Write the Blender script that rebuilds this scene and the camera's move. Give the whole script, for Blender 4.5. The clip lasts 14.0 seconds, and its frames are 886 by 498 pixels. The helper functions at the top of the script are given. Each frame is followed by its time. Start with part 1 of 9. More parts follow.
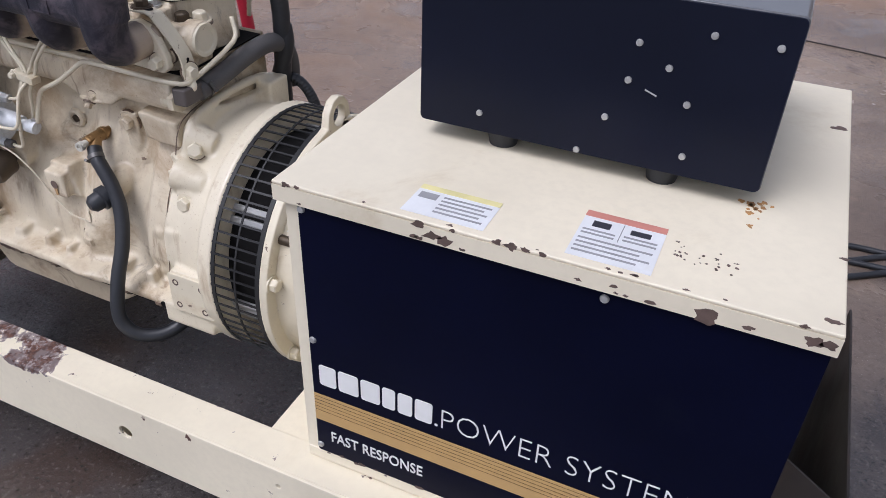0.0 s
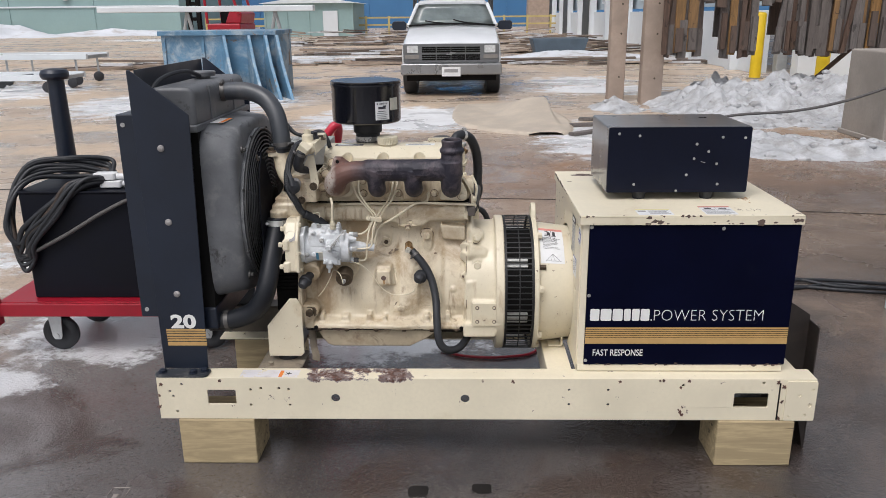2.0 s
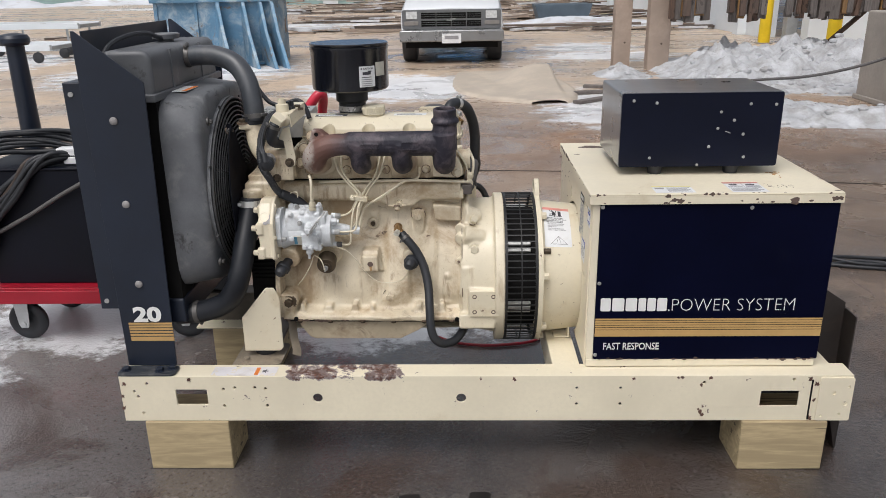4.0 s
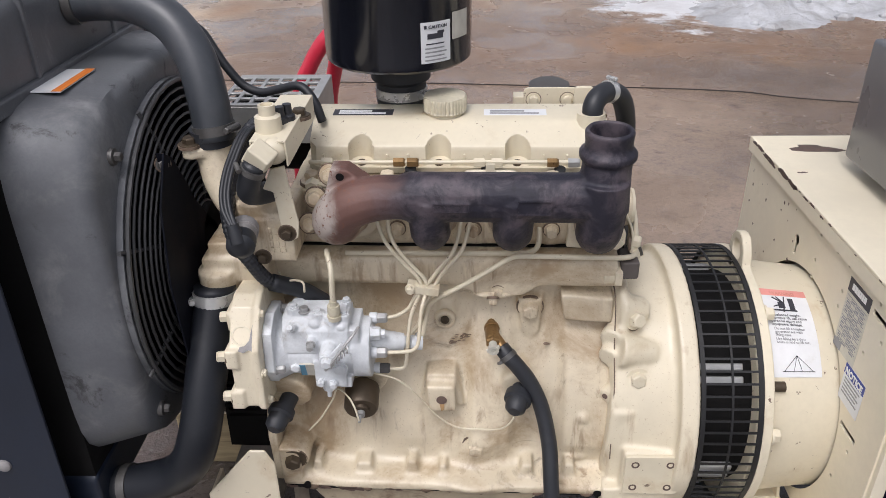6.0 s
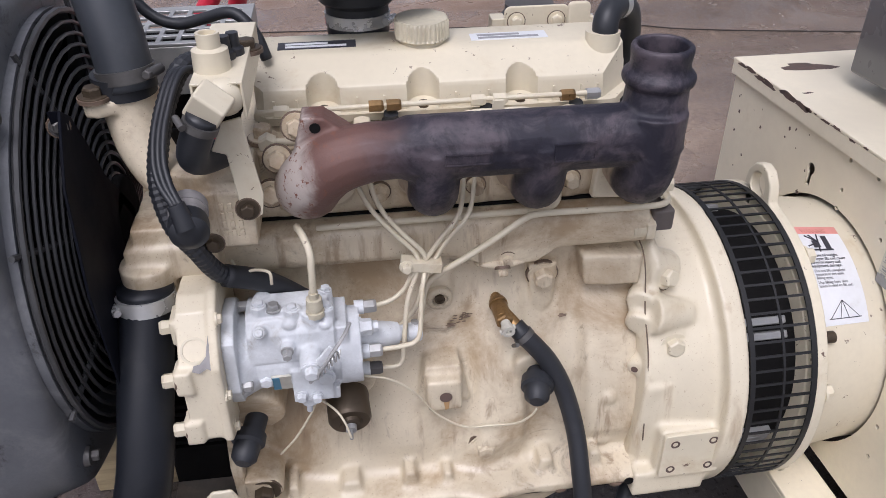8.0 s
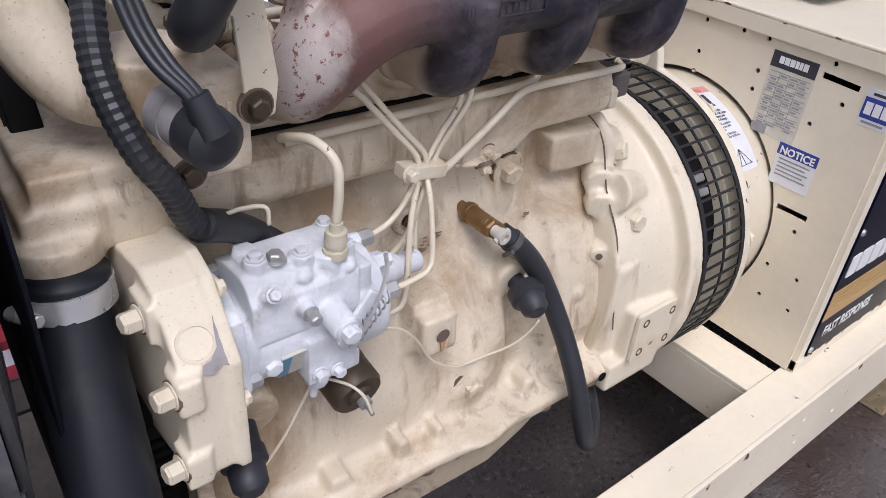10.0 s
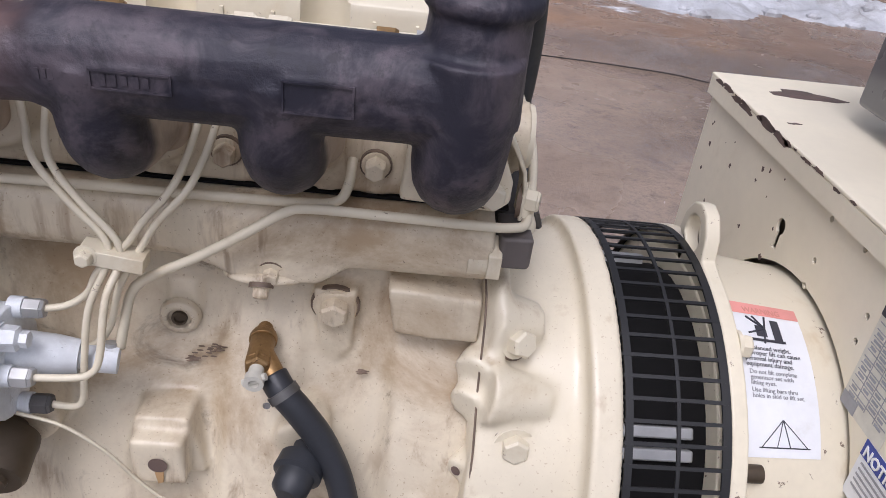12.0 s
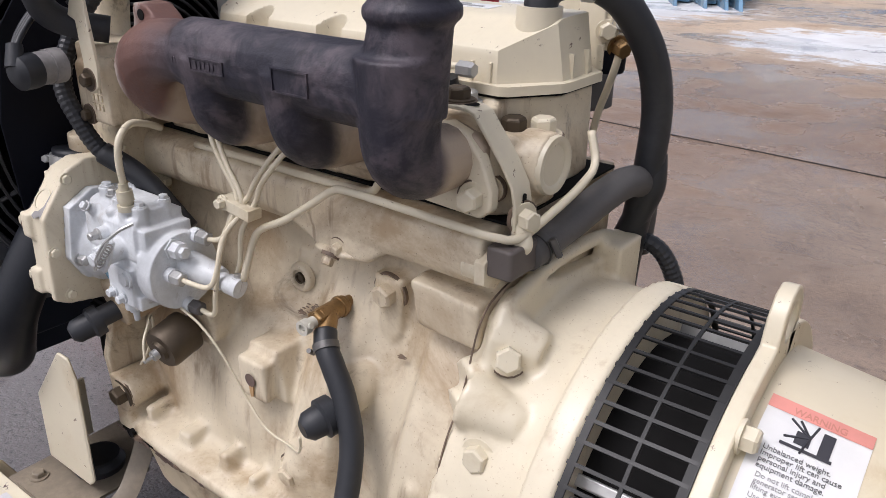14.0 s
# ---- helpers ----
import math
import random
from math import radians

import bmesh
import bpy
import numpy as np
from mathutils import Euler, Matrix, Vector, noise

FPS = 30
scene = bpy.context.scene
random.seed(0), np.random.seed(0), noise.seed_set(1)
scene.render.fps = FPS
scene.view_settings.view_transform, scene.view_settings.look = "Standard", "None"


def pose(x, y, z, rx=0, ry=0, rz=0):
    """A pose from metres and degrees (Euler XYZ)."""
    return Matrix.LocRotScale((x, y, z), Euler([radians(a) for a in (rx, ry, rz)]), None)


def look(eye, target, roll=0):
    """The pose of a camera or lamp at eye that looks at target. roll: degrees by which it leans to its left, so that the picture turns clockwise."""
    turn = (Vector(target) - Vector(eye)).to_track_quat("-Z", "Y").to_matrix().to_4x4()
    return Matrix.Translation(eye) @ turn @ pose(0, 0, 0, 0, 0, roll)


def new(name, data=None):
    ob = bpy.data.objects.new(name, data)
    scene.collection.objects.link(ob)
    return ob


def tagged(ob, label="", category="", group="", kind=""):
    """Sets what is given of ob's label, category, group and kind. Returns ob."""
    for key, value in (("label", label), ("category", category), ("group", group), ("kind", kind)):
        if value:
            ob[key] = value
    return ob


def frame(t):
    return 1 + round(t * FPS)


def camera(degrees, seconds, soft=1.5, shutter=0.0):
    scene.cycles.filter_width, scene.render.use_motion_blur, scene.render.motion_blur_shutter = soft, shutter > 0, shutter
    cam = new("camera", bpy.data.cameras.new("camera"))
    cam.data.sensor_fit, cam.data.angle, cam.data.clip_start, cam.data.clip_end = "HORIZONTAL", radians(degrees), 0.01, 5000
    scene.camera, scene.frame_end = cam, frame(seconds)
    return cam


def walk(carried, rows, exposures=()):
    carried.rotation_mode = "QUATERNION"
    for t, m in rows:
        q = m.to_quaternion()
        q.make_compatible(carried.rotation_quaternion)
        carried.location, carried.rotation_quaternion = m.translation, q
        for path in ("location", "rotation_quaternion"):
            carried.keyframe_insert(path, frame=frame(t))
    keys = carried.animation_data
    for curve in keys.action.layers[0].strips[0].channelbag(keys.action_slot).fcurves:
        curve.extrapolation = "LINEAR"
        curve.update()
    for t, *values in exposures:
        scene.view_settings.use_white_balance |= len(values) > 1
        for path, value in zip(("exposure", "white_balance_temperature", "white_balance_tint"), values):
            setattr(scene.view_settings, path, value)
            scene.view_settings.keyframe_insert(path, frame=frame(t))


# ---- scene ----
cam = camera(60.1, 14.0, 0.8)
PATH = [
    (0, (1.644, -0.563, 1.149), (0.997, 0.951, 0.014), 2.2),
    (0.5, (1.331, -0.872, 1.184), (0.998, 0.789, 0.122), -1.7),
    (1, (1.065, -1.235, 1.234), (0.947, 0.552, 0.345), -2.6),
    (1.5, (0.966, -1.61, 1.24), (0.865, 0.259, 0.535), -1.3),
    (2, (0.866, -1.933, 1.241), (0.813, -0.021, 0.654), -0.6),
    (2.5, (0.898, -2.107, 1.237), (0.873, -0.184, 0.689), -0.5),
    (2.7, (0.911, -2.146, 1.219), (0.898, -0.218, 0.686), -0.3),
    (4.8, (0.806, -1.222, 1.19), (0.721, 0.619, 0.413), -1.5),
    (5, (0.768, -1.105, 1.183), (0.695, 0.726, 0.381), -1.4),
    (5.5, (0.675, -0.836, 1.202), (0.612, 0.955, 0.314), -1.2),
    (6, (0.668, -0.672, 1.222), (0.607, 1.076, 0.251), -0.9),
    (6.5, (0.683, -0.583, 1.258), (0.626, 1.13, 0.227), -0.7),
    (7, (0.678, -0.552, 1.263), (0.655, 1.137, 0.191), -0.4),
    (7.5, (0.657, -0.533, 1.232), (0.702, 1.149, 0.151), -0.5),
    (8, (0.529, -0.473, 1.128), (0.789, 1.194, 0.053), -0.3),
    (8.5, (0.369, -0.384, 1.038), (0.931, 1.205, -0.038), -0.5),
    (8.7, (0.339, -0.334, 1.014), (1.028, 1.19, -0.084), -0.2),
    (10.8, (0.246, -0.235, 0.971), (1.409, 0.983, -0.108), 6.6),
    (11, (0.325, -0.277, 0.985), (1.354, 1.06, -0.089), 6.3),
    (11.5, (0.548, -0.319, 0.985), (1.22, 1.264, -0.036), 7.1),
    (12, (0.785, -0.256, 0.97), (0.966, 1.465, -0.034), 7.6),
    (12.5, (1.019, -0.253, 0.938), (0.408, 1.436, 0.059), 4.1),
    (13, (1.178, -0.264, 0.982), (0.004, 1.121, 0.144), 3.6),
    (13.5, (1.2, -0.26, 0.979), (-0.102, 1.018, 0.16), 3.9),
    (14, (1.171, -0.243, 0.936), (0.093, 1.246, 0.148), 1.8),
]
walk(cam, [(t, look(eye, target, roll)) for t, eye, target, roll in PATH], [(0.0, 0.0, 5850, 18), (1.0, 0.02, 6050, 16), (1.5, 0.01, 6250, 14), (2.5, 0.01, 6480, 11), (5.0, 0.03, 6450, 12), (6.0, 0.08, 6330, 15), (7.5, 0.06, 6180, 18), (8.5, 0.02, 6000, 20), (11.0, 0.20, 6000, 21), (11.5, 0.22, 6000, 20), (12.0, 0.08, 6000, 20), (13.0, 0.21, 6150, 18), (14.0, 0.18, 6300, 17)])

# ---------------- world and sun ----------------
world = bpy.data.worlds.new("overcast_sky")
scene.world = world
world.use_nodes = True
wn, wl = world.node_tree.nodes, world.node_tree.links
wn.clear()
sky = wn.new("ShaderNodeTexSky")
sky.sky_type, sky.sun_disc = "NISHITA", False
sky.sun_elevation, sky.sun_rotation = radians(58), radians(205)
sky.air_density, sky.dust_density = 1.0, 4.0
soft_sky = wn.new("ShaderNodeHueSaturation")
soft_sky.inputs["Saturation"].default_value = 0.28
wbg = wn.new("ShaderNodeBackground")
wbg.inputs["Strength"].default_value = 0.14
wout = wn.new("ShaderNodeOutputWorld")
wl.new(sky.outputs["Color"], soft_sky.inputs["Color"])
wl.new(soft_sky.outputs["Color"], wbg.inputs["Color"])
wl.new(wbg.outputs["Background"], wout.inputs["Surface"])

sun_data = bpy.data.lights.new("sun", "SUN")
sun_data.energy, sun_data.angle, sun_data.color = 1.3, radians(25), (1.0, 0.985, 0.96)
sun = new("sun", sun_data)
sun.matrix_world = look((-1.5, -3.0, 6.0), (0.0, 0.0, 0.0))

# ---------------- materials ----------------
def node_mat(name):
    m = bpy.data.materials.new(name)
    m.use_nodes = True
    nt = m.node_tree
    return m, nt, nt.nodes["Principled BSDF"]


def noise_node(nt, scale, detail=6.0, rough=0.6, distort=0.0, stretch=None):
    co = nt.nodes.new("ShaderNodeTexCoord")
    n = nt.nodes.new("ShaderNodeTexNoise")
    n.inputs["Scale"].default_value = scale
    n.inputs["Detail"].default_value = detail
    n.inputs["Roughness"].default_value = rough
    n.inputs["Distortion"].default_value = distort
    if stretch:
        mp = nt.nodes.new("ShaderNodeMapping")
        mp.inputs["Scale"].default_value = stretch
        nt.links.new(co.outputs["Object"], mp.inputs["Vector"])
        nt.links.new(mp.outputs["Vector"], n.inputs["Vector"])
    else:
        nt.links.new(co.outputs["Object"], n.inputs["Vector"])
    return n.outputs["Fac"]


def ramp(nt, fac, lo, hi, a=0.0, b=1.0):
    r = nt.nodes.new("ShaderNodeMapRange")
    r.interpolation_type = "SMOOTHSTEP"
    for key, v in (("From Min", lo), ("From Max", hi), ("To Min", a), ("To Max", b)):
        r.inputs[key].default_value = v
    nt.links.new(fac, r.inputs["Value"])
    return r.outputs["Result"]


def mix(nt, fac, a, b, blend="MIX"):
    n = nt.nodes.new("ShaderNodeMix")
    n.data_type, n.blend_type = "RGBA", blend
    for sock, v in ((n.inputs[0], fac), (n.inputs[6], a), (n.inputs[7], b)):
        if isinstance(v, (int, float)):
            sock.default_value = v
        elif isinstance(v, tuple):
            sock.default_value = (*v, 1.0)
        else:
            nt.links.new(v, sock)
    return n.outputs[2]


def times(nt, a, b):
    n = nt.nodes.new("ShaderNodeMath")
    n.operation = "MULTIPLY"
    for sock, v in ((n.inputs[0], a), (n.inputs[1], b)):
        if isinstance(v, (int, float)):
            sock.default_value = v
        else:
            nt.links.new(v, sock)
    return n.outputs[0]


def relief(nt, bsdf, fac, strength, distance):
    b = nt.nodes.new("ShaderNodeBump")
    b.inputs["Strength"].default_value = strength
    b.inputs["Distance"].default_value = distance
    nt.links.new(fac, b.inputs["Height"])
    if bsdf.inputs["Normal"].is_linked:
        nt.links.new(bsdf.inputs["Normal"].links[0].from_socket, b.inputs["Normal"])
    nt.links.new(b.outputs["Normal"], bsdf.inputs["Normal"])


def surface(name, col, rough=0.5, metal=0.0, var=0.2, scale=6.0, fine=120.0, bump=0.15, depth=0.0008,
            dirt=None, chips=None, coat=0.0, spec=0.5, each=0.0, grime=None, runs=None):
    """A painted, cast or moulded surface. dirt, chips, grime: (colour, low, high, scale) of noise."""
    m, nt, b = node_mat(name)
    big = noise_node(nt, scale, 5, 0.62)
    small = noise_node(nt, fine, 4, 0.6)
    dark = tuple(c * (1 - var) for c in col)
    light = tuple(min(1.0, c * (1 + var * 0.6)) for c in col)
    c = mix(nt, ramp(nt, big, 0.3, 0.7), dark, light)
    c = mix(nt, ramp(nt, small, 0.35, 0.75, 0.0, 0.35), c, dark)
    r = ramp(nt, big, 0.3, 0.7, rough * 0.85, min(1.0, rough * 1.15))
    for k, layer in enumerate((dirt, grime)):
        if layer:
            dc, lo, hi, sc = layer
            f = ramp(nt, noise_node(nt, sc, 8, 0.68, 0.4 + k), lo, hi, 0.0, 0.9)
            c = mix(nt, f, c, dc)
    if runs:
        # oil that has run down in thin streaks, and fine pitting
        dc, lo, hi, sc = runs
        f = times(nt, ramp(nt, noise_node(nt, sc, 5, 0.6, 0.2, (1, 1, 0.13)), lo, hi, 0.0, 0.75), ramp(nt, noise_node(nt, 5, 3), 0.42, 0.6))
        c = mix(nt, f, c, dc)
        c = mix(nt, ramp(nt, noise_node(nt, 420, 2, 0.5), 0.66, 0.72, 0, 0.5), c, dc)
    if each:
        info = nt.nodes.new("ShaderNodeObjectInfo")
        c = mix(nt, ramp(nt, info.outputs["Random"], 0, 1, 0, each), c, dark, "MULTIPLY")
    if chips:
        dc, lo, hi, sc = chips
        f = ramp(nt, noise_node(nt, sc, 9, 0.72, 0.6), lo, hi)
        c = mix(nt, f, c, dc)
        r2 = nt.nodes.new("ShaderNodeMix")
        r2.data_type = "FLOAT"
        nt.links.new(f, r2.inputs[0])
        nt.links.new(r, r2.inputs[2])
        r2.inputs[3].default_value = 0.85
        r = r2.outputs[0]
    nt.links.new(c, b.inputs["Base Color"])
    nt.links.new(r, b.inputs["Roughness"])
    b.inputs["Metallic"].default_value = metal
    b.inputs["Specular IOR Level"].default_value = spec
    b.inputs["Coat Weight"].default_value = coat
    b.inputs["Coat Roughness"].default_value = 0.15
    if bump:
        relief(nt, b, small, bump, depth)
        relief(nt, b, big, bump * 0.6, depth * 5)
    return m


CREAM = (0.76, 0.69, 0.535)
M = {}
M["cream"] = surface("cream_sheet_paint", CREAM, 0.42, var=0.1, scale=3, fine=90, bump=0.06,
                     dirt=((0.50, 0.40, 0.25), 0.56, 0.85, 5), chips=((0.09, 0.06, 0.05), 0.715, 0.73, 17))
M["cream_clean"] = surface("cream_clean_paint", (0.68, 0.615, 0.47), 0.36, var=0.08, scale=4, fine=120, bump=0.05,
                           dirt=((0.50, 0.39, 0.24), 0.52, 0.8, 14), chips=((0.16, 0.11, 0.08), 0.63, 0.67, 75))
M["cast_cream"] = surface("cream_cast_iron", (0.68, 0.595, 0.445), 0.38, var=0.14, scale=7, fine=260, bump=0.25, depth=0.0006,
                          dirt=((0.38, 0.275, 0.165), 0.45, 0.66, 8), grime=((0.14, 0.095, 0.06), 0.58, 0.74, 11), runs=((0.26, 0.175, 0.105), 0.52, 0.70, 55),
                          chips=((0.06, 0.045, 0.04), 0.70, 0.715, 34))
M["skid"] = surface("cream_skid_paint", (0.77, 0.70, 0.54), 0.45, var=0.1, scale=3, fine=90, bump=0.08,
                    dirt=((0.52, 0.42, 0.27), 0.58, 0.88, 4), chips=((0.12, 0.06, 0.04), 0.71, 0.725, 12))


def worn_rail(m):
    """Paint rubbed off the rail's upper edge in two ragged stretches, down to primer and rust."""
    nt = m.node_tree
    b = next(n for n in nt.nodes if n.type == "BSDF_PRINCIPLED")
    paint, gloss = b.inputs["Base Color"].links[0].from_socket, b.inputs["Roughness"].links[0].from_socket
    co = nt.nodes.new("ShaderNodeTexCoord")
    sep = nt.nodes.new("ShaderNodeSeparateXYZ")
    nt.links.new(co.outputs["Object"], sep.inputs["Vector"])

    def calc(op, *v):
        n = nt.nodes.new("ShaderNodeMath")
        n.operation = op
        for sock, q in zip(n.inputs, v):
            if isinstance(q, (int, float)):
                sock.default_value = q
            else:
                nt.links.new(q, sock)
        return n.outputs[0]

    X, Z = sep.outputs["X"], sep.outputs["Z"]
    one = calc("MULTIPLY", ramp(nt, X, 0.40, 0.44), ramp(nt, X, 0.68, 0.54, 0, 1))
    two = calc("MULTIPLY", ramp(nt, X, 0.585, 0.645), ramp(nt, X, 0.745, 0.69, 0, 1))
    where = calc("MULTIPLY", calc("MAXIMUM", calc("MULTIPLY", one, 0.95), two), ramp(nt, Z, 0.250, 0.268))
    rag = noise_node(nt, 26, 9, 0.72, 0.3)
    lost = ramp(nt, calc("MULTIPLY_ADD", where, 0.23, rag), 0.64, 0.665)
    bare = ramp(nt, calc("MULTIPLY_ADD", where, 0.17, rag), 0.64, 0.68)
    grey = ramp(nt, noise_node(nt, 38, 6, 0.65), 0.46, 0.58)
    rust = mix(nt, ramp(nt, noise_node(nt, 120, 5, 0.7), 0.35, 0.65), (0.05, 0.024, 0.018), (0.15, 0.065, 0.042))
    rust = mix(nt, calc("MULTIPLY", grey, 0.6), rust, (0.24, 0.205, 0.205))
    c = mix(nt, lost, paint, (0.30, 0.255, 0.245))
    c = mix(nt, bare, c, rust)
    nt.links.new(c, b.inputs["Base Color"])
    r = nt.nodes.new("ShaderNodeMix")
    r.data_type = "FLOAT"
    nt.links.new(lost, r.inputs[0])
    nt.links.new(gloss, r.inputs[2])
    r.inputs[3].default_value = 0.75
    nt.links.new(r.outputs[0], b.inputs["Roughness"])


worn_rail(M["skid"])
# oil pan: grimy cream, taken darker for the shade under the block
M["pan"] = surface("shaded_grimy_oil_pan", (0.50, 0.42, 0.30), 0.5, var=0.2, scale=9, fine=120, bump=0.15, dirt=((0.22, 0.155, 0.10), 0.44, 0.66, 9), grime=((0.09, 0.06, 0.045), 0.54, 0.72, 14))
M["cast_clean"] = surface("clean_cream_casting", (0.73, 0.655, 0.50), 0.36, var=0.1, scale=6, fine=260, bump=0.18, depth=0.0006,
                          dirt=((0.46, 0.36, 0.22), 0.55, 0.80, 8), runs=((0.40, 0.29, 0.17), 0.56, 0.75, 40), chips=((0.08, 0.06, 0.05), 0.72, 0.735, 30))
M["rusted"] = surface("rust_stained_steel", (0.12, 0.06, 0.045), 0.8, var=0.4, scale=18, fine=160, bump=0.5,
                      chips=((0.62, 0.54, 0.42), 0.56, 0.6, 14))
M["black"] = surface("black_sheet_paint", (0.011, 0.017, 0.032), 0.38, var=0.25, scale=5, fine=200, bump=0.06, spec=0.5,
                     dirt=((0.03, 0.03, 0.031), 0.55, 0.9, 4))
M["face"] = surface("charcoal_face_paint", (0.0045, 0.0065, 0.018), 0.33, var=0.2, scale=4, fine=150, bump=0.03, spec=0.2,
                    dirt=((0.014, 0.017, 0.026), 0.55, 0.85, 7))
M["navy"] = surface("navy_panel_paint", (0.0020, 0.0029, 0.0145), 0.32, var=0.2, scale=4, fine=150, bump=0.02, spec=0.06,
                    dirt=((0.007, 0.009, 0.019), 0.58, 0.85, 7))
M["box_grey"] = surface("dark_grey_enamel", (0.105, 0.107, 0.115), 0.3, var=0.12, scale=5, fine=200, bump=0.03, coat=0.6)
M["plastic"] = surface("dusty_black_plastic", (0.125, 0.131, 0.142), 0.5, var=0.3, scale=6, fine=300, bump=0.15, spec=0.55,
                       dirt=((0.27, 0.27, 0.27), 0.48, 0.78, 9), chips=((0.05, 0.05, 0.052), 0.585, 0.70, 14))
M["rubber"] = surface("black_rubber", (0.021, 0.023, 0.028), 0.48, var=0.25, scale=9, fine=300, bump=0.12,
                      dirt=((0.058, 0.058, 0.06), 0.52, 0.85, 10))
M["hose"] = surface("radiator_hose_rubber", (0.013, 0.015, 0.020), 0.45, var=0.25, scale=9, fine=300, bump=0.12, spec=0.35,
                    dirt=((0.04, 0.04, 0.042), 0.55, 0.85, 10))
M["hose_dusty"] = surface("dusty_radiator_hose", (0.050, 0.056, 0.066), 0.42, var=0.25, scale=9, fine=300, bump=0.12, spec=0.6,
                          dirt=((0.10, 0.10, 0.105), 0.48, 0.8, 12))
M["worn_black"] = surface("worn_black_paint", (0.035, 0.04, 0.048), 0.4, var=0.4, scale=12, fine=120, bump=0.1, dirt=((0.16, 0.155, 0.15), 0.45, 0.7, 16))
M["rubber_grey"] = surface("worn_grey_rubber", (0.095, 0.09, 0.088), 0.65, var=0.2, scale=9, fine=300, bump=0.12)
M["wire"] = surface("dusty_black_wire", (0.06, 0.06, 0.062), 0.4, var=0.3, scale=20, bump=0)
# near-black for dark parts, also flat shade in holes, gaps and interiors
M["dark"] = surface("dark_part_and_shade", (0.009, 0.0085, 0.0085), 0.9, var=0.3, scale=20, bump=0, spec=0.15)
M["gloss_black"] = surface("gloss_black_enamel", (0.008, 0.009, 0.014), 0.16, var=0.2, scale=6, bump=0.03, coat=0.3,
                           dirt=((0.02, 0.02, 0.024), 0.6, 0.8, 22))
M["steel"] = surface("galvanised_steel", (0.46, 0.46, 0.45), 0.38, metal=0.45, var=0.2, scale=30, bump=0.08)
M["chrome"] = surface("hose_clamp_steel", (0.60, 0.60, 0.59), 0.28, metal=0.55, var=0.1, scale=40, bump=0.05)
M["clamp_dull"] = surface("dull_clamp_steel", (0.13, 0.125, 0.12), 0.45, metal=0.5, var=0.25, scale=40, bump=0.05)
M["brass"] = surface("tarnished_brass", (0.32, 0.20, 0.09), 0.42, metal=0.8, var=0.35, scale=40, fine=300, bump=0.2,
                     chips=((0.10, 0.05, 0.03), 0.6, 0.66, 60))
M["brownmetal"] = surface("brown_oxidised_metal", (0.10, 0.075, 0.05), 0.5, metal=0.5, var=0.3, scale=30, bump=0.1)
M["pump"] = surface("silver_painted_aluminium", (0.67, 0.695, 0.715), 0.42, var=0.2, scale=30, fine=300, bump=0.12,
                    chips=((0.16, 0.17, 0.19), 0.66, 0.70, 55), grime=((0.34, 0.31, 0.27), 0.54, 0.78, 26))
M["cap_cream"] = surface("cream_filler_cap", (0.60, 0.55, 0.42), 0.45, var=0.2, scale=20, fine=200, bump=0.1, dirt=((0.28, 0.23, 0.15), 0.55, 0.8, 30))
M["navy_sheet"] = surface("navy_black_sheet", (0.006, 0.007, 0.012), 0.7, var=0.3, scale=9, bump=0.08, spec=0.12)
M["guard"] = surface("black_guard_mesh", (0.012, 0.012, 0.0125), 0.5, var=0.2, scale=8, bump=0.05)
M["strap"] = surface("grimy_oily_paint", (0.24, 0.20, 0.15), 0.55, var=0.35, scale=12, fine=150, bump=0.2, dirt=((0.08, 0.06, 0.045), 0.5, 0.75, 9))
M["gold"] = surface("gold_stripe", (0.52, 0.33, 0.13), 0.4, var=0.08, scale=20, bump=0)
M["white_print"] = surface("white_print", (0.8, 0.8, 0.78), 0.4, var=0.05, scale=20, bump=0)
M["paper"] = surface("white_label_vinyl", (0.74, 0.75, 0.76), 0.4, var=0.06, scale=20, bump=0.02, dirt=((0.55, 0.53, 0.47), 0.55, 0.9, 25))
M["paper_worn"] = surface("worn_decal", (0.70, 0.68, 0.70), 0.45, var=0.1, scale=20, bump=0.02, dirt=((0.50, 0.45, 0.42), 0.5, 0.75, 18), chips=((0.70, 0.63, 0.49), 0.54, 0.58, 26))
M["label_grey"] = surface("worn_silver_label", (0.55, 0.53, 0.46), 0.4, var=0.15, scale=60, bump=0.0)
M["bare_grey"] = surface("bare_grey_casting", (0.30, 0.285, 0.28), 0.55, var=0.3, scale=60, bump=0.1)
M["plate_pale"] = surface("pale_worn_plate", (0.62, 0.59, 0.49), 0.42, var=0.12, scale=50, bump=0)
M["ink"] = surface("dark_ink", (0.035, 0.035, 0.045), 0.5, var=0.1, bump=0)
M["ink_mid"] = surface("worn_dark_ink", (0.13, 0.13, 0.14), 0.5, var=0.2, scale=60, bump=0)
M["ink_grey"] = surface("faded_grey_ink", (0.30, 0.30, 0.31), 0.5, var=0.15, scale=60, bump=0)
M["ink_red"] = surface("faded_red_ink", (0.58, 0.24, 0.19), 0.5, var=0.15, scale=30, bump=0)
M["ink_pink"] = surface("salmon_ink", (0.72, 0.30, 0.26), 0.5, var=0.15, scale=30, bump=0)
M["ink_yellow"] = surface("faded_yellow_ink", (0.74, 0.67, 0.32), 0.5, var=0.15, scale=30, bump=0)
M["ink_orange"] = surface("orange_ink", (0.72, 0.2, 0.03), 0.5, var=0.15, scale=30, bump=0)
M["ink_blue"] = surface("blue_ink", (0.03, 0.055, 0.30), 0.5, var=0.15, scale=30, bump=0)
M["lumber"] = None
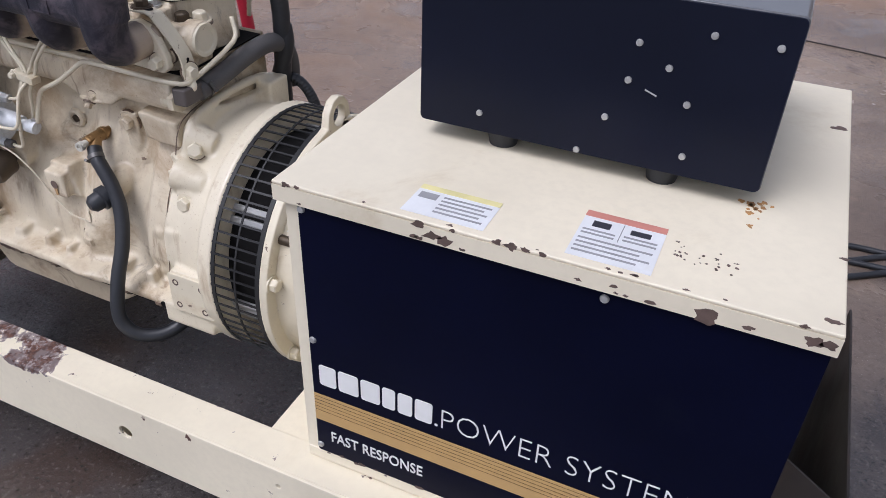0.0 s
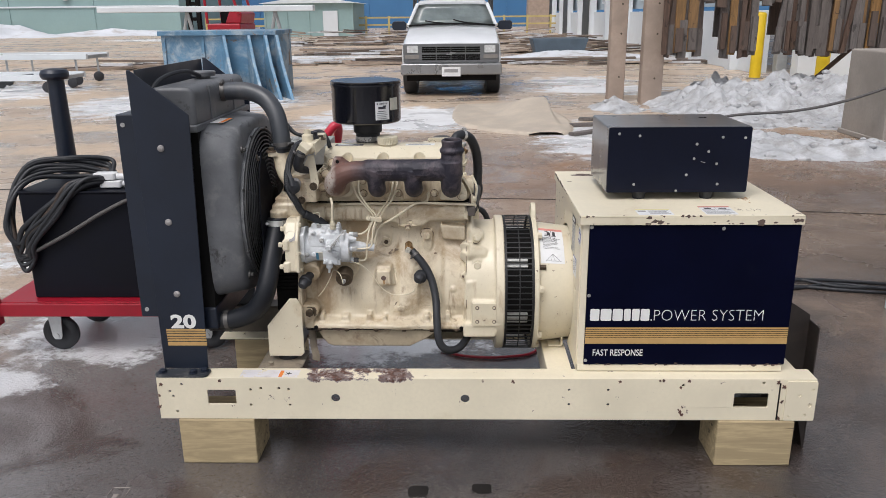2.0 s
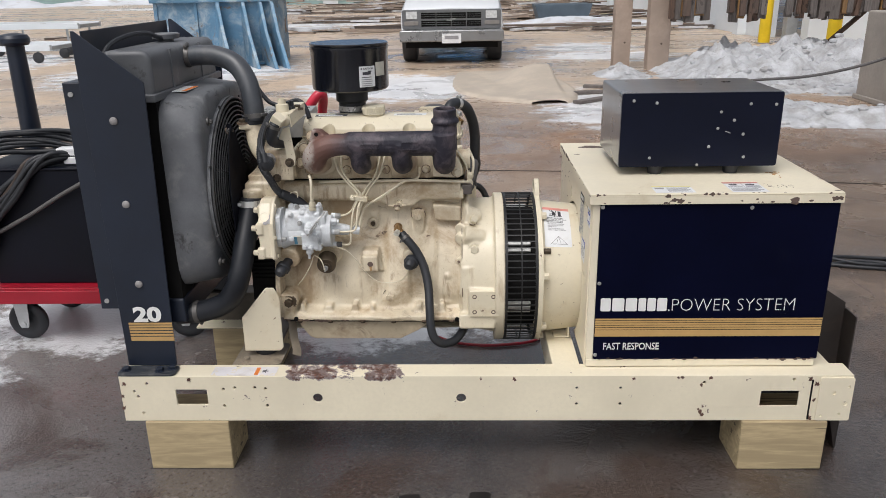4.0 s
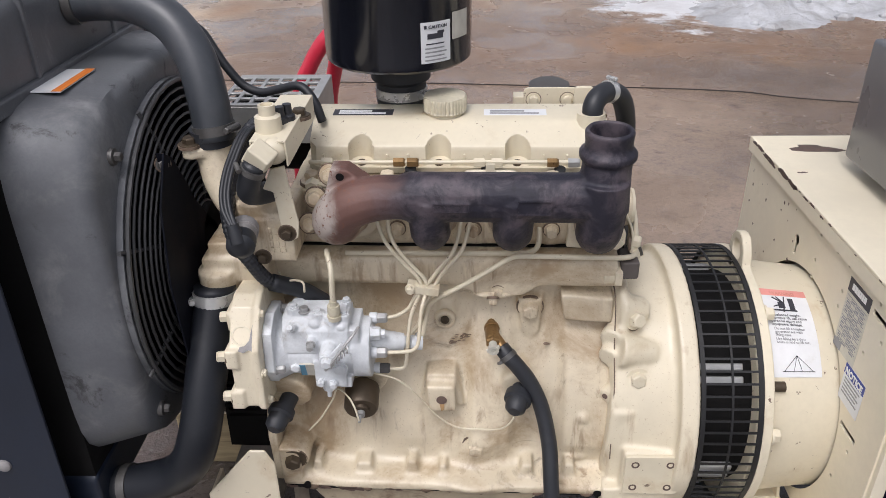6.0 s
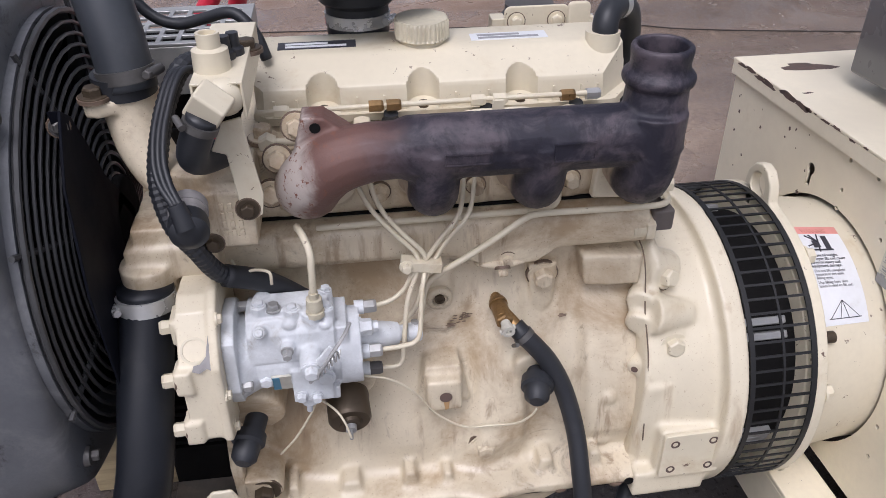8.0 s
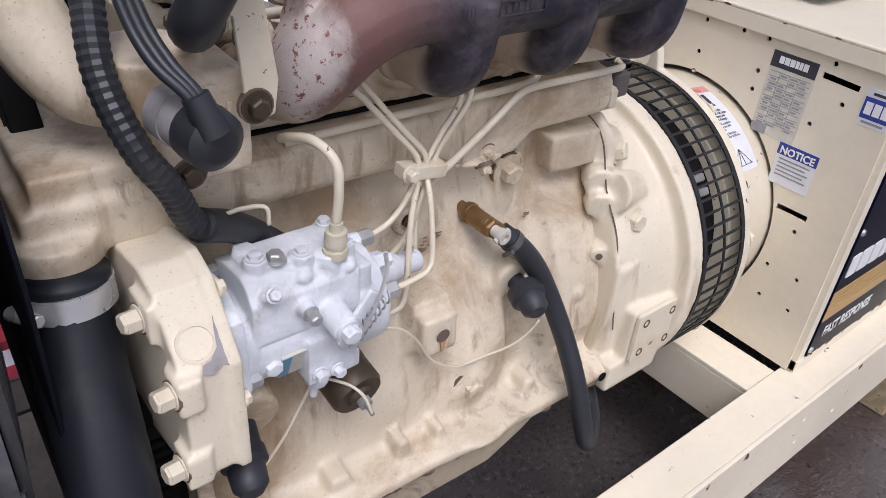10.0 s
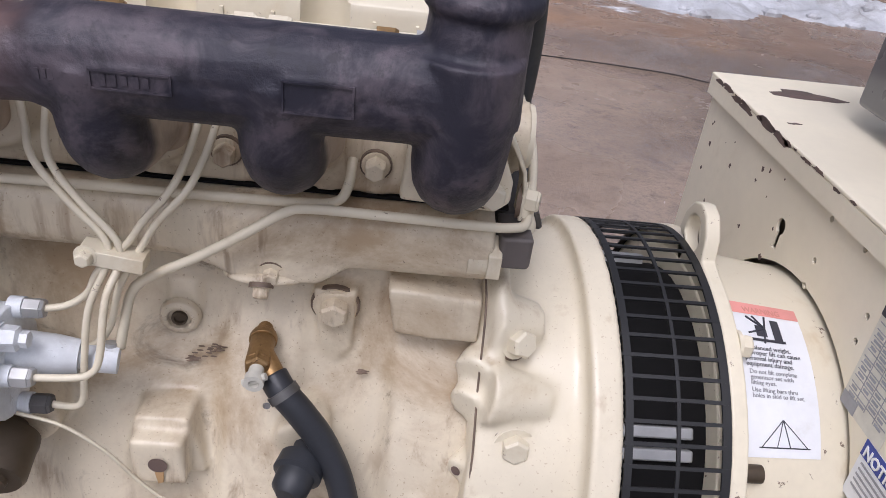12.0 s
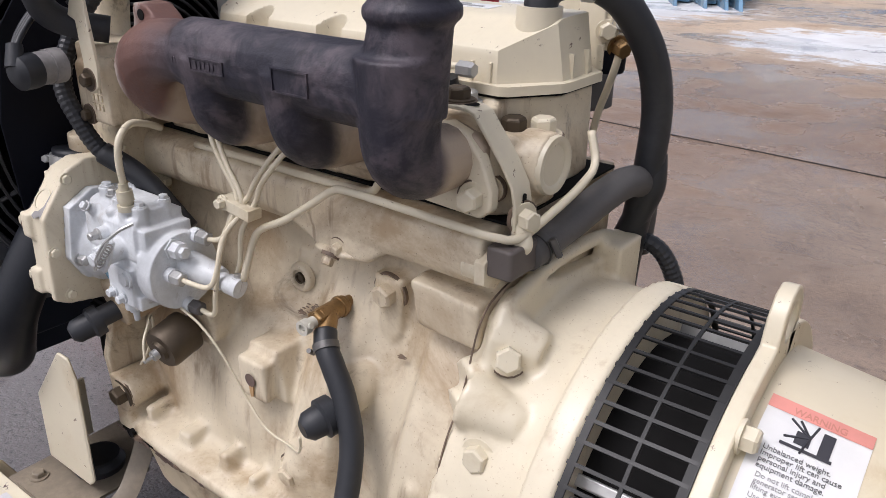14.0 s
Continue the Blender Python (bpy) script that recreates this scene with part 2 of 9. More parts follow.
M["box_black"] = surface("dull_black_box_paint", (0.0035, 0.0045, 0.010), 0.5, var=0.25, scale=5, fine=200, bump=0.06, spec=0.22)
M["red"] = surface("red_paint", (0.33, 0.008, 0.022), 0.35, var=0.15, scale=6, bump=0.05, dirt=((0.2, 0.03, 0.03), 0.6, 0.9, 8))
M["snow"] = surface("dirty_snow", (0.50, 0.51, 0.53), 0.75, var=0.25, scale=3.5, fine=45, bump=0.7, depth=0.012,
                    dirt=((0.27, 0.26, 0.25), 0.40, 0.74, 5), grime=((0.12, 0.11, 0.105), 0.60, 0.80, 15))
M["concrete"] = surface("grey_concrete", (0.30, 0.27, 0.24), 0.8, var=0.2, scale=2, fine=40, bump=0.3, depth=0.003)
M["post"] = surface("weathered_beige_post", (0.37, 0.29, 0.235), 0.75, var=0.2, scale=3, fine=40, bump=0.2)
M["blue_wall"] = surface("blue_steel_cladding", (0.05, 0.17, 0.36), 0.5, var=0.08, scale=0.3, fine=5, bump=0.05)
M["teal_wall"] = surface("grey_green_cladding", (0.26, 0.38, 0.38), 0.5, var=0.1, scale=0.2, fine=5, bump=0.05)
M["white_wall"] = surface("white_cladding", (0.68, 0.72, 0.75), 0.5, var=0.08, scale=0.5, fine=6, bump=0.05)
M["yellow"] = surface("yellow_paint", (0.75, 0.52, 0.015), 0.45, var=0.1, scale=4, bump=0.05)
M["blade"] = surface("worn_blue_steel", (0.10, 0.22, 0.34), 0.5, var=0.25, scale=2.0, fine=30, bump=0.2, depth=0.003,
                     dirt=((0.36, 0.42, 0.46), 0.44, 0.66, 2.6), chips=((0.20, 0.16, 0.125), 0.575, 0.64, 3.2))
M["truck_white"] = surface("white_car_paint", (0.72, 0.74, 0.76), 0.2, var=0.04, scale=2, bump=0.0, coat=0.4)
M["truck_silver"] = surface("silver_bumper", (0.30, 0.305, 0.31), 0.3, metal=0.7, var=0.1, scale=4, bump=0.0)
M["truck_grey"] = surface("grey_grille_plastic", (0.13, 0.135, 0.14), 0.45, var=0.1, scale=8, bump=0.0)
M["lamp_glass"] = surface("headlight_lens", (0.6, 0.62, 0.62), 0.12, var=0.2, scale=30, bump=0.1)
M["windscreen"] = surface("windscreen_glass", (0.34, 0.40, 0.40), 0.08, var=0.3, scale=2, bump=0.0, coat=1.0)
M["cab_blue"] = surface("pale_blue_grey_enamel", (0.48, 0.53, 0.57), 0.4, var=0.06, scale=2, bump=0.03)
M["card"] = surface("wet_tan_tarp", (0.50, 0.43, 0.35), 0.6, var=0.18, scale=3, fine=30, bump=0.3, depth=0.004)


def scrap_material():
    m, nt, b = node_mat("mixed_scrap_timber")
    geo = nt.nodes.new("ShaderNodeNewGeometry")
    one = geo.outputs["Random Per Island"]
    c = mix(nt, ramp(nt, one, 0.0, 0.55), (0.085, 0.065, 0.055), (0.30, 0.235, 0.185))
    c = mix(nt, ramp(nt, one, 0.55, 0.75), c, (0.44, 0.37, 0.31))
    c = mix(nt, ramp(nt, one, 0.84, 0.86), c, (0.60, 0.61, 0.63))
    c = mix(nt, ramp(nt, noise_node(nt, 3, 6, 0.65), 0.45, 0.75, 0, 0.6), c, (0.10, 0.08, 0.07))
    nt.links.new(c, b.inputs["Base Color"])
    b.inputs["Roughness"].default_value = 0.8
    return m


M["junk"] = scrap_material()


M["red_bright"] = surface("bright_red_paint", (0.60, 0.03, 0.06), 0.35, var=0.1, scale=6, bump=0.05)
M["cable_brown"] = surface("muddy_brown_cable", (0.055, 0.036, 0.026), 0.6, var=0.3, scale=9, bump=0.12)
M["ink_blue_pale"] = surface("pale_blue_plastic", (0.16, 0.32, 0.58), 0.4, var=0.2, scale=12, bump=0.1)
M["zinc"] = surface("pale_zinc_plate", (0.55, 0.57, 0.58), 0.4, metal=0.3, var=0.15, scale=12, bump=0.05)
M["steel_dull"] = surface("dull_grey_steel", (0.36, 0.38, 0.39), 0.5, metal=0.2, var=0.15, scale=4, bump=0.05)
M["grey_wall"] = surface("blue_grey_cladding", (0.40, 0.47, 0.52), 0.5, var=0.1, scale=0.5, fine=6, bump=0.05)
M["dark_bay"] = surface("dark_bay_door", (0.05, 0.055, 0.055), 0.6, var=0.3, scale=0.8, fine=6, bump=0.05)
M["lamp_amber"] = surface("amber_lens", (0.24, 0.225, 0.21), 0.2, var=0.1, scale=20, bump=0.0)
M["blade_dark"] = surface("dark_blue_grey_steel", (0.08, 0.11, 0.14), 0.6, var=0.25, scale=2, bump=0.1)
M["yellow_far"] = surface("weathered_yellow_rail", (0.52, 0.42, 0.16), 0.6, var=0.2, scale=1, bump=0.05)
M["snow_far"] = surface("far_grey_snow", (0.66, 0.68, 0.72), 0.8, var=0.12, scale=0.5, fine=4, bump=0.3, depth=0.03,
                        dirt=((0.34, 0.30, 0.27), 0.5, 0.7, 0.6))


def timber(name, col, stretch, dark=0.5, each=0.0):
    m, nt, b = node_mat(name)
    g = noise_node(nt, 14, 6, 0.6, 1.2, stretch)
    g2 = noise_node(nt, 60, 4, 0.6, 0.3, stretch)
    c = mix(nt, ramp(nt, g, 0.38, 0.62), tuple(v * dark for v in col), col)
    c = mix(nt, ramp(nt, g2, 0.4, 0.7, 0, 0.4), c, tuple(v * 0.6 for v in col))
    c = mix(nt, ramp(nt, noise_node(nt, 4, 4), 0.5, 0.8, 0, 0.5), c, tuple(v * 0.7 for v in col))
    crack = noise_node(nt, 9, 3, 0.5, 0.6, (stretch[0] * 0.7, stretch[1] * 3, stretch[2] * 3))
    c = mix(nt, ramp(nt, crack, 0.635, 0.66, 0, 0.85), c, tuple(v * 0.22 for v in col))
    if each:
        info = nt.nodes.new("ShaderNodeObjectInfo")
        c = mix(nt, ramp(nt, info.outputs["Random"], 0, 1, 0, each), c, (0.10, 0.08, 0.07))
    nt.links.new(c, b.inputs["Base Color"])
    b.inputs["Roughness"].default_value = 0.75
    relief(nt, b, g, 0.3, 0.002)
    return m


M["lumber"] = timber("treated_pine", (0.49, 0.385, 0.225), (0.25, 1.6, 2.2), 0.7)
M["plank_brown"] = timber("stained_brown_board", (0.12, 0.072, 0.05), (2, 2, 0.2), 0.6, 0.6)
M["plank_grey"] = timber("weathered_grey_board", (0.17, 0.15, 0.14), (2, 2, 0.2), 0.6, 0.6)
M["plank_orange"] = timber("orange_brown_board", (0.30, 0.16, 0.05), (2, 2, 0.2), 0.6, 0.5)


def manifold_material():
    m, nt, b = node_mat("heat_tinted_cast_iron")
    co = nt.nodes.new("ShaderNodeTexCoord")
    sep = nt.nodes.new("ShaderNodeSeparateXYZ")
    nt.links.new(co.outputs["Object"], sep.inputs["Vector"])
    n = noise_node(nt, 22, 7, 0.65, 0.5)
    n2 = noise_node(nt, 150, 5, 0.7)
    # distance from the front port: white heat scale, then rust red, then blue-black
    add = nt.nodes.new("ShaderNodeMath")
    add.operation = "MULTIPLY_ADD"
    nt.links.new(n, add.inputs[0])
    add.inputs[1].default_value = 0.07
    nt.links.new(sep.outputs["X"], add.inputs[2])
    base = mix(nt, ramp(nt, n, 0.40, 0.64), (0.018, 0.017, 0.028), (0.092, 0.075, 0.087))
    base = mix(nt, ramp(nt, noise_node(nt, 70, 6, 0.7), 0.52, 0.66, 0, 0.6), base, (0.010, 0.009, 0.014))
    c = mix(nt, ramp(nt, add.outputs[0], 0.572, 0.640), (0.15, 0.078, 0.064), base)
    c = mix(nt, ramp(nt, add.outputs[0], 0.524, 0.552), (0.50, 0.44, 0.40), c)
    spots = times(nt, ramp(nt, n2, 0.56, 0.63), ramp(nt, add.outputs[0], 0.53, 0.60, 1, 0))
    c = mix(nt, spots, c, (0.20, 0.08, 0.05))
    # the undersides of the ports carry a brown bloom
    low = times(nt, ramp(nt, sep.outputs["Y"], 0.180, 0.199), ramp(nt, n, 0.25, 0.55, 0.55, 1.0))
    c = mix(nt, times(nt, low, ramp(nt, sep.outputs["Z"], 0.80, 0.785, 0, 1)), c, (0.46, 0.37, 0.28))
    nt.links.new(c, b.inputs["Base Color"])
    b.inputs["Roughness"].default_value = 0.55
    b.inputs["Metallic"].default_value = 0.15
    relief(nt, b, n2, 0.6, 0.0012)
    relief(nt, b, n, 0.3, 0.004)
    return m


M["manifold"] = manifold_material()


def ground_material():
    m, nt, b = node_mat("wet_concrete_yard")
    co = nt.nodes.new("ShaderNodeTexCoord")
    sep = nt.nodes.new("ShaderNodeSeparateXYZ")
    nt.links.new(co.outputs["Object"], sep.inputs["Vector"])

    def calc(op, *v):
        n = nt.nodes.new("ShaderNodeMath")
        n.operation = op
        for sock, q in zip(n.inputs, v):
            if isinstance(q, (int, float)):
                sock.default_value = q
            else:
                nt.links.new(q, sock)
        return n.outputs[0]

    X, Y = sep.outputs["X"], sep.outputs["Y"]
    big = noise_node(nt, 0.23, 7, 0.62, 0.6)
    mid = noise_node(nt, 1.3, 8, 0.66, 0.4)
    streak = noise_node(nt, 0.5, 6, 0.6, 0.3, (0.45, 1.3, 1))
    fine = noise_node(nt, 55, 6, 0.72)
    grit = noise_node(nt, 190, 3, 0.7)
    c = mix(nt, ramp(nt, big, 0.35, 0.65), (0.20, 0.135, 0.098), (0.32, 0.215, 0.15))
    # dry, sandy concrete further out and to the side of the trolley
    dry = calc("ADD", ramp(nt, calc("MULTIPLY_ADD", mid, 3.0, Y), 5.5, 9.5), ramp(nt, calc("MULTIPLY_ADD", mid, 1.6, calc("MULTIPLY", X, -0.8)), 1.15, 2.3))
    dry = calc("MINIMUM", dry, 1.0)
    c = mix(nt, dry, c, mix(nt, ramp(nt, streak, 0.38, 0.64), (0.58, 0.455, 0.335), (0.43, 0.345, 0.27)))
    c = mix(nt, ramp(nt, mid, 0.54, 0.76, 0, 0.5), c, (0.095, 0.078, 0.070))
    c = mix(nt, ramp(nt, noise_node(nt, 0.75, 5, 0.6, 0.8), 0.56, 0.72, 0, 0.7), c, (0.34, 0.19, 0.10))
    c = mix(nt, times(nt, ramp(nt, calc("MULTIPLY_ADD", mid, 1.4, X), 0.6, 1.5), ramp(nt, Y, 3.8, 2.6)), c, mix(nt, ramp(nt, streak, 0.4, 0.62), (0.38, 0.288, 0.218), (0.235, 0.172, 0.13)))
    # darker, wetter ground behind the housing
    damp = times(nt, ramp(nt, calc("MULTIPLY_ADD", mid, 1.4, X), 2.1, 2.9), ramp(nt, calc("MULTIPLY_ADD", mid, 1.4, Y), 5.0, 4.0))
    c = mix(nt, times(nt, damp, ramp(nt, streak, 0.36, 0.56, 0.45, 0.95)), c, (0.125, 0.094, 0.078))
    blot = noise_node(nt, 6.5, 7, 0.7, 0.5)
    speck = noise_node(nt, 24, 5, 0.7)
    c = mix(nt, ramp(nt, blot, 0.52, 0.70, 0, 0.55), c, (0.12, 0.085, 0.07))
    c = mix(nt, ramp(nt, blot, 0.30, 0.44, 0.35, 0), c, (0.42, 0.31, 0.225))
    c = mix(nt, ramp(nt, speck, 0.54, 0.72, 0, 0.5), c, (0.09, 0.07, 0.06))
    c = mix(nt, ramp(nt, fine, 0.45, 0.8, 0, 0.5), c, (0.06, 0.048, 0.042))
    c = mix(nt, ramp(nt, grit, 0.64, 0.73, 0, 0.7), c, (0.46, 0.40, 0.35))
    # dark wet asphalt under and in front of the set, deepened for the skid's shade
    near = ramp(nt, calc("MULTIPLY_ADD", mid, 2.4, Y), 1.7, 2.7, 1, 0)
    wetcol = mix(nt, ramp(nt, mid, 0.35, 0.65), (0.042, 0.036, 0.035), (0.10, 0.086, 0.08))
    # paler towards -x: sky sheen on the wet ground, mixed into the colour
    wetcol = mix(nt, ramp(nt, calc("MULTIPLY_ADD", big, 3.2, calc("MULTIPLY_ADD", mid, 0.8, X)), 2.6, 0.7, 0, 0.8), wetcol, (0.25, 0.228, 0.22))
    wetcol = mix(nt, ramp(nt, noise_node(nt, 2.4, 4, 0.6, 0.6), 0.50, 0.64, 0, 0.8), wetcol, (0.055, 0.034, 0.025))
    wetcol = mix(nt, times(nt, ramp(nt, calc("MULTIPLY_ADD", big, 3.0, X), 2.9, 4.2), ramp(nt, mid, 0.42, 0.6, 0.2, 0.85)), wetcol, (0.19, 0.125, 0.088))
    stone = noise_node(nt, 95, 2, 0.5)
    wetcol = mix(nt, ramp(nt, stone, 0.56, 0.74, 0, 0.35), wetcol, (0.20, 0.175, 0.165))
    wetcol = mix(nt, ramp(nt, stone, 0.30, 0.42, 0.7, 0), wetcol, (0.022, 0.018, 0.017))
    wetcol = mix(nt, ramp(nt, grit, 0.60, 0.72, 0, 0.35), wetcol, (0.26, 0.24, 0.23))
    c = mix(nt, near, c, wetcol)
    # thin ice and slush lying in ragged patches: centre, half sizes
    ice = None
    for px, py, rx, ry, k in ((-3.3, 9.6, 2.1, 2.3, 0.75), (0.1, 7.7, 1.5, 1.5, 0.8), (-0.80, 0.50, 0.30, 0.16, 0.34), (-0.62, 1.0, 0.5, 0.5, 0.5), (-2.2, 1.8, 1.3, 0.9, 0.35), (2.3, 5.9, 0.9, 1.7, 0.55), (-7.5, 11.5, 2.2, 2.2, 0.6),
                              (0.7, 13.2, 0.8, 2.0, 0.6), (3.1, 13, 1.2, 1.6, 0.5), (3.2, 11.3, 1.6, 1.2, 0.5), (-4, 22.5, 4, 1.3, 0.5), (4, 21, 2.2, 2.2, 0.5), (-14, 42, 7, 3, 0.6), (0.5, 0.95, 0.7, 0.35, 0.55)):
        u, v = calc("DIVIDE", calc("SUBTRACT", X, px), rx), calc("DIVIDE", calc("SUBTRACT", Y, py), ry)
        d = calc("SUBTRACT", k, calc("MULTIPLY", calc("SQRT", calc("ADD", calc("MULTIPLY", u, u), calc("MULTIPLY", v, v))), k))
        ice = d if ice is None else calc("MAXIMUM", ice, d)
    edge = noise_node(nt, 3.2, 10, 0.74, 0.0, (0.9, 1.1, 1))
    fill = ramp(nt, calc("ADD", ice, calc("MULTIPLY", calc("SUBTRACT", edge, 0.5), 1.5)), 0.08, 0.26)
    fill = times(nt, fill, ramp(nt, ice, 0.0, 0.06))
    icecol = mix(nt, ramp(nt, mid, 0.35, 0.7), (0.82, 0.84, 0.86), (0.60, 0.60, 0.61))
    c = mix(nt, times(nt, fill, 0.9), c, icecol)
    nt.links.new(c, b.inputs["Base Color"])
    # puddles lie smooth and mirror-like between the rough, wet aggregate
    pool = noise_node(nt, 1.5, 6, 0.62, 0.5)
    rough = calc("MULTIPLY_ADD", near, -0.16, ramp(nt, noise_node(nt, 1.1, 5, 0.6, 0.5), 0.38, 0.60, 0.15, 0.56))
    bare = ramp(nt, pool, 0.42, 0.56)
    dryish = times(nt, dry, ramp(nt, streak, 0.36, 0.58, 0.62, 0.2))
    nt.links.new(calc("MAXIMUM", dryish, calc("MULTIPLY", rough, calc("MULTIPLY_ADD", bare, 0.6, 0.4))), b.inputs["Roughness"])
    rise = calc("MULTIPLY", calc("MULTIPLY_ADD", bare, 0.85, 0.15), near)
    relief(nt, b, fine, 0.55, 0.006)
    relief(nt, b, grit, 0.4, 0.003)
    relief(nt, b, calc("MULTIPLY", stone, rise), 0.55, 0.006)
    # the film of water on top
    film = nt.nodes.new("ShaderNodeBump")
    film.inputs["Strength"].default_value, film.inputs["Distance"].default_value = 0.7, 0.0026
    nt.links.new(calc("MULTIPLY", calc("ADD", stone, calc("MULTIPLY", grit, 0.4)), calc("MULTIPLY_ADD", bare, 0.9, 0.10)), film.inputs["Height"])
    nt.links.new(film.outputs["Normal"], b.inputs["Coat Normal"])
    nt.links.new(calc("MULTIPLY", calc("MAXIMUM", near, ramp(nt, pool, 0.46, 0.40, 0, 0.5)), 1.0), b.inputs["Coat Weight"])
    b.inputs["Coat Roughness"].default_value = 0.10
    b.inputs["Coat IOR"].default_value = 1.45
    return m


M["ground"] = ground_material()

# ---------------- builders ----------------
SEAT = []        # the seat of the thing being built: its parts are laid through the last matrix


def thing(name, at, label, category, group="", kind=""):
    e = new(name)
    e.empty_display_size = 0.05
    e.location = at
    return tagged(e, label, category, group, kind)


def world_of(ob):
    m = ob.matrix_basis.copy()
    while ob.parent:
        m = ob.parent.matrix_basis @ ob.matrix_parent_inverse @ m
        ob = ob.parent
    return m


def part(name, bm, material, parent=None, label="", bevel=0.0, smooth=40, remesh=0.0, iron=0, segs=2, kind=""):
    """Links a bmesh, in world metres, as one mesh object under a thing or a part."""
    me = bpy.data.meshes.new(name)
    if SEAT:
        bmesh.ops.transform(bm, matrix=SEAT[-1], verts=bm.verts[:])
    bmesh.ops.recalc_face_normals(bm, faces=bm.faces[:])
    bm.to_mesh(me)
    bm.free()
    for mat_one in material if isinstance(material, (list, tuple)) else [material]:
        me.materials.append(mat_one)
    me.shade_smooth()
    if smooth < 180:
        me.set_sharp_from_angle(angle=radians(smooth))
    ob = new(name, me)
    if parent is not None:
        ob.parent = parent
        ob.matrix_parent_inverse = world_of(parent).inverted()
    if remesh:
        mod = ob.modifiers.new("cast", "REMESH")
        mod.mode, mod.voxel_size, mod.use_smooth_shade = "VOXEL", remesh, True
        if iron:
            sm = ob.modifiers.new("soften", "SMOOTH")
            sm.factor, sm.iterations = 0.5, iron
    if bevel:
        mod = ob.modifiers.new("edge", "BEVEL")
        mod.width, mod.segments, mod.limit_method, mod.angle_limit = bevel, segs, "ANGLE", radians(35)
        mod.harden_normals = True
    return tagged(ob, label, kind=kind)


def B():
    return bmesh.new()


def box(bm, lo, hi, turn=None):
    """A box between two corners; turn: a matrix about its centre."""
    c = [(a + b) / 2 for a, b in zip(lo, hi)]
    m = Matrix.Translation(c) @ (turn or Matrix()) @ Matrix.Diagonal([b - a for a, b in zip(lo, hi)] + [1])
    return bmesh.ops.create_cube(bm, size=1, matrix=m)["verts"]


def cyl(bm, a, b, r, r2=None, seg=20):
    a, b = Vector(a), Vector(b)
    d = b - a
    m = Matrix.Translation((a + b) / 2) @ d.to_track_quat("Z", "Y").to_matrix().to_4x4()
    return bmesh.ops.create_cone(bm, cap_ends=True, segments=seg, radius1=r, radius2=r if r2 is None else r2, depth=d.length, matrix=m)["verts"]


def ball(bm, c, r, scale=(1, 1, 1), seg=14):
    m = Matrix.Translation(c) @ Matrix.Diagonal((*scale, 1))
    return bmesh.ops.create_uvsphere(bm, u_segments=seg, v_segments=seg // 2 + 2, radius=r, matrix=m)["verts"]


def glide(pts, n=6):
    """A smooth line through the points (Catmull-Rom)."""
    p = [Vector(q) for q in pts]
    p = [2 * p[0] - p[1]] + p + [2 * p[-1] - p[-2]]
    out = []
    for i in range(1, len(p) - 2):
        for k in range(n):
            t = k / n
            out.append(0.5 * (2 * p[i] + (p[i + 1] - p[i - 1]) * t + (2 * p[i - 1] - 5 * p[i] + 4 * p[i + 1] - p[i + 2]) * t * t
                              + (3 * p[i] - p[i - 1] - 3 * p[i + 1] + p[i + 2]) * t ** 3))
    return out + [p[-2]]


def tube(bm, pts, r, seg=12, n=6, ribs=0.0, closed=False, flat=1.0):
    """A hose along the points. r: a radius or a function of 0..1; ribs: depth of its corrugation."""
    line = glide(pts, n) if n > 1 else [Vector(q) for q in pts]
    if ribs:
        line2, step = [line[0]], r * 0.30
        for q in line[1:]:
            while (q - line2[-1]).length > step:
                line2.append(line2[-1] + (q - line2[-1]).normalized() * step)
        line = line2
    side = None
    rows = []
    for i, q in enumerate(line):
        if closed:
            d = (line[(i + 1) % len(line)] - line[i - 1]).normalized()
        else:
            d = (line[min(i + 1, len(line) - 1)] - line[max(i - 1, 0)]).normalized()
        if side is None:
            side = d.orthogonal().normalized()
        side = (side - d * side.dot(d)).normalized()
        up = d.cross(side)
        rr = r(i / (len(line) - 1)) if callable(r) else r
        if ribs and i % 2:
            rr -= ribs
        rows.append([bm.verts.new(q + (side * math.cos(a) + up * math.sin(a) * flat) * rr) for a in (2 * math.pi * k / seg for k in range(seg))])
    pairs = list(zip(rows, rows[1:] + (rows[:1] if closed else [])))
    if not closed:
        pairs = pairs[: len(rows) - 1]
    for a, b in pairs:
        for k in range(seg):
            bm.faces.new((a[k], a[(k + 1) % seg], b[(k + 1) % seg], b[k]))
    if not closed:
        bm.faces.new(rows[0][::-1])
        bm.faces.new(rows[-1])


def lathe(bm, a, direction, prof, seg=28):
    """Turns a profile of (distance along, radius) about an axis that starts at a. Closed where it ends on radius 0."""
    d = Vector(direction).normalized()
    side = d.orthogonal().normalized()
    up = d.cross(side)
    rows = []
    for s, r in prof:
        c = Vector(a) + d * s
        if r < 1e-6:
            rows.append([bm.verts.new(c)])
        else:
            rows.append([bm.verts.new(c + (side * math.cos(t) + up * math.sin(t)) * r) for t in (2 * math.pi * k / seg for k in range(seg))])
    for p, q in zip(rows, rows[1:]):
        for k in range(seg):
            j = (k + 1) % seg
            if len(p) == 1 and len(q) == 1:
                continue
            if len(p) == 1:
                bm.faces.new((p[0], q[j], q[k]))
            elif len(q) == 1:
                bm.faces.new((p[k], p[j], q[0]))
            else:
                bm.faces.new((p[k], p[j], q[j], q[k]))


def place(axis, u, v, w):
    """A point from two coordinates in a plane and one along its axis. x: (y, z); y: (x, z); z: (x, y)."""
    return {"x": (w, u, v), "y": (u, w, v), "z": (u, v, w)}[axis]


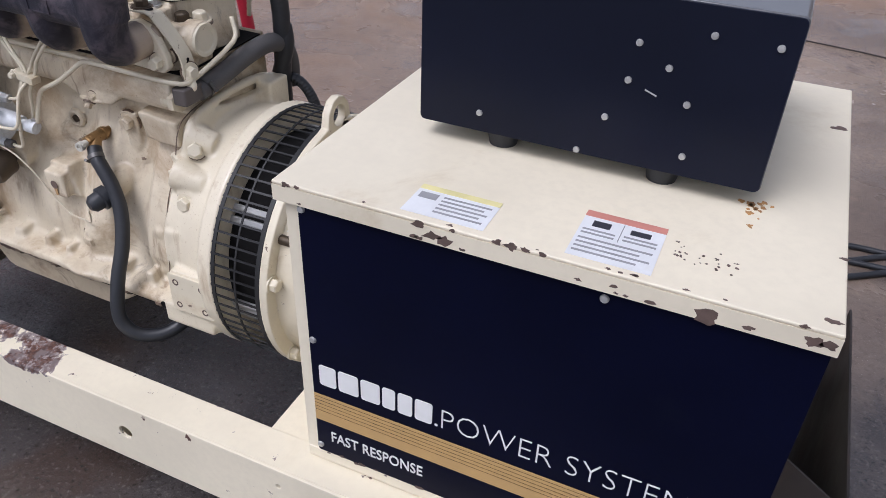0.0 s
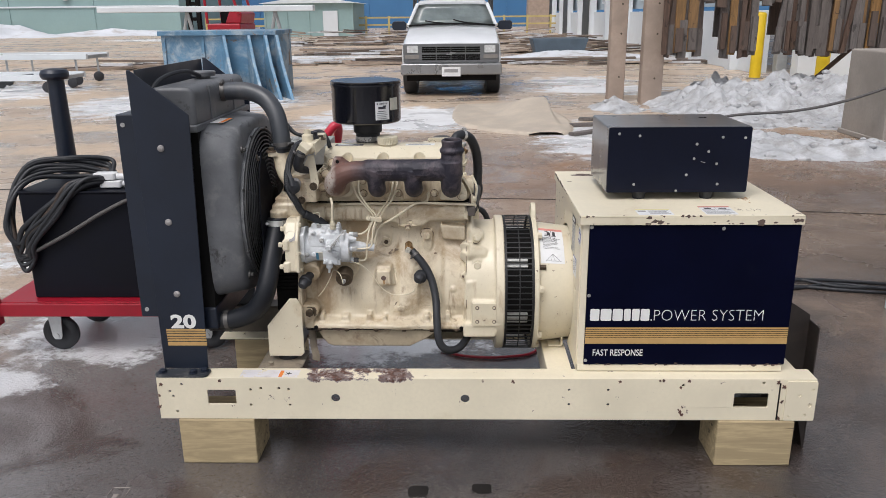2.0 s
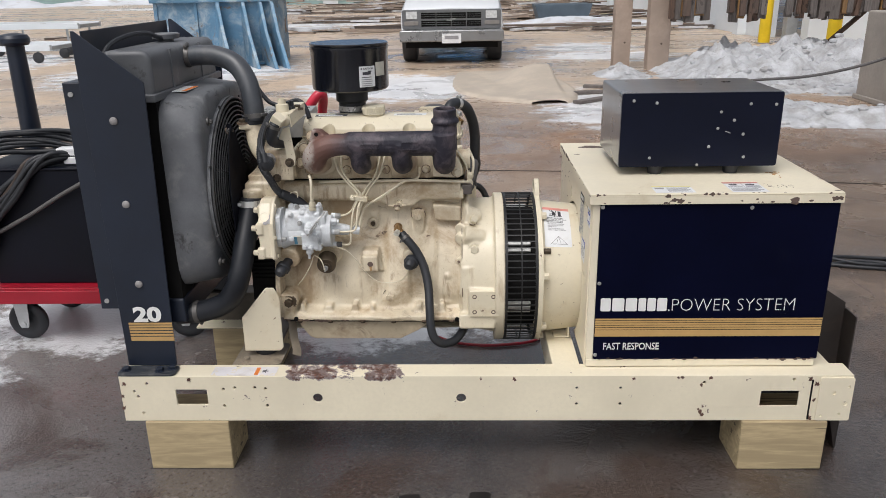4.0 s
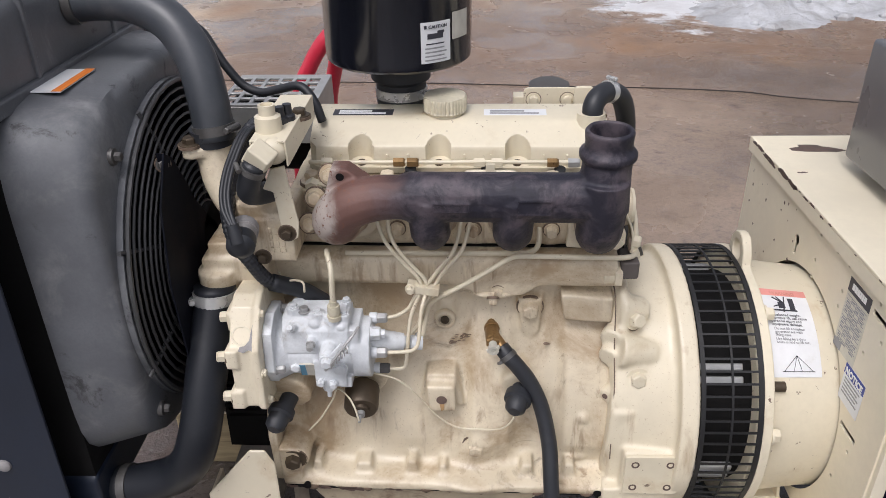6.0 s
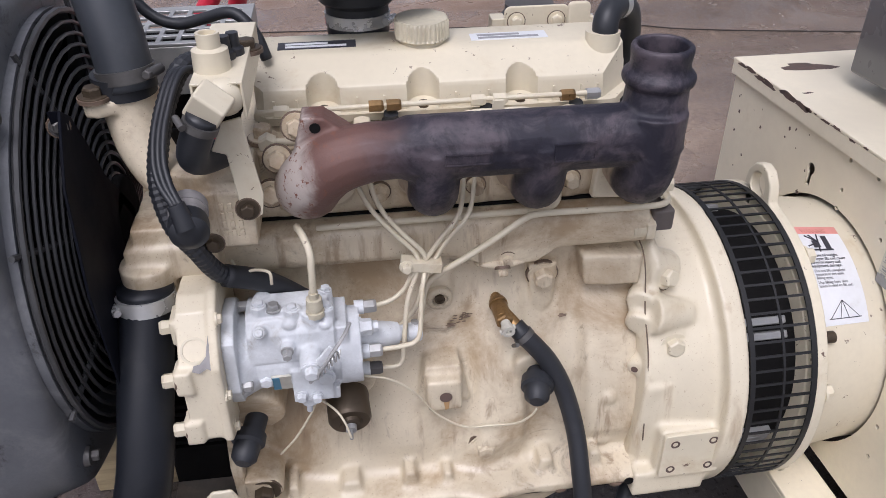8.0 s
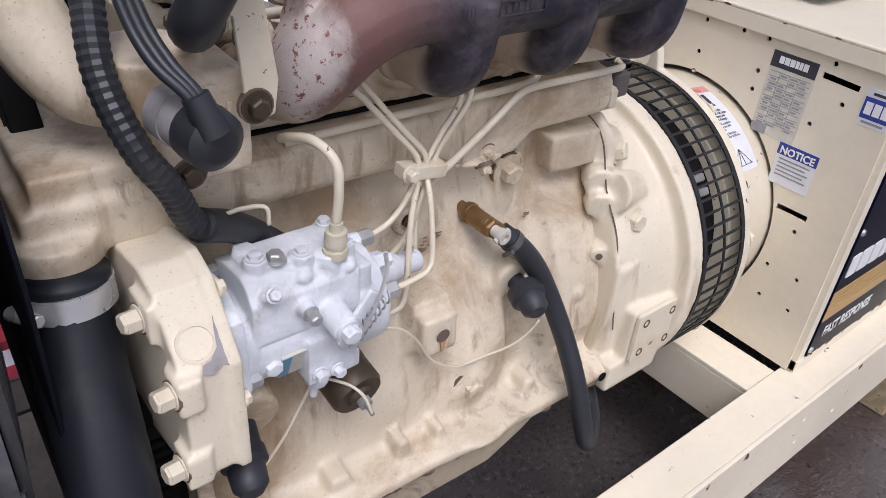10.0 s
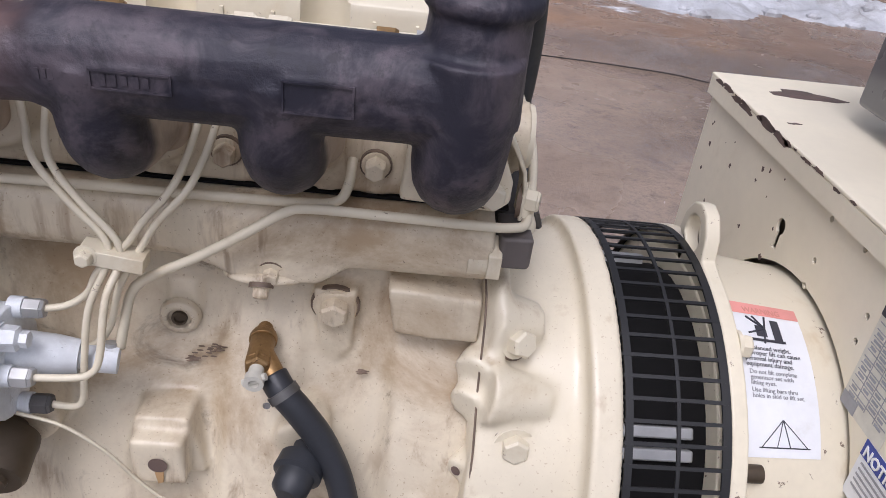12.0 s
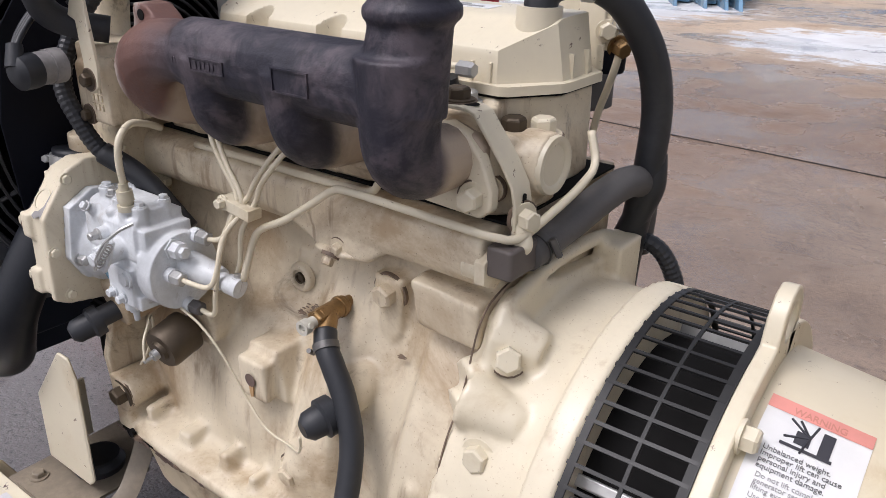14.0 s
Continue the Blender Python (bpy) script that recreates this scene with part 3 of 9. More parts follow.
def prism(bm, poly, axis, lo, hi):
    a = [bm.verts.new(place(axis, u, v, lo)) for u, v in poly]
    b = [bm.verts.new(place(axis, u, v, hi)) for u, v in poly]
    bm.faces.new(a)
    bm.faces.new(b[::-1])
    for i in range(len(poly)):
        j = (i + 1) % len(poly)
        bm.faces.new((a[i], b[i], b[j], a[j]))


def plate(bm, outer, holes, axis, lo, hi):
    """A sheet with real holes through it."""
    flat = bmesh.new()
    for loop in (outer, *holes):
        vs = [flat.verts.new(place(axis, u, v, lo)) for u, v in loop]
        for i in range(len(vs)):
            flat.edges.new((vs[i], vs[(i + 1) % len(vs)]))
    bmesh.ops.triangle_fill(flat, use_beauty=True, use_dissolve=False, edges=flat.edges[:])
    got = bmesh.ops.extrude_face_region(flat, geom=flat.faces[:])
    step = Vector(place(axis, 0, 0, hi - lo))
    bmesh.ops.translate(flat, vec=step, verts=[g for g in got["geom"] if isinstance(g, bmesh.types.BMVert)])
    me = bpy.data.meshes.new("tmp")
    flat.to_mesh(me)
    flat.free()
    bm.from_mesh(me)
    bpy.data.meshes.remove(me)


def ring(c, r, n=20, a0=0.0, a1=2 * math.pi):
    full = abs(a1 - a0 - 2 * math.pi) < 1e-6
    return [(c[0] + r * math.cos(a0 + (a1 - a0) * k / (n if full else n - 1)), c[1] + r * math.sin(a0 + (a1 - a0) * k / (n if full else n - 1))) for k in range(n)]


def rect(u0, u1, v0, v1, r=0.0, n=4):
    if not r:
        return [(u0, v0), (u1, v0), (u1, v1), (u0, v1)]
    out = []
    for cu, cv, a in ((u1 - r, v0 + r, -90), (u1 - r, v1 - r, 0), (u0 + r, v1 - r, 90), (u0 + r, v0 + r, 180)):
        out += [(cu + r * math.cos(radians(a + 90 * k / n)), cv + r * math.sin(radians(a + 90 * k / n))) for k in range(n + 1)]
    return out


def bolt(bm, p, d, r, h=None, washer=0.0):
    """A hexagon bolt head that stands on p and points along d."""
    p, d = Vector(p), Vector(d).normalized()
    h = h or r * 0.9
    if washer:
        cyl(bm, p - d * 0.001, p + d * r * 0.22, r * washer, seg=18)
        p = p + d * r * 0.2
    cyl(bm, p - d * 0.001, p + d * h * 0.82, r, seg=6)
    cyl(bm, p + d * h * 0.82, p + d * h, r, r * 0.82, seg=6)


def lettering(text, size, at, turn, material, name, parent, bold=0.0, width=0.0, depth=0.0004, label=""):
    """Words with the built-in font as a thin raised mesh. at: the left end of the baseline; width: fits the words to that width."""
    cu = bpy.data.curves.new("tmp", "FONT")
    cu.body, cu.size, cu.extrude, cu.offset, cu.resolution_u = text, size, depth, bold, 3
    tmp = new("tmp", cu)
    me = bpy.data.meshes.new_from_object(tmp.evaluated_get(bpy.context.evaluated_depsgraph_get()))
    bpy.data.objects.remove(tmp)
    bpy.data.curves.remove(cu)
    xs = [v.co.x for v in me.vertices]
    k = width / (max(xs) - min(xs)) if width else 1.0
    me.transform((SEAT[-1] if SEAT else Matrix()) @ Matrix.Translation(at) @ turn @ Matrix.Diagonal((k, 1, 1, 1)) @ Matrix.Translation((-min(xs), 0, 0)))
    me.materials.append(material)
    ob = new(name, me)
    ob.parent = parent
    ob.matrix_parent_inverse = world_of(parent).inverted()
    return tagged(ob, label)


FRONT = pose(0, 0, 0, 90, 0, 0)       # writing that faces -y


def heights(name, x0, x1, y0, y1, n, fn, material, base=0.0):
    """A mound: a grid lifted by fn(x, y), kept where it is above the ground."""
    bm = B()
    nx, ny = n
    vs = {}
    hs = {}
    for i in range(nx + 1):
        for j in range(ny + 1):
            x, y = x0 + (x1 - x0) * i / nx, y0 + (y1 - y0) * j / ny
            hs[i, j] = fn(x, y)
            vs[i, j] = (x, y, max(hs[i, j], -0.02) + base)
    made = {}

    def v(k):
        if k not in made:
            made[k] = bm.verts.new(vs[k])
        return made[k]
    for i in range(nx):
        for j in range(ny):
            q = ((i, j), (i + 1, j), (i + 1, j + 1), (i, j + 1))
            if max(hs[k] for k in q) > 0:
                bm.faces.new([v(k) for k in q])
    return part(name, bm, material, None, smooth=180)


def fbm(x, y, z=0.0, s=1.0, octaves=4):
    return noise.fractal(Vector((x * s, y * s, z)), 0.9, 2.1, octaves)

# ---------------- ground ----------------
bm = B()
steps = [-700, -200, -60, -20, -8, -4, -2, -1, 0, 1, 2, 3, 4, 6, 10, 16, 30, 60, 200, 700]
grid = [[bm.verts.new((x, y, 0)) for x in steps] for y in steps]
for r0, r1 in zip(grid, grid[1:]):
    for k in range(len(steps) - 1):
        bm.faces.new((r0[k], r0[k + 1], r1[k + 1], r1[k]))
tagged(part("ground", bm, M["ground"]), "wet brown concrete yard with puddles and thin ice", "ground", kind="structure")

M["tar"] = surface("black_tar", (0.02, 0.018, 0.017), 0.5, var=0.3, scale=20, fine=150, bump=0.4, spec=0.2)
M["joint"] = surface("dirty_joint", (0.04, 0.033, 0.03), 0.9, var=0.3, scale=3, bump=0)
# the joint between two slabs behind the set, and a crack
bm = B()
tube(bm, [(-9, 4.2, 0.0), (-2.54, 3.66, 0.0), (-1.85, 3.64, 0.0), (-0.6, 3.43, 0.0), (0.35, 3.37, 0.0), (1.1, 3.3, 0.0), (2.0, 3.2, 0.0), (3.1, 2.9, 0.0), (9, 1.9, 0.0)], 0.006, 5, 10, flat=0.2)
tagged(part("slab_joint", bm, M["joint"]), "dark joint between two concrete slabs", "joint", kind="structure")

for k, (x, y, w, h) in enumerate(((0.742, -0.137, 0.055, 0.05), (0.915, -0.125, 0.052, 0.045))):
    bm = B()
    pts = [(x + w * (q[0] + 0.14 * fbm(q[0] * 4, q[1] * 4, k)), y + h * (q[1] + 0.14 * fbm(q[1] * 4, q[0] * 4, k + 4))) for q in rect(-0.5, 0.5, -0.5, 0.5, 0.25, 5)]
    prism(bm, pts, "z", 0.0, 0.0012)
    tagged(part("ground_patch", bm, M["tar"]), "small dark tar patch on wet ground", "patch", kind="structure")
bm = B()
for c in ((-0.11, -0.185, -0.068, -0.181), (-0.055, -0.17, -0.0505, -0.135), (-0.098, -0.131, -0.056, -0.1275), (-0.104, -0.16, -0.101, -0.138), (-0.088, -0.176, -0.072, -0.160)):
    q = 0.1 * (c[1] + 0.15)
    prism(bm, [(c[0] - q, c[1]), (c[2] + q, c[1] + 0.002), (c[2], c[3]), (c[0] + 0.002, c[3] - 0.001)], "z", 0.0, 0.0015)
tagged(part("ground_mark", bm, M["concrete"], kind="stuff"), "pale square mark on wet ground", "mark", kind="structure")

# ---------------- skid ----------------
# back rail colour: oily grime plus the shade on its inner face
M["rail_shade_grime"] = surface("shaded_grimy_rail", (0.13, 0.11, 0.085), 0.55, var=0.35, scale=9, fine=120, bump=0.2, dirt=((0.05, 0.04, 0.032), 0.45, 0.7, 7))
X0, X1, Z0, Z1 = 0.0, 1.84, 0.142, 0.27      # length and height of the rails
skid = thing("skid", (0.9, 0.35, Z0), "cream steel skid of two channel rails, chipped and rusty on top", "skid")
holes = [ring((0.505, 0.208), 0.0125), ring((0.87, 0.207), 0.0125), rect(0.142, 0.222, 0.189, 0.233, 0.003), rect(1.618, 1.712, 0.183, 0.226, 0.003)]
small = [(0.035, 0.228), (0.043, 0.213), (0.070, 0.250), (0.265, 0.234), (0.295, 0.238), (0.346, 0.238), (0.373, 0.235), (0.263, 0.186), (0.374, 0.186),
         (1.160, 0.235), (1.269, 0.235), (1.161, 0.190), (1.270, 0.190), (1.695, 0.258), (1.475, 0.250), (0.05, 0.165)]
holes += [ring(c, 0.0042, 8) for c in small]
for y, d, nm in ((0.0, 1, "front"), (0.62, -1, "back")):
    bm = B()
    plate(bm, rect(X0, X1, Z0, Z1), holes if d > 0 else [], "y", y, y + 0.006 * d)
    part("web", bm, M["skid" if d > 0 else "rail_shade_grime"], skid, bevel=0.0012)
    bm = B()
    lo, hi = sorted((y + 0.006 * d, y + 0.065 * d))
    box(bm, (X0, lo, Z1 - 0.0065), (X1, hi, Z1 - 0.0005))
    part("top_flange", bm, M["skid" if d > 0 else "rail_shade_grime"], skid, bevel=0.0015)
    bm = B()
    box(bm, (X0, lo, Z0 + 0.0005), (X1, hi, Z0 + 0.0065))
    part("bottom_flange", bm, M["skid"], skid, bevel=0.0015)
for x0, x1 in ((0.27, 0.37), (1.105, 1.175), (1.75, 1.81)):
    bm = B()
    box(bm, (x0, 0.066, Z1 - 0.012), (x1, 0.554, Z1 - 0.004))
    box(bm, (x0, 0.066, Z1 - 0.09), (x0 + 0.006, 0.554, Z1 - 0.012))
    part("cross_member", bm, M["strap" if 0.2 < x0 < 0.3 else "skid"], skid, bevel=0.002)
bm = B()
plate(bm, rect(1.758, 1.842, 0.144, 0.264, 0.004), [ring((1.795, 0.222), 0.0052, 10), ring((1.826, 0.192), 0.0065, 12), ring((1.830, 0.24), 0.004, 8), ring((1.815, 0.163), 0.004, 8), ring((1.770, 0.158), 0.0035, 8)], "y", -0.004, 0.0)
part("end_patch", bm, M["skid"], skid, bevel=0.001)
# rust and bare primer on the top of the front rail, running over its edge
def flake(u, v, r, axis, w, parent, seed, squash, material, lift):
    bm = B()
    pts = []
    for k in range(22):
        a = 2 * math.pi * k / 22
        q = r * (0.45 + 1.3 * abs(fbm(math.cos(a) * 3.2, math.sin(a) * 3.2, seed * 5.3)))
        pts.append((u + q * math.cos(a), v + q * squash * math.sin(a)))
    if axis == "z":
        pts = [(a, min(max(b, 0.0004), 0.0645)) for a, b in pts]
    else:
        pts = [(a, min(b, Z1 - 0.0006)) for a, b in pts]
    prism(bm, pts, axis, w - lift, w + lift)
    part("rust_flake", bm, material, parent)


for x, z, r in ((1.468, 0.245, 0.005), (1.472, 0.168, 0.0065), (1.478, 0.160, 0.005), (1.466, 0.175, 0.0035), (1.49, 0.264, 0.0055), (1.42, 0.265, 0.005), (1.003, 0.262, 0.006), (0.002, 0.18, 0.006), (0.004, 0.215, 0.005), (1.79, 0.252, 0.006), (1.752, 0.245, 0.007), (1.75, 0.20, 0.005), (1.826, 0.20, 0.005), (1.30, 0.262, 0.005), (0.012, 0.25, 0.006), (1.735, 0.26, 0.006), (1.745, 0.15, 0.007), (0.92, 0.264, 0.004), (1.41, 0.265, 0.004), (0.18, 0.262, 0.005)):
    flake(x, z, r, "y", -0.0002, skid, x * 31, 1.1, M["rusted"], 0.0006)
bm = B()
box(bm, (1.7385, -0.0022, 0.146), (1.742, 0.0, 0.258))
part("patch_gap", bm, M["dark"], skid)
bm = B()
box(bm, (0.235, 0.004, Z1 + 0.0004), (0.40, 0.05, Z1 + 0.0009))
part("bare_patch", bm, M["paper_worn"], skid, "whitish patch of old decal on the rail")
bm = B()
box(bm, (0.345, 0.006, Z1 + 0.0012), (0.355, 0.045, Z1 + 0.0016))
part("decal_stripe", bm, M["ink_orange"], skid)
bm = B()
for k in range(5):
    a = k * 1.26
    cyl(bm, (0.37, 0.026, Z1 + 0.0016), (0.37 + 0.009 * math.cos(a), 0.026 + 0.009 * math.sin(a), Z1 + 0.0016), 0.0016, 0.0008, 5)
part("decal_symbol", bm, M["ink"], skid)

# ---------------- timber blocks ----------------
def timber_block(x0, x1, y0, y1, label):
    bm = B()
    box(bm, (x0, y0, 0), (x1, y1, 0.1418))
    ob = part("timber_block", bm, M["lumber"], None, bevel=0.004)
    return tagged(ob, label, "timber block", "blocks under the skid")


for x0, x1, y0, y1 in ((0.052, 0.270, -0.006, 0.14), (1.578, 1.792, -0.006, 0.14), (0.05, 0.27, 0.56, 0.77), (1.575, 1.79, 0.56, 0.77)):
    timber_block(x0, x1, y0, y1, "square pale pine block carrying the skid on wet ground")

# ---------------- radiator ----------------
rad = thing("radiator", (0.10, 0.33, 0.275), "black radiator with side plates, plastic shroud and wire fan guard", "radiator")


def side_plate(y, d):
    bm = B()
    poly = [(0.008, 0.276), (0.134, 0.276), (0.166, 1.001), (0.028, 1.114), (0.020, 1.114)]
    prism(bm, poly, "y", y, y + 0.004 * d)
    for v in bm.verts:
        if v.co.z > 0.2755:
            v.co.y -= d * 0.036 * (v.co.z - 0.275) / 0.84
    return bm


front_plate = part("side_plate", side_plate(0.05, 1), M["black"], rad, "black steel side plate with a chamfered top", bevel=0.0012)
part("side_plate", side_plate(0.572, -1), M["black"], rad, bevel=0.0012)
for y, d in ((0.05, 1), (0.572, -1)):
    bm = B()
    prism(bm, rect(-0.006, 0.145, min(y, y - 0.05 * d), max(y, y - 0.05 * d), 0.014), "z", 0.2705, 0.276)
    part("foot_flange", bm, M["worn_black"], rad, "worn grey-black foot flange", bevel=0.0012)
for x, z in ((0.083, 0.915), (0.077, 0.715), (0.073, 0.507)):
    bm = B()
    lathe(bm, (x, 0.05 - 0.043 * (z - 0.275), z), (0, -1, 0), [(-0.002, 0.0), (-0.002, 0.0095), (0.003, 0.009), (0.006, 0.005), (0.0065, 0)], 16)
    part("bolt", bm, M["bare_grey"], rad)
for x, y in ((0.012, 0.026), (0.10, 0.022), (0.128, 0.034)):
    bm = B()
    bolt(bm, (x, y, 0.275), (0, 0, 1), 0.0095, 0.008, 1.4)
    part("foot_bolt", bm, M["black"], rad)
bm = B()
plate(bm, rect(0.05, 0.57, 0.28, 1.112), [], "x", 0.024, 0.028)
part("back_sheet", bm, M["black"], rad, bevel=0.001)
bm = B()
prism(bm, rect(0.07, 0.55, 0.427, 0.997), "x", -0.048, 0.023)
part("core_guard", bm, M["black"], rad, bevel=0.003)
for z in (0.97, 0.45):
    bm = B()
    cyl(bm, (-0.03, 0.072, z), (-0.03, 0.067, z), 0.006, seg=12)
    part("screw", bm, M["steel"], rad)
# the number and the stripes on the front plate
lettering("20", 0.054, (0.0446, 0.0426, 0.405), FRONT, M["white_print"], "number", front_plate, 0.0022, 0.0715, label="white number on the plate")
for k in range(6):
    bm = B()
    z0 = 0.400 - k * 0.0080
    h = 0.0052 + (0.006 if k == 5 else 0)
    box(bm, (0.028, 0.0440 + k * 0.0003, z0 - h), (0.139, 0.0452 + k * 0.0003, z0))
    part("stripe", bm, M["gold"], front_plate)
# top tank
bm = B()
prism(bm, rect(0.045, 0.165, 0.95, 1.066, 0.022), "y", 0.075, 0.55)
part("top_tank", bm, M["plastic"], rad, "dusty black top tank", bevel=0.012, segs=3)
bm = B()
prism(bm, [(0.04, 0.95), (0.172, 0.95), (0.172, 0.968), (0.04, 0.968)], "y", 0.056, 0.565)
part("tank_flange", bm, M["plastic"], rad, bevel=0.003)
bm = B()
lathe(bm, (0.10, 0.36, 1.061), (0, 0, 1), [(0, 0.0), (0, 0.02), (0.012, 0.02), (0.013, 0.034), (0.024, 0.036), (0.027, 0.033), (0.028, 0)], 24)
part("filler_cap", bm, M["plastic"], rad)
bm = B()
tube(bm, [(0.10, 0.33, 1.076), (0.085, 0.26, 1.094), (0.06, 0.18, 1.088), (0.045, 0.12, 1.065), (0.04, 0.07, 1.01)], 0.006, 8)
part("overflow_tube", bm, M["rubber"], rad)
bm = B()
cyl(bm, (0.15, 0.315, 1.028), (0.195, 0.314, 1.032), 0.021, seg=24)
part("neck", bm, M["plastic"], rad)
for y in (0.20, 0.42):
    bm = B()
    box(bm, (0.160, y - 0.004, 0.965), (0.169, y + 0.004, 1.06))
    part("tank_rib", bm, M["plastic"], rad, bevel=0.002)
# shroud: a moulded hood from the core to a round mouth
FAN = (0.31, 0.70)
bm = B()
n = 72


def hood(s, k):
    a = 2 * math.pi * (k + 0.5) / n
    cu, cv = math.cos(a), math.sin(a)
    hw, hh, e = 0.24, 0.248, 7.0
    q = (abs(cu / hw) ** e + abs(cv / hh) ** e) ** (-1 / e)
    sq = (0.31 + q * cu, 0.714 + q * cv)
    hw2, hh2 = 0.234, 0.244
    q2 = (abs(cu / hw2) ** 4.2 + abs(cv / hh2) ** 4.2) ** (-1 / 4.2)
    sq2 = (FAN[0] + q2 * cu, 0.712 + q2 * cv)
    ro = (FAN[0] + 0.228 * cu, FAN[1] + 0.228 * cv)
    if s < 1:
        return [sq[i] * (1 - s) + sq2[i] * s for i in (0, 1)]
    s -= 1
    return [sq2[i] * (1 - s) + ro[i] * s for i in (0, 1)]


rows = []
for x, s in ((0.165, 0.0), (0.172, 0.05), (0.21, 0.5), (0.235, 0.8), (0.248, 1.0), (0.255, 1.3), (0.257, 1.6), (0.258, 2.0)):
    rows.append([bm.verts.new((x, *hood(s, k))) for k in range(n)])
for x, r in ((0.266, 0.228), (0.266, 0.222), (0.215, 0.222)):
    rows.append([bm.verts.new((x, FAN[0] + r * math.cos(2 * math.pi * (k + 0.5) / n), FAN[1] + r * math.sin(2 * math.pi * (k + 0.5) / n))) for k in range(n)])
for a, b in zip(rows, rows[1:]):
    for k in range(n):
        bm.faces.new((a[k], a[(k + 1) % n], b[(k + 1) % n], b[k]))
part("shroud", bm, M["plastic"], rad, "dusty moulded black fan shroud", smooth=55)
bm = B()
prism(bm, rect(0.075, 0.545, 0.44, 0.95), "x", 0.06, 0.165)
part("core", bm, M["dark"], rad)
bm = B()
prism(bm, rect(0.07, 0.55, 0.385, 0.455, 0.01), "x", 0.04, 0.168)
part("bottom_tank", bm, M["black"], rad, bevel=0.006)
# sticker on the hood
bm = B()
box(bm, (0.163, 0.163, 0.9608), (0.207, 0.255, 0.9622))
st = part("sticker", bm, M["paper"], rad, "white sticker with an orange edge")
bm = B()
box(bm, (0.196, 0.163, 0.9622), (0.2073, 0.255, 0.9627))
part("sticker_edge", bm, M["ink_orange"], st)
# fan and guard
for k in range(7):
    bm = B()
    a = 2 * math.pi * k / 7
    rows = []
    for r in (0.05, 0.11, 0.17, 0.205):
        w = 0.05 + 0.12 * (r - 0.05)
        c0, s0 = math.cos(a), math.sin(a)
        rows.append([bm.verts.new((0.235 + dx, FAN[0] + r * c0 - t * s0, FAN[1] + r * s0 + t * c0)) for t, dx in ((-w / 2, -0.018), (0, 0.002), (w / 2, 0.018))])
    for p0, p1 in zip(rows, rows[1:]):
        for j in (0, 1):
            bm.faces.new((p0[j], p0[j + 1], p1[j + 1], p1[j]))
    bmesh.ops.solidify(bm, geom=bm.faces[:], thickness=0.003)
    part("fan_blade", bm, M["dark"], rad)
bm = B()
cyl(bm, (0.21, *FAN), (0.30, *FAN), 0.05, seg=28)
part("fan_hub", bm, M["dark"], rad, bevel=0.004)
for k in range(17):
    r = 0.224 - 0.0115 * k
    x = 0.270 + 0.02 * (1 - (r / 0.224) ** 2)
    bm = B()
    tube(bm, [(x, FAN[0] + r * math.cos(t), FAN[1] + r * math.sin(t)) for t in (2 * math.pi * j / 40 for j in range(40))], 0.0021 if k else 0.0034, 6, 1, closed=True)
    part("guard_ring", bm, M["wire"], rad)
for k in range(8):
    a = radians(45 * k + 22.5)
    bm = B()
    tube(bm, [(0.267 + 0.02 * (1 - (r / 0.224) ** 2), FAN[0] + r * math.cos(a), FAN[1] + r * math.sin(a)) for r in (0.236, 0.17, 0.11, 0.05)], 0.003, 6, 3)
    part("guard_spoke", bm, M["wire"], rad)
for a in (40, 131, 220, 311):
    y, z = FAN[0] + 0.252 * math.cos(radians(a)), FAN[1] + 0.252 * math.sin(radians(a))
    bm = B()
    lathe(bm, (0.255, y, z), (1, 0, 0), [(0, 0), (0, 0.011), (0.006, 0.010), (0.008, 0)], 18)
    bolt(bm, (0.262, y, z), (1, 0, 0), 0.006, 0.007)
    part("guard_bolt", bm, M["clamp_dull"], rad)

# ---------------- radiator hoses ----------------
def clamp_ring(c, d, r, parent, w=0.012, screw=None, dull=False):
    bm = B()
    c, d = Vector(c), Vector(d).normalized()
    lathe(bm, c - d * w / 2, d, [(0, r - 0.004), (0, r + 0.0012), (w, r + 0.0012), (w, r - 0.004)], 28)
    s = Vector(screw) if screw else d.orthogonal()
    s = (s - d * s.dot(d)).normalized()
    q = c + s * (r + 0.004)
    t = d.cross(s)
    s_ = min(1.0, r / 0.022)
    cyl(bm, q - t * 0.010 * s_, q + t * 0.010 * s_, 0.0048 * s_, seg=10)
    bolt(bm, q + t * 0.010 * s_, t, 0.0045 * s_, 0.005 * s_)
    return part("hose_clamp", bm, M["clamp_dull" if dull else "chrome"], parent, "dull steel hose clamp" if dull else "bright steel hose clamp")


upper = thing("upper_radiator_hose", (0.28, 0.27, 0.98), "thick black rubber hose from radiator to thermostat", "hose")
bm = B()
tube(bm, [(0.158, 0.315, 1.029), (0.20, 0.313, 1.034), (0.25, 0.306, 1.031), (0.297, 0.291, 1.012), (0.327, 0.273, 0.975), (0.341, 0.257, 0.93), (0.348, 0.245, 0.872)], 0.0255, 20, 8)
hose_a = part("hose", bm, M["hose_dusty"], upper, smooth=180)
clamp_ring((0.172, 0.314, 1.031), (1, 0, 0.05), 0.026, hose_a, 0.012, (0, -0.3, 1), True)
clamp_ring((0.3465, 0.2475, 0.887), (0.1, -0.1, -1), 0.026, hose_a, 0.012, (1, -0.4, 0), True)
lower = thing("lower_radiator_hose", (0.34, 0.17, 0.55), "thick black rubber hose from water pump to radiator", "hose")
bm = B()
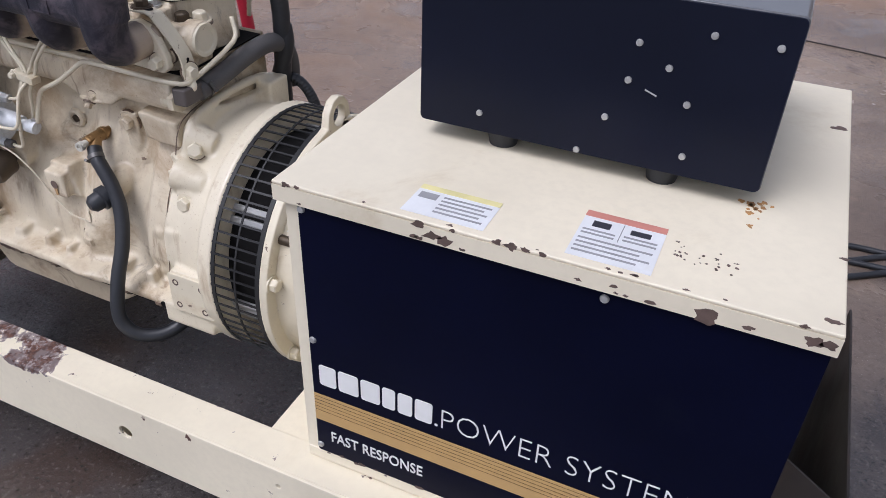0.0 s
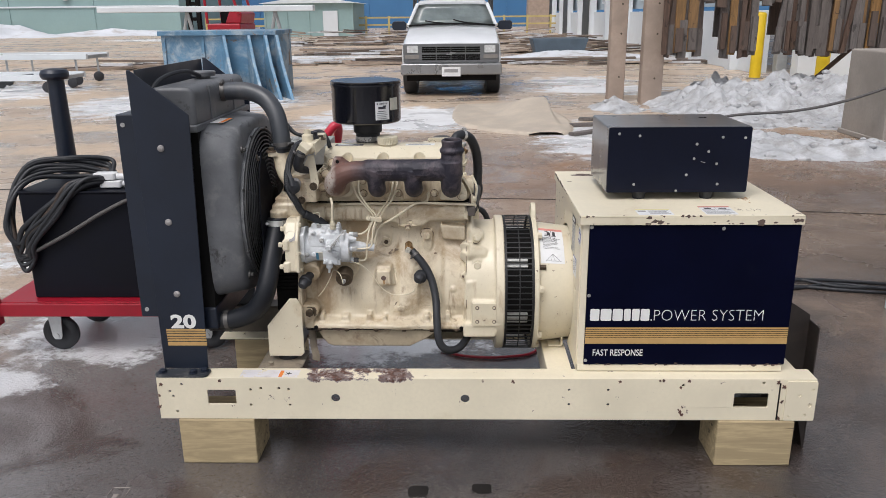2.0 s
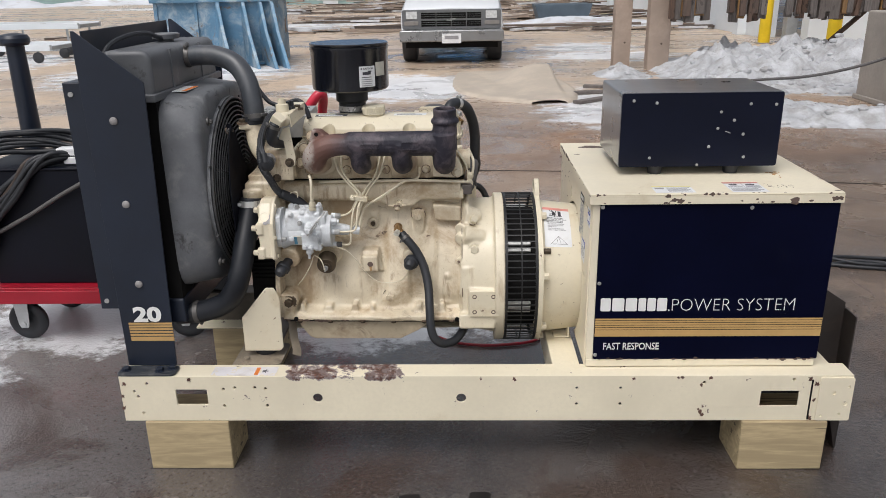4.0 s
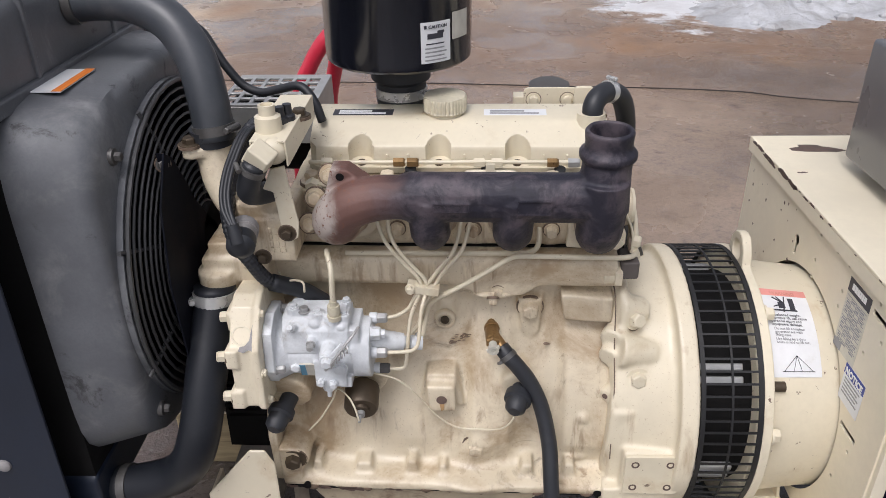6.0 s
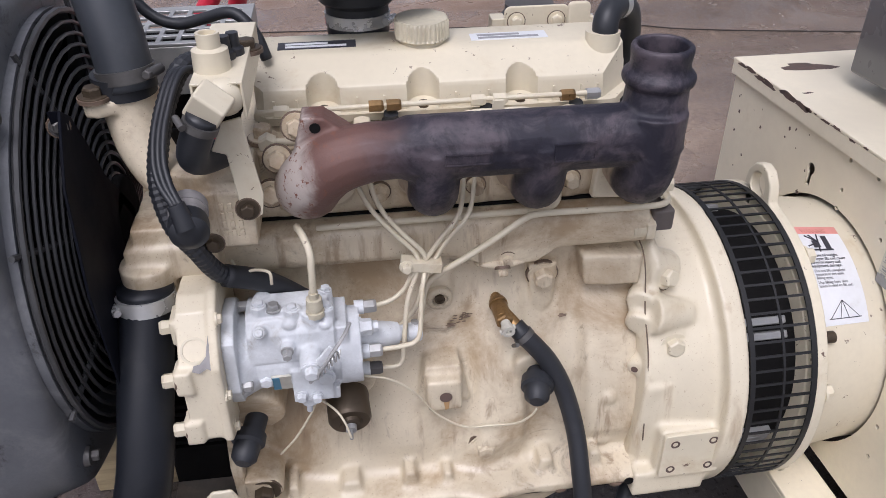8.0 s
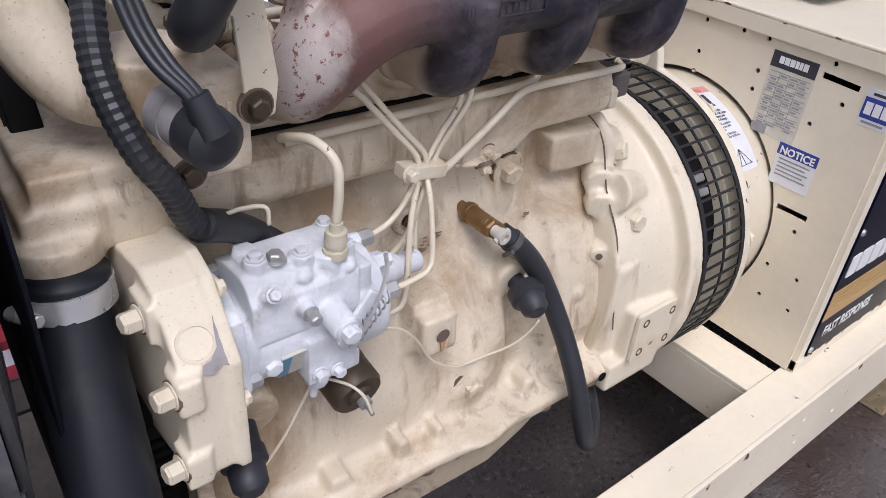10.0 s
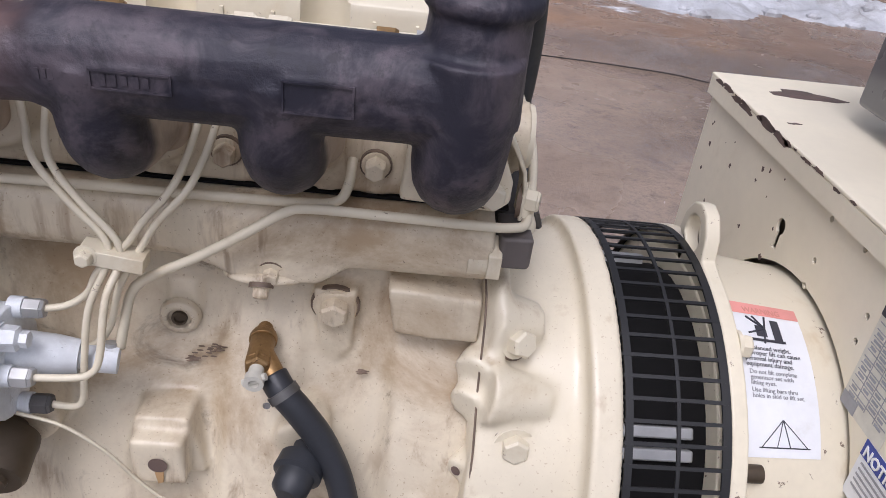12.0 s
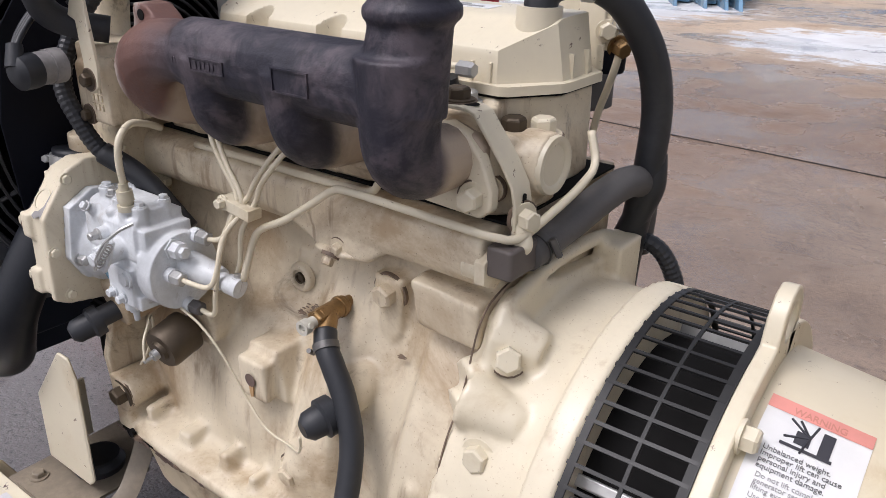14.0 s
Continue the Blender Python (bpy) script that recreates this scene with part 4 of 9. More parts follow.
tube(bm, [(0.329, 0.198, 0.682), (0.328, 0.194, 0.66), (0.322, 0.170, 0.62), (0.318, 0.142, 0.58), (0.314, 0.118, 0.54), (0.306, 0.100, 0.50), (0.290, 0.098, 0.462), (0.258, 0.106, 0.426), (0.20, 0.112, 0.402), (0.133, 0.11, 0.396)], 0.028, 20, 8)
hose_b = part("hose", bm, M["hose"], lower, smooth=180)
clamp_ring((0.3283, 0.1955, 0.668), (0, 0.15, 1), 0.0285, hose_b, 0.016, (-1, -0.5, 0))
clamp_ring((0.185, 0.112, 0.400), (1, 0, 0.1), 0.0285, hose_b, 0.012, (0, 0.3, -1), True)

# ---------------- generator housing ----------------
HX0, HX1, HY0, HY1, HZ0, HZ1 = 1.178, 1.742, 0.03, 0.61, 0.272, 0.693
GEN = (0.325, 0.443)
# the housing as it sits on the rails: local lengths laid out to their true size and place
HOUSE_SEAT = Matrix(((1.0190, 0, 0, -0.0173), (0, 0.9967, 0, 0.0260), (0, 0, 1.0179, -0.0049), (0, 0, 0, 1)))
SEAT.append(HOUSE_SEAT)
house = thing("generator_housing", (1.46, 0.36, HZ0), "cream sheet-steel generator housing with a dark front panel", "housing")
bm = B()
cut = ring((GEN[0] - 0.026, GEN[1] - 0.003), 0.178, 56, radians(247), radians(-67))
slots = [[(0.369 + 0.0085 * math.cos(a), 0.641 + 0.0085 * math.sin(a)) for a in (radians(-60 + 300 * k / 11) for k in range(12))] + [(0.3645, 0.6165), (0.3735, 0.6165)]]
for (y0, z0), (y1, z1) in (((0.1213, 0.6689), (0.0823, 0.667)), ((0.1193, 0.4911), (0.0843, 0.4911))):
    d = Vector((y1 - y0, z1 - z0)).normalized() * 0.004
    nrm = Vector((-d.y, d.x))
    slots.append([(y0 + nrm.x - d.x, z0 + nrm.y - d.y), (y1 + nrm.x + d.x, z1 + nrm.y + d.y), (y1 - nrm.x + d.x, z1 - nrm.y + d.y), (y0 - nrm.x - d.x, z0 - nrm.y - d.y)])
dots = [(0.0913, 0.6434), (0.1203, 0.608), (0.2073, 0.6473), (0.2073, 0.6228), (0.0893, 0.4675), (0.1083, 0.4066), (0.0633, 0.4056), (0.1043, 0.3585), (0.0593, 0.3575), (0.2983, 0.6444), (0.2983, 0.6178), (0.2423, 0.6886), (0.2053, 0.6886), (0.1153, 0.6856), (0.2983, 0.6866)]
slots += [ring(c, 0.0032, 8) for c in dots]
plate(bm, [(HY0, HZ0), *cut, (HY1, HZ0), (HY1, HZ1), (HY0, HZ1)], slots, "x", HX0, HX0 + 0.003)
side = part("side_panel", bm, M["cream"], house, "cream end panel with a round cut-out and chipped paint", bevel=0.0008)
bm = B()
box(bm, (HX1 - 0.003, HY0 + 0.003, HZ0), (HX1, HY1, HZ1))
part("side_panel", bm, M["cream"], house)
bm = B()
box(bm, (HX0 + 0.003, HY1 - 0.003, HZ0), (HX1 - 0.003, HY1, HZ1))
part("back_panel", bm, M["cream"], house)
# front frame, panel, lip
bm = B()
box(bm, (HX0 + 0.003, HY0 - 0.0085, HZ0), (HX0 + 0.020, HY0 + 0.003, HZ1))
part("corner_post", bm, M["cream"], house, bevel=0.0008)
bm = B()
box(bm, (HX0 + 0.003, HY0 - 0.010, HZ0), (HX1, HY0 + 0.02, HZ0 + 0.019))
part("sill", bm, M["cream"], house, bevel=0.002)
bm = B()
prism(bm, rect(HX0 + 0.0205, HX1 + 0.005, 0.292, 0.6925, 0.004), "y", HY0 - 0.011, HY0 - 0.006)
panel = part("front_panel", bm, M["navy"], house, "glossy navy front panel with gold stripes", bevel=0.0012)
for x, z in ((1.2035, 0.6855), (1.2045, 0.495), (1.2035, 0.3045), (1.546, 0.6815)):
    bm = B()
    lathe(bm, (x, HY0 - 0.011, z), (0, -1, 0), [(0, 0), (0, 0.005), (0.0025, 0.004), (0.003, 0)], 12)
    part("panel_screw", bm, M["steel"], panel)
# stripes
PY = HY0 - 0.0112
for k in range(6):
    bm = B()
    z0 = 0.4027 - k * 0.0062
    box(bm, (1.1995, PY - 0.0006, z0 - (0.0045 if k < 5 else 0.0171)), (HX1 + 0.004, PY + 0.0002, z0))
    part("stripe", bm, M["gold"], panel)
# the maker's mark is drawn as plain white blocks
x = 1.2103
for w in (0.028, 0.0325, 0.0305, 0.0215, 0.0235, 0.027):
    bm = B()
    prism(bm, rect(x, x + w - 0.0035, 0.4224, 0.4567, 0.004), "y", PY - 0.0008, PY + 0.0002)
    part("mark_block", bm, M["white_print"], panel)
    x += w
bm = B()
cyl(bm, (x + 0.002, PY - 0.0008, 0.4246), (x + 0.002, PY, 0.4246), 0.0022, seg=10)
part("mark_dot", bm, M["white_print"], panel)
lettering("POWER SYSTEM", 0.0475, (1.3821, PY - 0.0004, 0.4224), FRONT, M["white_print"], "lettering", panel, -0.0011, 0.2924, label="thin white lettering")
lettering("FAST RESPONSE", 0.0265, (1.2221, PY - 0.0004, 0.3192), FRONT, M["white_print"], "lettering", panel, 0.00018, 0.1364, label="small white lettering")
bm = B()
lathe(bm, (1.650, PY + 0.0002, 0.4245), (0, -1, 0), [(0, 0), (0, 0.0125), (0.0012, 0.011), (0.0005, 0.006), (0.0008, 0)], 18)
part("scrape", bm, M["navy"], panel, "scraped dent over the last letter")
# lid
bm = B()
box(bm, (HX0 - 0.006, 0.012, 0.7135), (HX1 + 0.008, HY1 + 0.008, 0.718))
lid = part("lid", bm, M["cream"], house, "cream lid with chipped edges and stickers", bevel=0.0018)
bm = B()
box(bm, (HX0 - 0.006, 0.012, 0.6935), (HX1 + 0.008, 0.0155, 0.7135))
part("lid_lip", bm, M["cream"], lid)
bm = B()
box(bm, (HX0 - 0.006, 0.0155, 0.6935), (HX0 - 0.0025, HY1 + 0.005, 0.7135))
part("lid_lip", bm, M["cream"], lid)
bm = B()
box(bm, (HX1 + 0.005, 0.0155, 0.6935), (HX1 + 0.008, HY1 + 0.005, 0.7135))
part("lid_lip", bm, M["cream"], lid)


def chip(u, v, r, axis, w, parent, seed, squash=0.6):
    """A flake of missing paint."""
    bm = B()
    pts = []
    for k in range(14):
        a = 2 * math.pi * k / 14
        q = r * (0.7 + 0.55 * fbm(math.cos(a) * 1.3, math.sin(a) * 1.3, seed * 7.7))
        pts.append((u + q * math.cos(a), v + q * squash * math.sin(a)))
    prism(bm, pts, axis, w - 0.0002, w + 0.0004)
    part("paint_chip", bm, M["rusted_dark"], parent)


M["rusted_dark"] = surface("bare_rusty_steel", (0.13, 0.088, 0.072), 0.8, var=0.4, scale=60, bump=0.3)
rnd = random.Random(5)
for k, (x, z, r) in enumerate(((1.1907, 0.72, 0.008), (1.3663, 0.7033, 0.012), (1.3781, 0.7004, 0.013), (1.3497, 0.7131, 0.01), (1.435, 0.718, 0.007), (1.4498, 0.7161, 0.009), (1.4645, 0.719, 0.006), (1.4812, 0.7185, 0.006), (1.5528, 0.7033, 0.005), (1.6392, 0.6994, 0.018), (1.7285, 0.7043, 0.012), (1.7177, 0.718, 0.005), (1.7412, 0.7043, 0.01), (1.2044, 0.718, 0.005), (1.5184, 0.6999, 0.004), (1.6755, 0.6989, 0.006))):
    chip(x, min(z, 0.7165), r, "y", 0.012, lid, k + 1)
for k, (y, z, r) in enumerate(((0.335, 0.703, 0.009), (0.402, 0.711, 0.010), (0.418, 0.708, 0.015), (0.452, 0.711, 0.019), (0.470, 0.712, 0.008), (0.507, 0.709, 0.018), (0.383, 0.712, 0.004), (0.36, 0.708, 0.009), (0.19, 0.70, 0.003), (0.12, 0.705, 0.004), (0.018, 0.703, 0.006), (0.53, 0.710, 0.016), (0.56, 0.711, 0.014), (0.585, 0.711, 0.012), (0.30, 0.711, 0.006), (0.27, 0.711, 0.005))):
    chip(y, 0.7155 - 0.0012 * (k % 3), r * 1.5, "x", HX0 - 0.006, lid, k + 30, 0.22)
for k, (x, y, r) in enumerate(((1.7393, 0.0291, 0.010), (1.7471, 0.1395, 0.006), (1.7353, 0.4665, 0.016), (1.262, 0.555, 0.05), (1.20, 0.45, 0.008))):
    chip(x, y, r, "z", 0.718, lid, k + 50, 0.5)
for k in range(22):
    y = rnd.uniform(0.38, 0.59)
    chip(y, rnd.uniform(0.52, 0.685), rnd.uniform(0.0012, 0.0042), "x", HX0, side, k + 70, 1.0)
# paint lost along the bottom edge of the front panel and the sill
for k in range(26):
    x = rnd.uniform(1.21, 1.74)
    chip(x, 0.2925 + rnd.uniform(-0.002, 0.002), rnd.uniform(0.002, 0.009), "y", HY0 - 0.0112, panel, k + 200, 0.5)
for k in range(8):
    chip(rnd.uniform(1.20, 1.75), rnd.choice((0.7155, 0.6965)), rnd.uniform(0.002, 0.007), "y", 0.012, lid, k + 240, 0.5)
for k in range(9):
    chip(rnd.uniform(1.19, 1.74), 0.0145 + rnd.uniform(0, 0.003), rnd.uniform(0.0015, 0.005), "z", 0.718, lid, k + 270, 0.5)
# speckles left from an old decal on the lid
for k in range(34):
    x = rnd.uniform(1.605, 1.655) if k < 22 else rnd.uniform(1.592, 1.605)
    chip(x, rnd.uniform(0.06, 0.095), rnd.uniform(0.001, 0.0024), "z", 0.718, lid, k + 120, 1.0)


def sheet_label(name, parent, corner, du, dv, w, h, material, label, nrm, ref=None):
    """A thin label: a corner, its two directions, width and height. Returns the part and a function for marks on it."""
    ku, kv = (w / ref[0], h / ref[1]) if ref else (1.0, 1.0)
    corner, du, dv, nrm = Vector(corner), Vector(du), Vector(dv), Vector(nrm)

    def slab(u0, u1, v0, v1, lift):
        bm = B()
        q = [corner + du * u + dv * v + nrm * l for l in (lift - 0.0004, lift) for u, v in ((u0, v0), (u1, v0), (u1, v1), (u0, v1))]
        vs = [bm.verts.new(p) for p in q]
        for f in ((0, 1, 2, 3), (7, 6, 5, 4), (0, 4, 5, 1), (1, 5, 6, 2), (2, 6, 7, 3), (3, 7, 4, 0)):
            bm.faces.new([vs[i] for i in f])
        return bm
    ob = part(name, slab(0, w, 0, h, 0.0006), material, parent, label)

    def mark(u0, u1, v0, v1, mat_mark, nm="print", lift=0.001):
        return part(nm, slab(u0 * ku, u1 * ku, v0 * kv, v1 * kv, lift), mat_mark, ob)
    return ob, mark


# two warning stickers on the lid
Zt = (0, 0, 1)
ob, mark = sheet_label("caution_sticker", lid, (1.3241, 0.0221, 0.718), (1, 0, 0), (0, 1, 0), 0.092, 0.059, M["paper"], "faded white sticker with a yellow band", Zt, (0.092, 0.05))
mark(0, 0.092, 0.042, 0.05, M["ink_yellow"])
for k in range(5):
    mark(0.032, 0.086 - 0.006 * (k % 2), 0.034 - k * 0.0065, 0.0365 - k * 0.0065, M["ink_grey"])
mark(0.005, 0.026, 0.027, 0.037, M["ink_grey"])
ob, mark = sheet_label("danger_sticker", lid, (1.4998, 0.0231, 0.718), (1, 0, 0), (0, 1, 0), 0.083, 0.089, M["paper"], "white sticker with a red band and two pictures", Zt, (0.09, 0.078))
mark(0, 0.09, 0.068, 0.078, M["ink_red"])
mark(0.012, 0.032, 0.052, 0.062, M["ink"])
mark(0.054, 0.076, 0.053, 0.061, M["ink"])
mark(0.0445, 0.0455, 0.036, 0.066, M["ink_grey"])
for k in range(2):
    mark(0.004, 0.04, 0.044 - k * 0.006, 0.0465 - k * 0.006, M["ink_grey"])
    mark(0.049, 0.085, 0.046 - k * 0.006, 0.0485 - k * 0.006, M["ink_grey"])
for k in range(4):
    mark(0.004, 0.084 - 0.012 * (k % 2), 0.029 - k * 0.007, 0.0315 - k * 0.007, M["ink_grey"])
# rust bloom by the control box corner
M["bloom"] = surface("orange_rust_bloom", (0.46, 0.24, 0.08), 0.7, var=0.4, scale=70, bump=0.1)
chip_keep = M["rusted_dark"]
M["rusted_dark"] = M["bloom"]
for k in range(16):
    chip(1.660 + rnd.gauss(0, 0.008), 0.200 + rnd.gauss(0, 0.015), rnd.uniform(0.0015, 0.005), "z", 0.718, lid, k + 200, 1.0)
M["rusted_dark"] = chip_keep
# rating plate, notice and small sticker on the end panel (it faces -x)
nx, ux, vz = (-1, 0, 0), (0, -1, 0), (0, 0, 1)
ob, mark = sheet_label("rating_plate", side, (HX0, 0.1933, 0.5736), ux, vz, 0.061, 0.106, M["plate_pale"], "worn pale rating plate with a dark header and a printed table", nx, (0.058, 0.106))
mark(0, 0.058, 0.086, 0.106, M["ink"])
x = 0.010
for w in (0.007, 0.007, 0.007, 0.005, 0.005, 0.007):
    mark(x, x + w - 0.001, 0.092, 0.101, M["white_print"], lift=0.0014)
    x += w
for k in range(11):
    mark(0.003, 0.055, 0.0805 - k * 0.0064, 0.0812 - k * 0.0064, M["ink_grey"])
    for j in range(4):
        if (k * 3 + j * 5) % 4:
            mark(0.005 + j * 0.0125, 0.012 + j * 0.0125 + 0.0012 * ((k + j) % 3), 0.0765 - k * 0.0064, 0.0788 - k * 0.0064, M["ink_grey"])
for j in range(1, 4):
    mark(0.003 + j * 0.0125, 0.0036 + j * 0.0125, 0.012, 0.0812, M["ink_grey"])
mark(0.0, 0.02, 0.0, 0.012, M["ink_grey"])
ob, mark = sheet_label("notice_sticker", side, (HX0, 0.1473, 0.5186), ux, vz, 0.055, 0.055, M["paper"], "white and blue notice sticker", nx, (0.052, 0.054))
mark(0, 0.052, 0.039, 0.054, M["ink_blue"])
lettering("NOTICE", 0.0135, (HX0 - 0.0015, 0.1433, 0.5604), pose(0, 0, 0, 90, 0, -90), M["white_print"], "lettering", ob, 0.0003, 0.047)
for k in range(5):
    mark(0.005, 0.046 - 0.005 * (k % 2), 0.033 - k * 0.0052, 0.035 - k * 0.0052, M["ink_grey"])
ob, mark = sheet_label("blue_sticker", side, (HX0, 0.069, 0.630), ux, vz, 0.036, 0.044, M["paper"], "small white and blue sticker", nx, (0.036, 0.042))
mark(0.001, 0.035, 0.008, 0.032, M["ink_blue"])
for k in range(3):
    mark(0.004 + k * 0.0102, 0.0125 + k * 0.0102, 0.013, 0.027, M["white_print"], lift=0.0014)
mark(0.005, 0.031, 0.003, 0.0055, M["ink_grey"])
mark(0.008, 0.028, 0.035, 0.038, M["ink"])
# foot of the housing on the cross member
bm = B()
prism(bm, [(0.19, 0.272), (0.235, 0.272), (0.235, 0.335), (0.215, 0.335)], "x", 1.158, 1.163)
box(bm, (1.12, 0.195, 0.268), (1.163, 0.235, 0.2735))
part("foot", bm, M["cream"], house, bevel=0.002)
# near-black sheet added to stand in for the shade inside the cut-out
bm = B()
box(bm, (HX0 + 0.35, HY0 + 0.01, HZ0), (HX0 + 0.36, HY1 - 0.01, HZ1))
part("inner_shade", bm, M["dark"], house)

SEAT.clear()

# ---------------- control box ----------------
cbx = thing("control_box", (1.475, 0.35, 0.726), "dark grey control box on rubber feet with a charcoal face", "control box")
CX0, CX1, CY0, CY1, CZ0, CZ1 = 1.273, 1.671, 0.216, 0.490, 0.7475, 0.935
bm = B()
prism(bm, rect(CX0, CX1, CZ0, CZ1, 0.006, 3), "y", CY0 + 0.003, CY1)
part("case", bm, M["box_grey"], cbx, "dark grey sheet-steel case", bevel=0.002)
bm = B()
prism(bm, rect(CX0 + 0.001, CX1 - 0.001, CZ0 + 0.001, CZ1 - 0.001, 0.006, 3), "y", CY0, CY0 + 0.003)
face = part("face", bm, M["face"], cbx, "charcoal front with screws", bevel=0.0008)
for x, z in ((1.303, 0.916), (1.360, 0.910), (1.5905, 0.905), (1.6525, 0.903), (1.520, 0.886), (1.554, 0.865), (1.515, 0.845), (1.579, 0.830), (1.497, 0.799), (1.351, 0.772), (1.586, 0.772), (1.471, 0.753)):
    bm = B()
    lathe(bm, (x, CY0, z), (0, -1, 0), [(-0.001, 0), (-0.001, 0.0042), (0.002, 0.0035), (0.0028, 0)], 12)
    part("screw", bm, M["steel"], face)
bm = B()
tube(bm, [(1.534, CY0 - 0.0004, 0.838), (1.547, CY0 - 0.0004, 0.833)], 0.001, 5, 1)
part("scratch", bm, M["steel"], face)
for x, y in ((CX0 + 0.10, CY0 + 0.03), (CX1 - 0.105, CY0 + 0.03), (CX0 + 0.10, CY1 - 0.04), (CX1 - 0.105, CY1 - 0.04)):
    bm = B()
    lathe(bm, (x, y, 0.7262), (0, 0, 1), [(0, 0), (0, 0.017), (0.016, 0.02), (0.022, 0.02), (0.022, 0)], 18)
    part("foot", bm, M["rubber"], cbx)
bm = B()
for k in range(4):
    box(bm, (1.575 + k * 0.006, 0.395 + 0.004 * (k % 2), CZ1 + 0.0002), (1.580 + k * 0.006, 0.41 + 0.004 * (k % 2), CZ1 + 0.0007))
part("nick", bm, M["dark"], cbx)

# ---------------- sheet standing at the end of the skid ----------------
tray = thing("end_guard", (1.85, 0.3, 0.0), "dark brown rusty bent sheet-steel guard at the skid's end", "guard")
bm = B()
prism(bm, [(1.755, 0.02), (1.868, 0.02), (1.868, 0.40), (1.755, 0.475)], "y", 0.15, 0.154)
M["guard_rust"] = surface("blackened_rusty_sheet", (0.028, 0.022, 0.02), 0.55, var=0.4, scale=9, fine=90, bump=0.2, dirt=((0.075, 0.045, 0.032), 0.5, 0.8, 8))
part("front_sheet", bm, M["guard_rust"], tray, bevel=0.001)
bm = B()
box(bm, (1.868, 0.09, 0.0), (1.872, 0.60, 0.385))
part("end_sheet", bm, M["guard_rust"], tray, bevel=0.001)
bm = B()
prism(bm, [(1.835, 0.14), (1.8675, 0.0), (1.8675, 0.14)], "y", 0.09, 0.094)
part("lower_lug", bm, M["guard_rust"], tray)

# ---------------- engine ----------------
eng = thing("diesel_engine", (0.64, 0.335, 0.272), "cream-painted four-cylinder diesel engine, oily and weathered", "engine")


# the engine sits a little turned and raised on its mounts
ENGINE_SEAT = Matrix(((1.0294, 0.0350, -0.0113, -0.0305), (-0.0298, 1.0252, -0.0240, 0.0542), (0.0060, 0.0474, 1.0062, -0.0143), (0, 0, 0, 1)))
SEAT.append(ENGINE_SEAT)


def sm(a, b, x):
    t = min(max((x - a) / (b - a), 0.0), 1.0)
    return t * t * (3 - 2 * t)


def bump1(x, c, w):
    return math.exp(-((x - c) / w) ** 2)


# block: a skin whose profile follows the casting, bulging at each bore
PROF = [(0.118, 0.357), (0.118, 0.370), (0.128, 0.374), (0.150, 0.378), (0.160, 0.384), (0.164, 0.40), (0.166, 0.42), (0.168, 0.44), (0.172, 0.46), (0.178, 0.48), (0.186, 0.50), (0.196, 0.52), (0.206, 0.54), (0.216, 0.56),
        (0.225, 0.58), (0.231, 0.60), (0.235, 0.62), (0.237, 0.64), (0.236, 0.652), (0.222, 0.656), (0.208, 0.660), (0.203, 0.668), (0.202, 0.68), (0.203, 0.695), (0.207, 0.703), (0.215, 0.707), (0.24, 0.709), (0.42, 0.709), (0.42, 0.357)]
bm = B()
nx = 96
BX0, BX1 = 0.412, 0.878
rows = []
for i in range(nx + 1):
    x = BX0 + (BX1 - BX0) * i / nx
    row = []
    for y, z in PROF:
        zone = sm(0.38, 0.42, z) * (1 - sm(0.54, 0.63, z))
        b = 0.0
        b += 0.010 * bump1(x, 0.475, 0.04) + 0.008 * bump1(x, 0.60, 0.035) + 0.012 * sm(0.675, 0.69, x) * (1 - sm(0.735, 0.75, x)) + 0.014 * sm(0.805, 0.82, x)
        b -= 0.006 * bump1(x, 0.545, 0.02) + 0.006 * bump1(x, 0.775, 0.02)
        low = sm(0.35, 0.37, z) * (1 - sm(0.41, 0.47, z))
        b2 = -0.010 * low * (1 - sm(0.44, 0.52, x)) + 0.012 * low * bump1(x, 0.69, 0.03)
        yy = y - b * zone - b2 if y < 0.41 else y
        row.append(bm.verts.new((x, yy, z)))
    rows.append(row)
m_ = len(PROF)
for a, b in zip(rows, rows[1:]):
    for k in range(m_):
        bm.faces.new((a[k], a[(k + 1) % m_], b[(k + 1) % m_], b[k]))
bm.faces.new(rows[0])
bm.faces.new(rows[-1][::-1])
# cast bosses and pads grown onto the block
cyl(bm, (0.650, 0.245, 0.603), (0.650, 0.226, 0.601), 0.0125, seg=20)
box(bm, (0.638, 0.228, 0.60), (0.662, 0.246, 0.622))
cyl(bm, (0.766, 0.24, 0.617), (0.766, 0.222, 0.612), 0.017, seg=24)
prism(bm, [(0.749, 0.63), (0.783, 0.63), (0.780, 0.575), (0.768, 0.56), (0.755, 0.575)], "y", 0.219, 0.25)
box(bm, (0.624, 0.151, 0.482), (0.664, 0.21, 0.526))
prism(bm, [(0.612, 0.478), (0.676, 0.478), (0.664, 0.535), (0.624, 0.535)], "y", 0.168, 0.21)
cyl(bm, (0.748, 0.21, 0.522), (0.748, 0.172, 0.516), 0.021, seg=24)
cyl(bm, (0.540, 0.22, 0.53), (0.540, 0.168, 0.524), 0.028, seg=24)
cyl(bm, (0.448, 0.22, 0.548), (0.440, 0.130, 0.530), 0.030, seg=24)
cyl(bm, (0.692, 0.19, 0.417), (0.692, 0.158, 0.413), 0.019, seg=22)
box(bm, (0.672, 0.152, 0.372), (0.712, 0.19, 0.415))
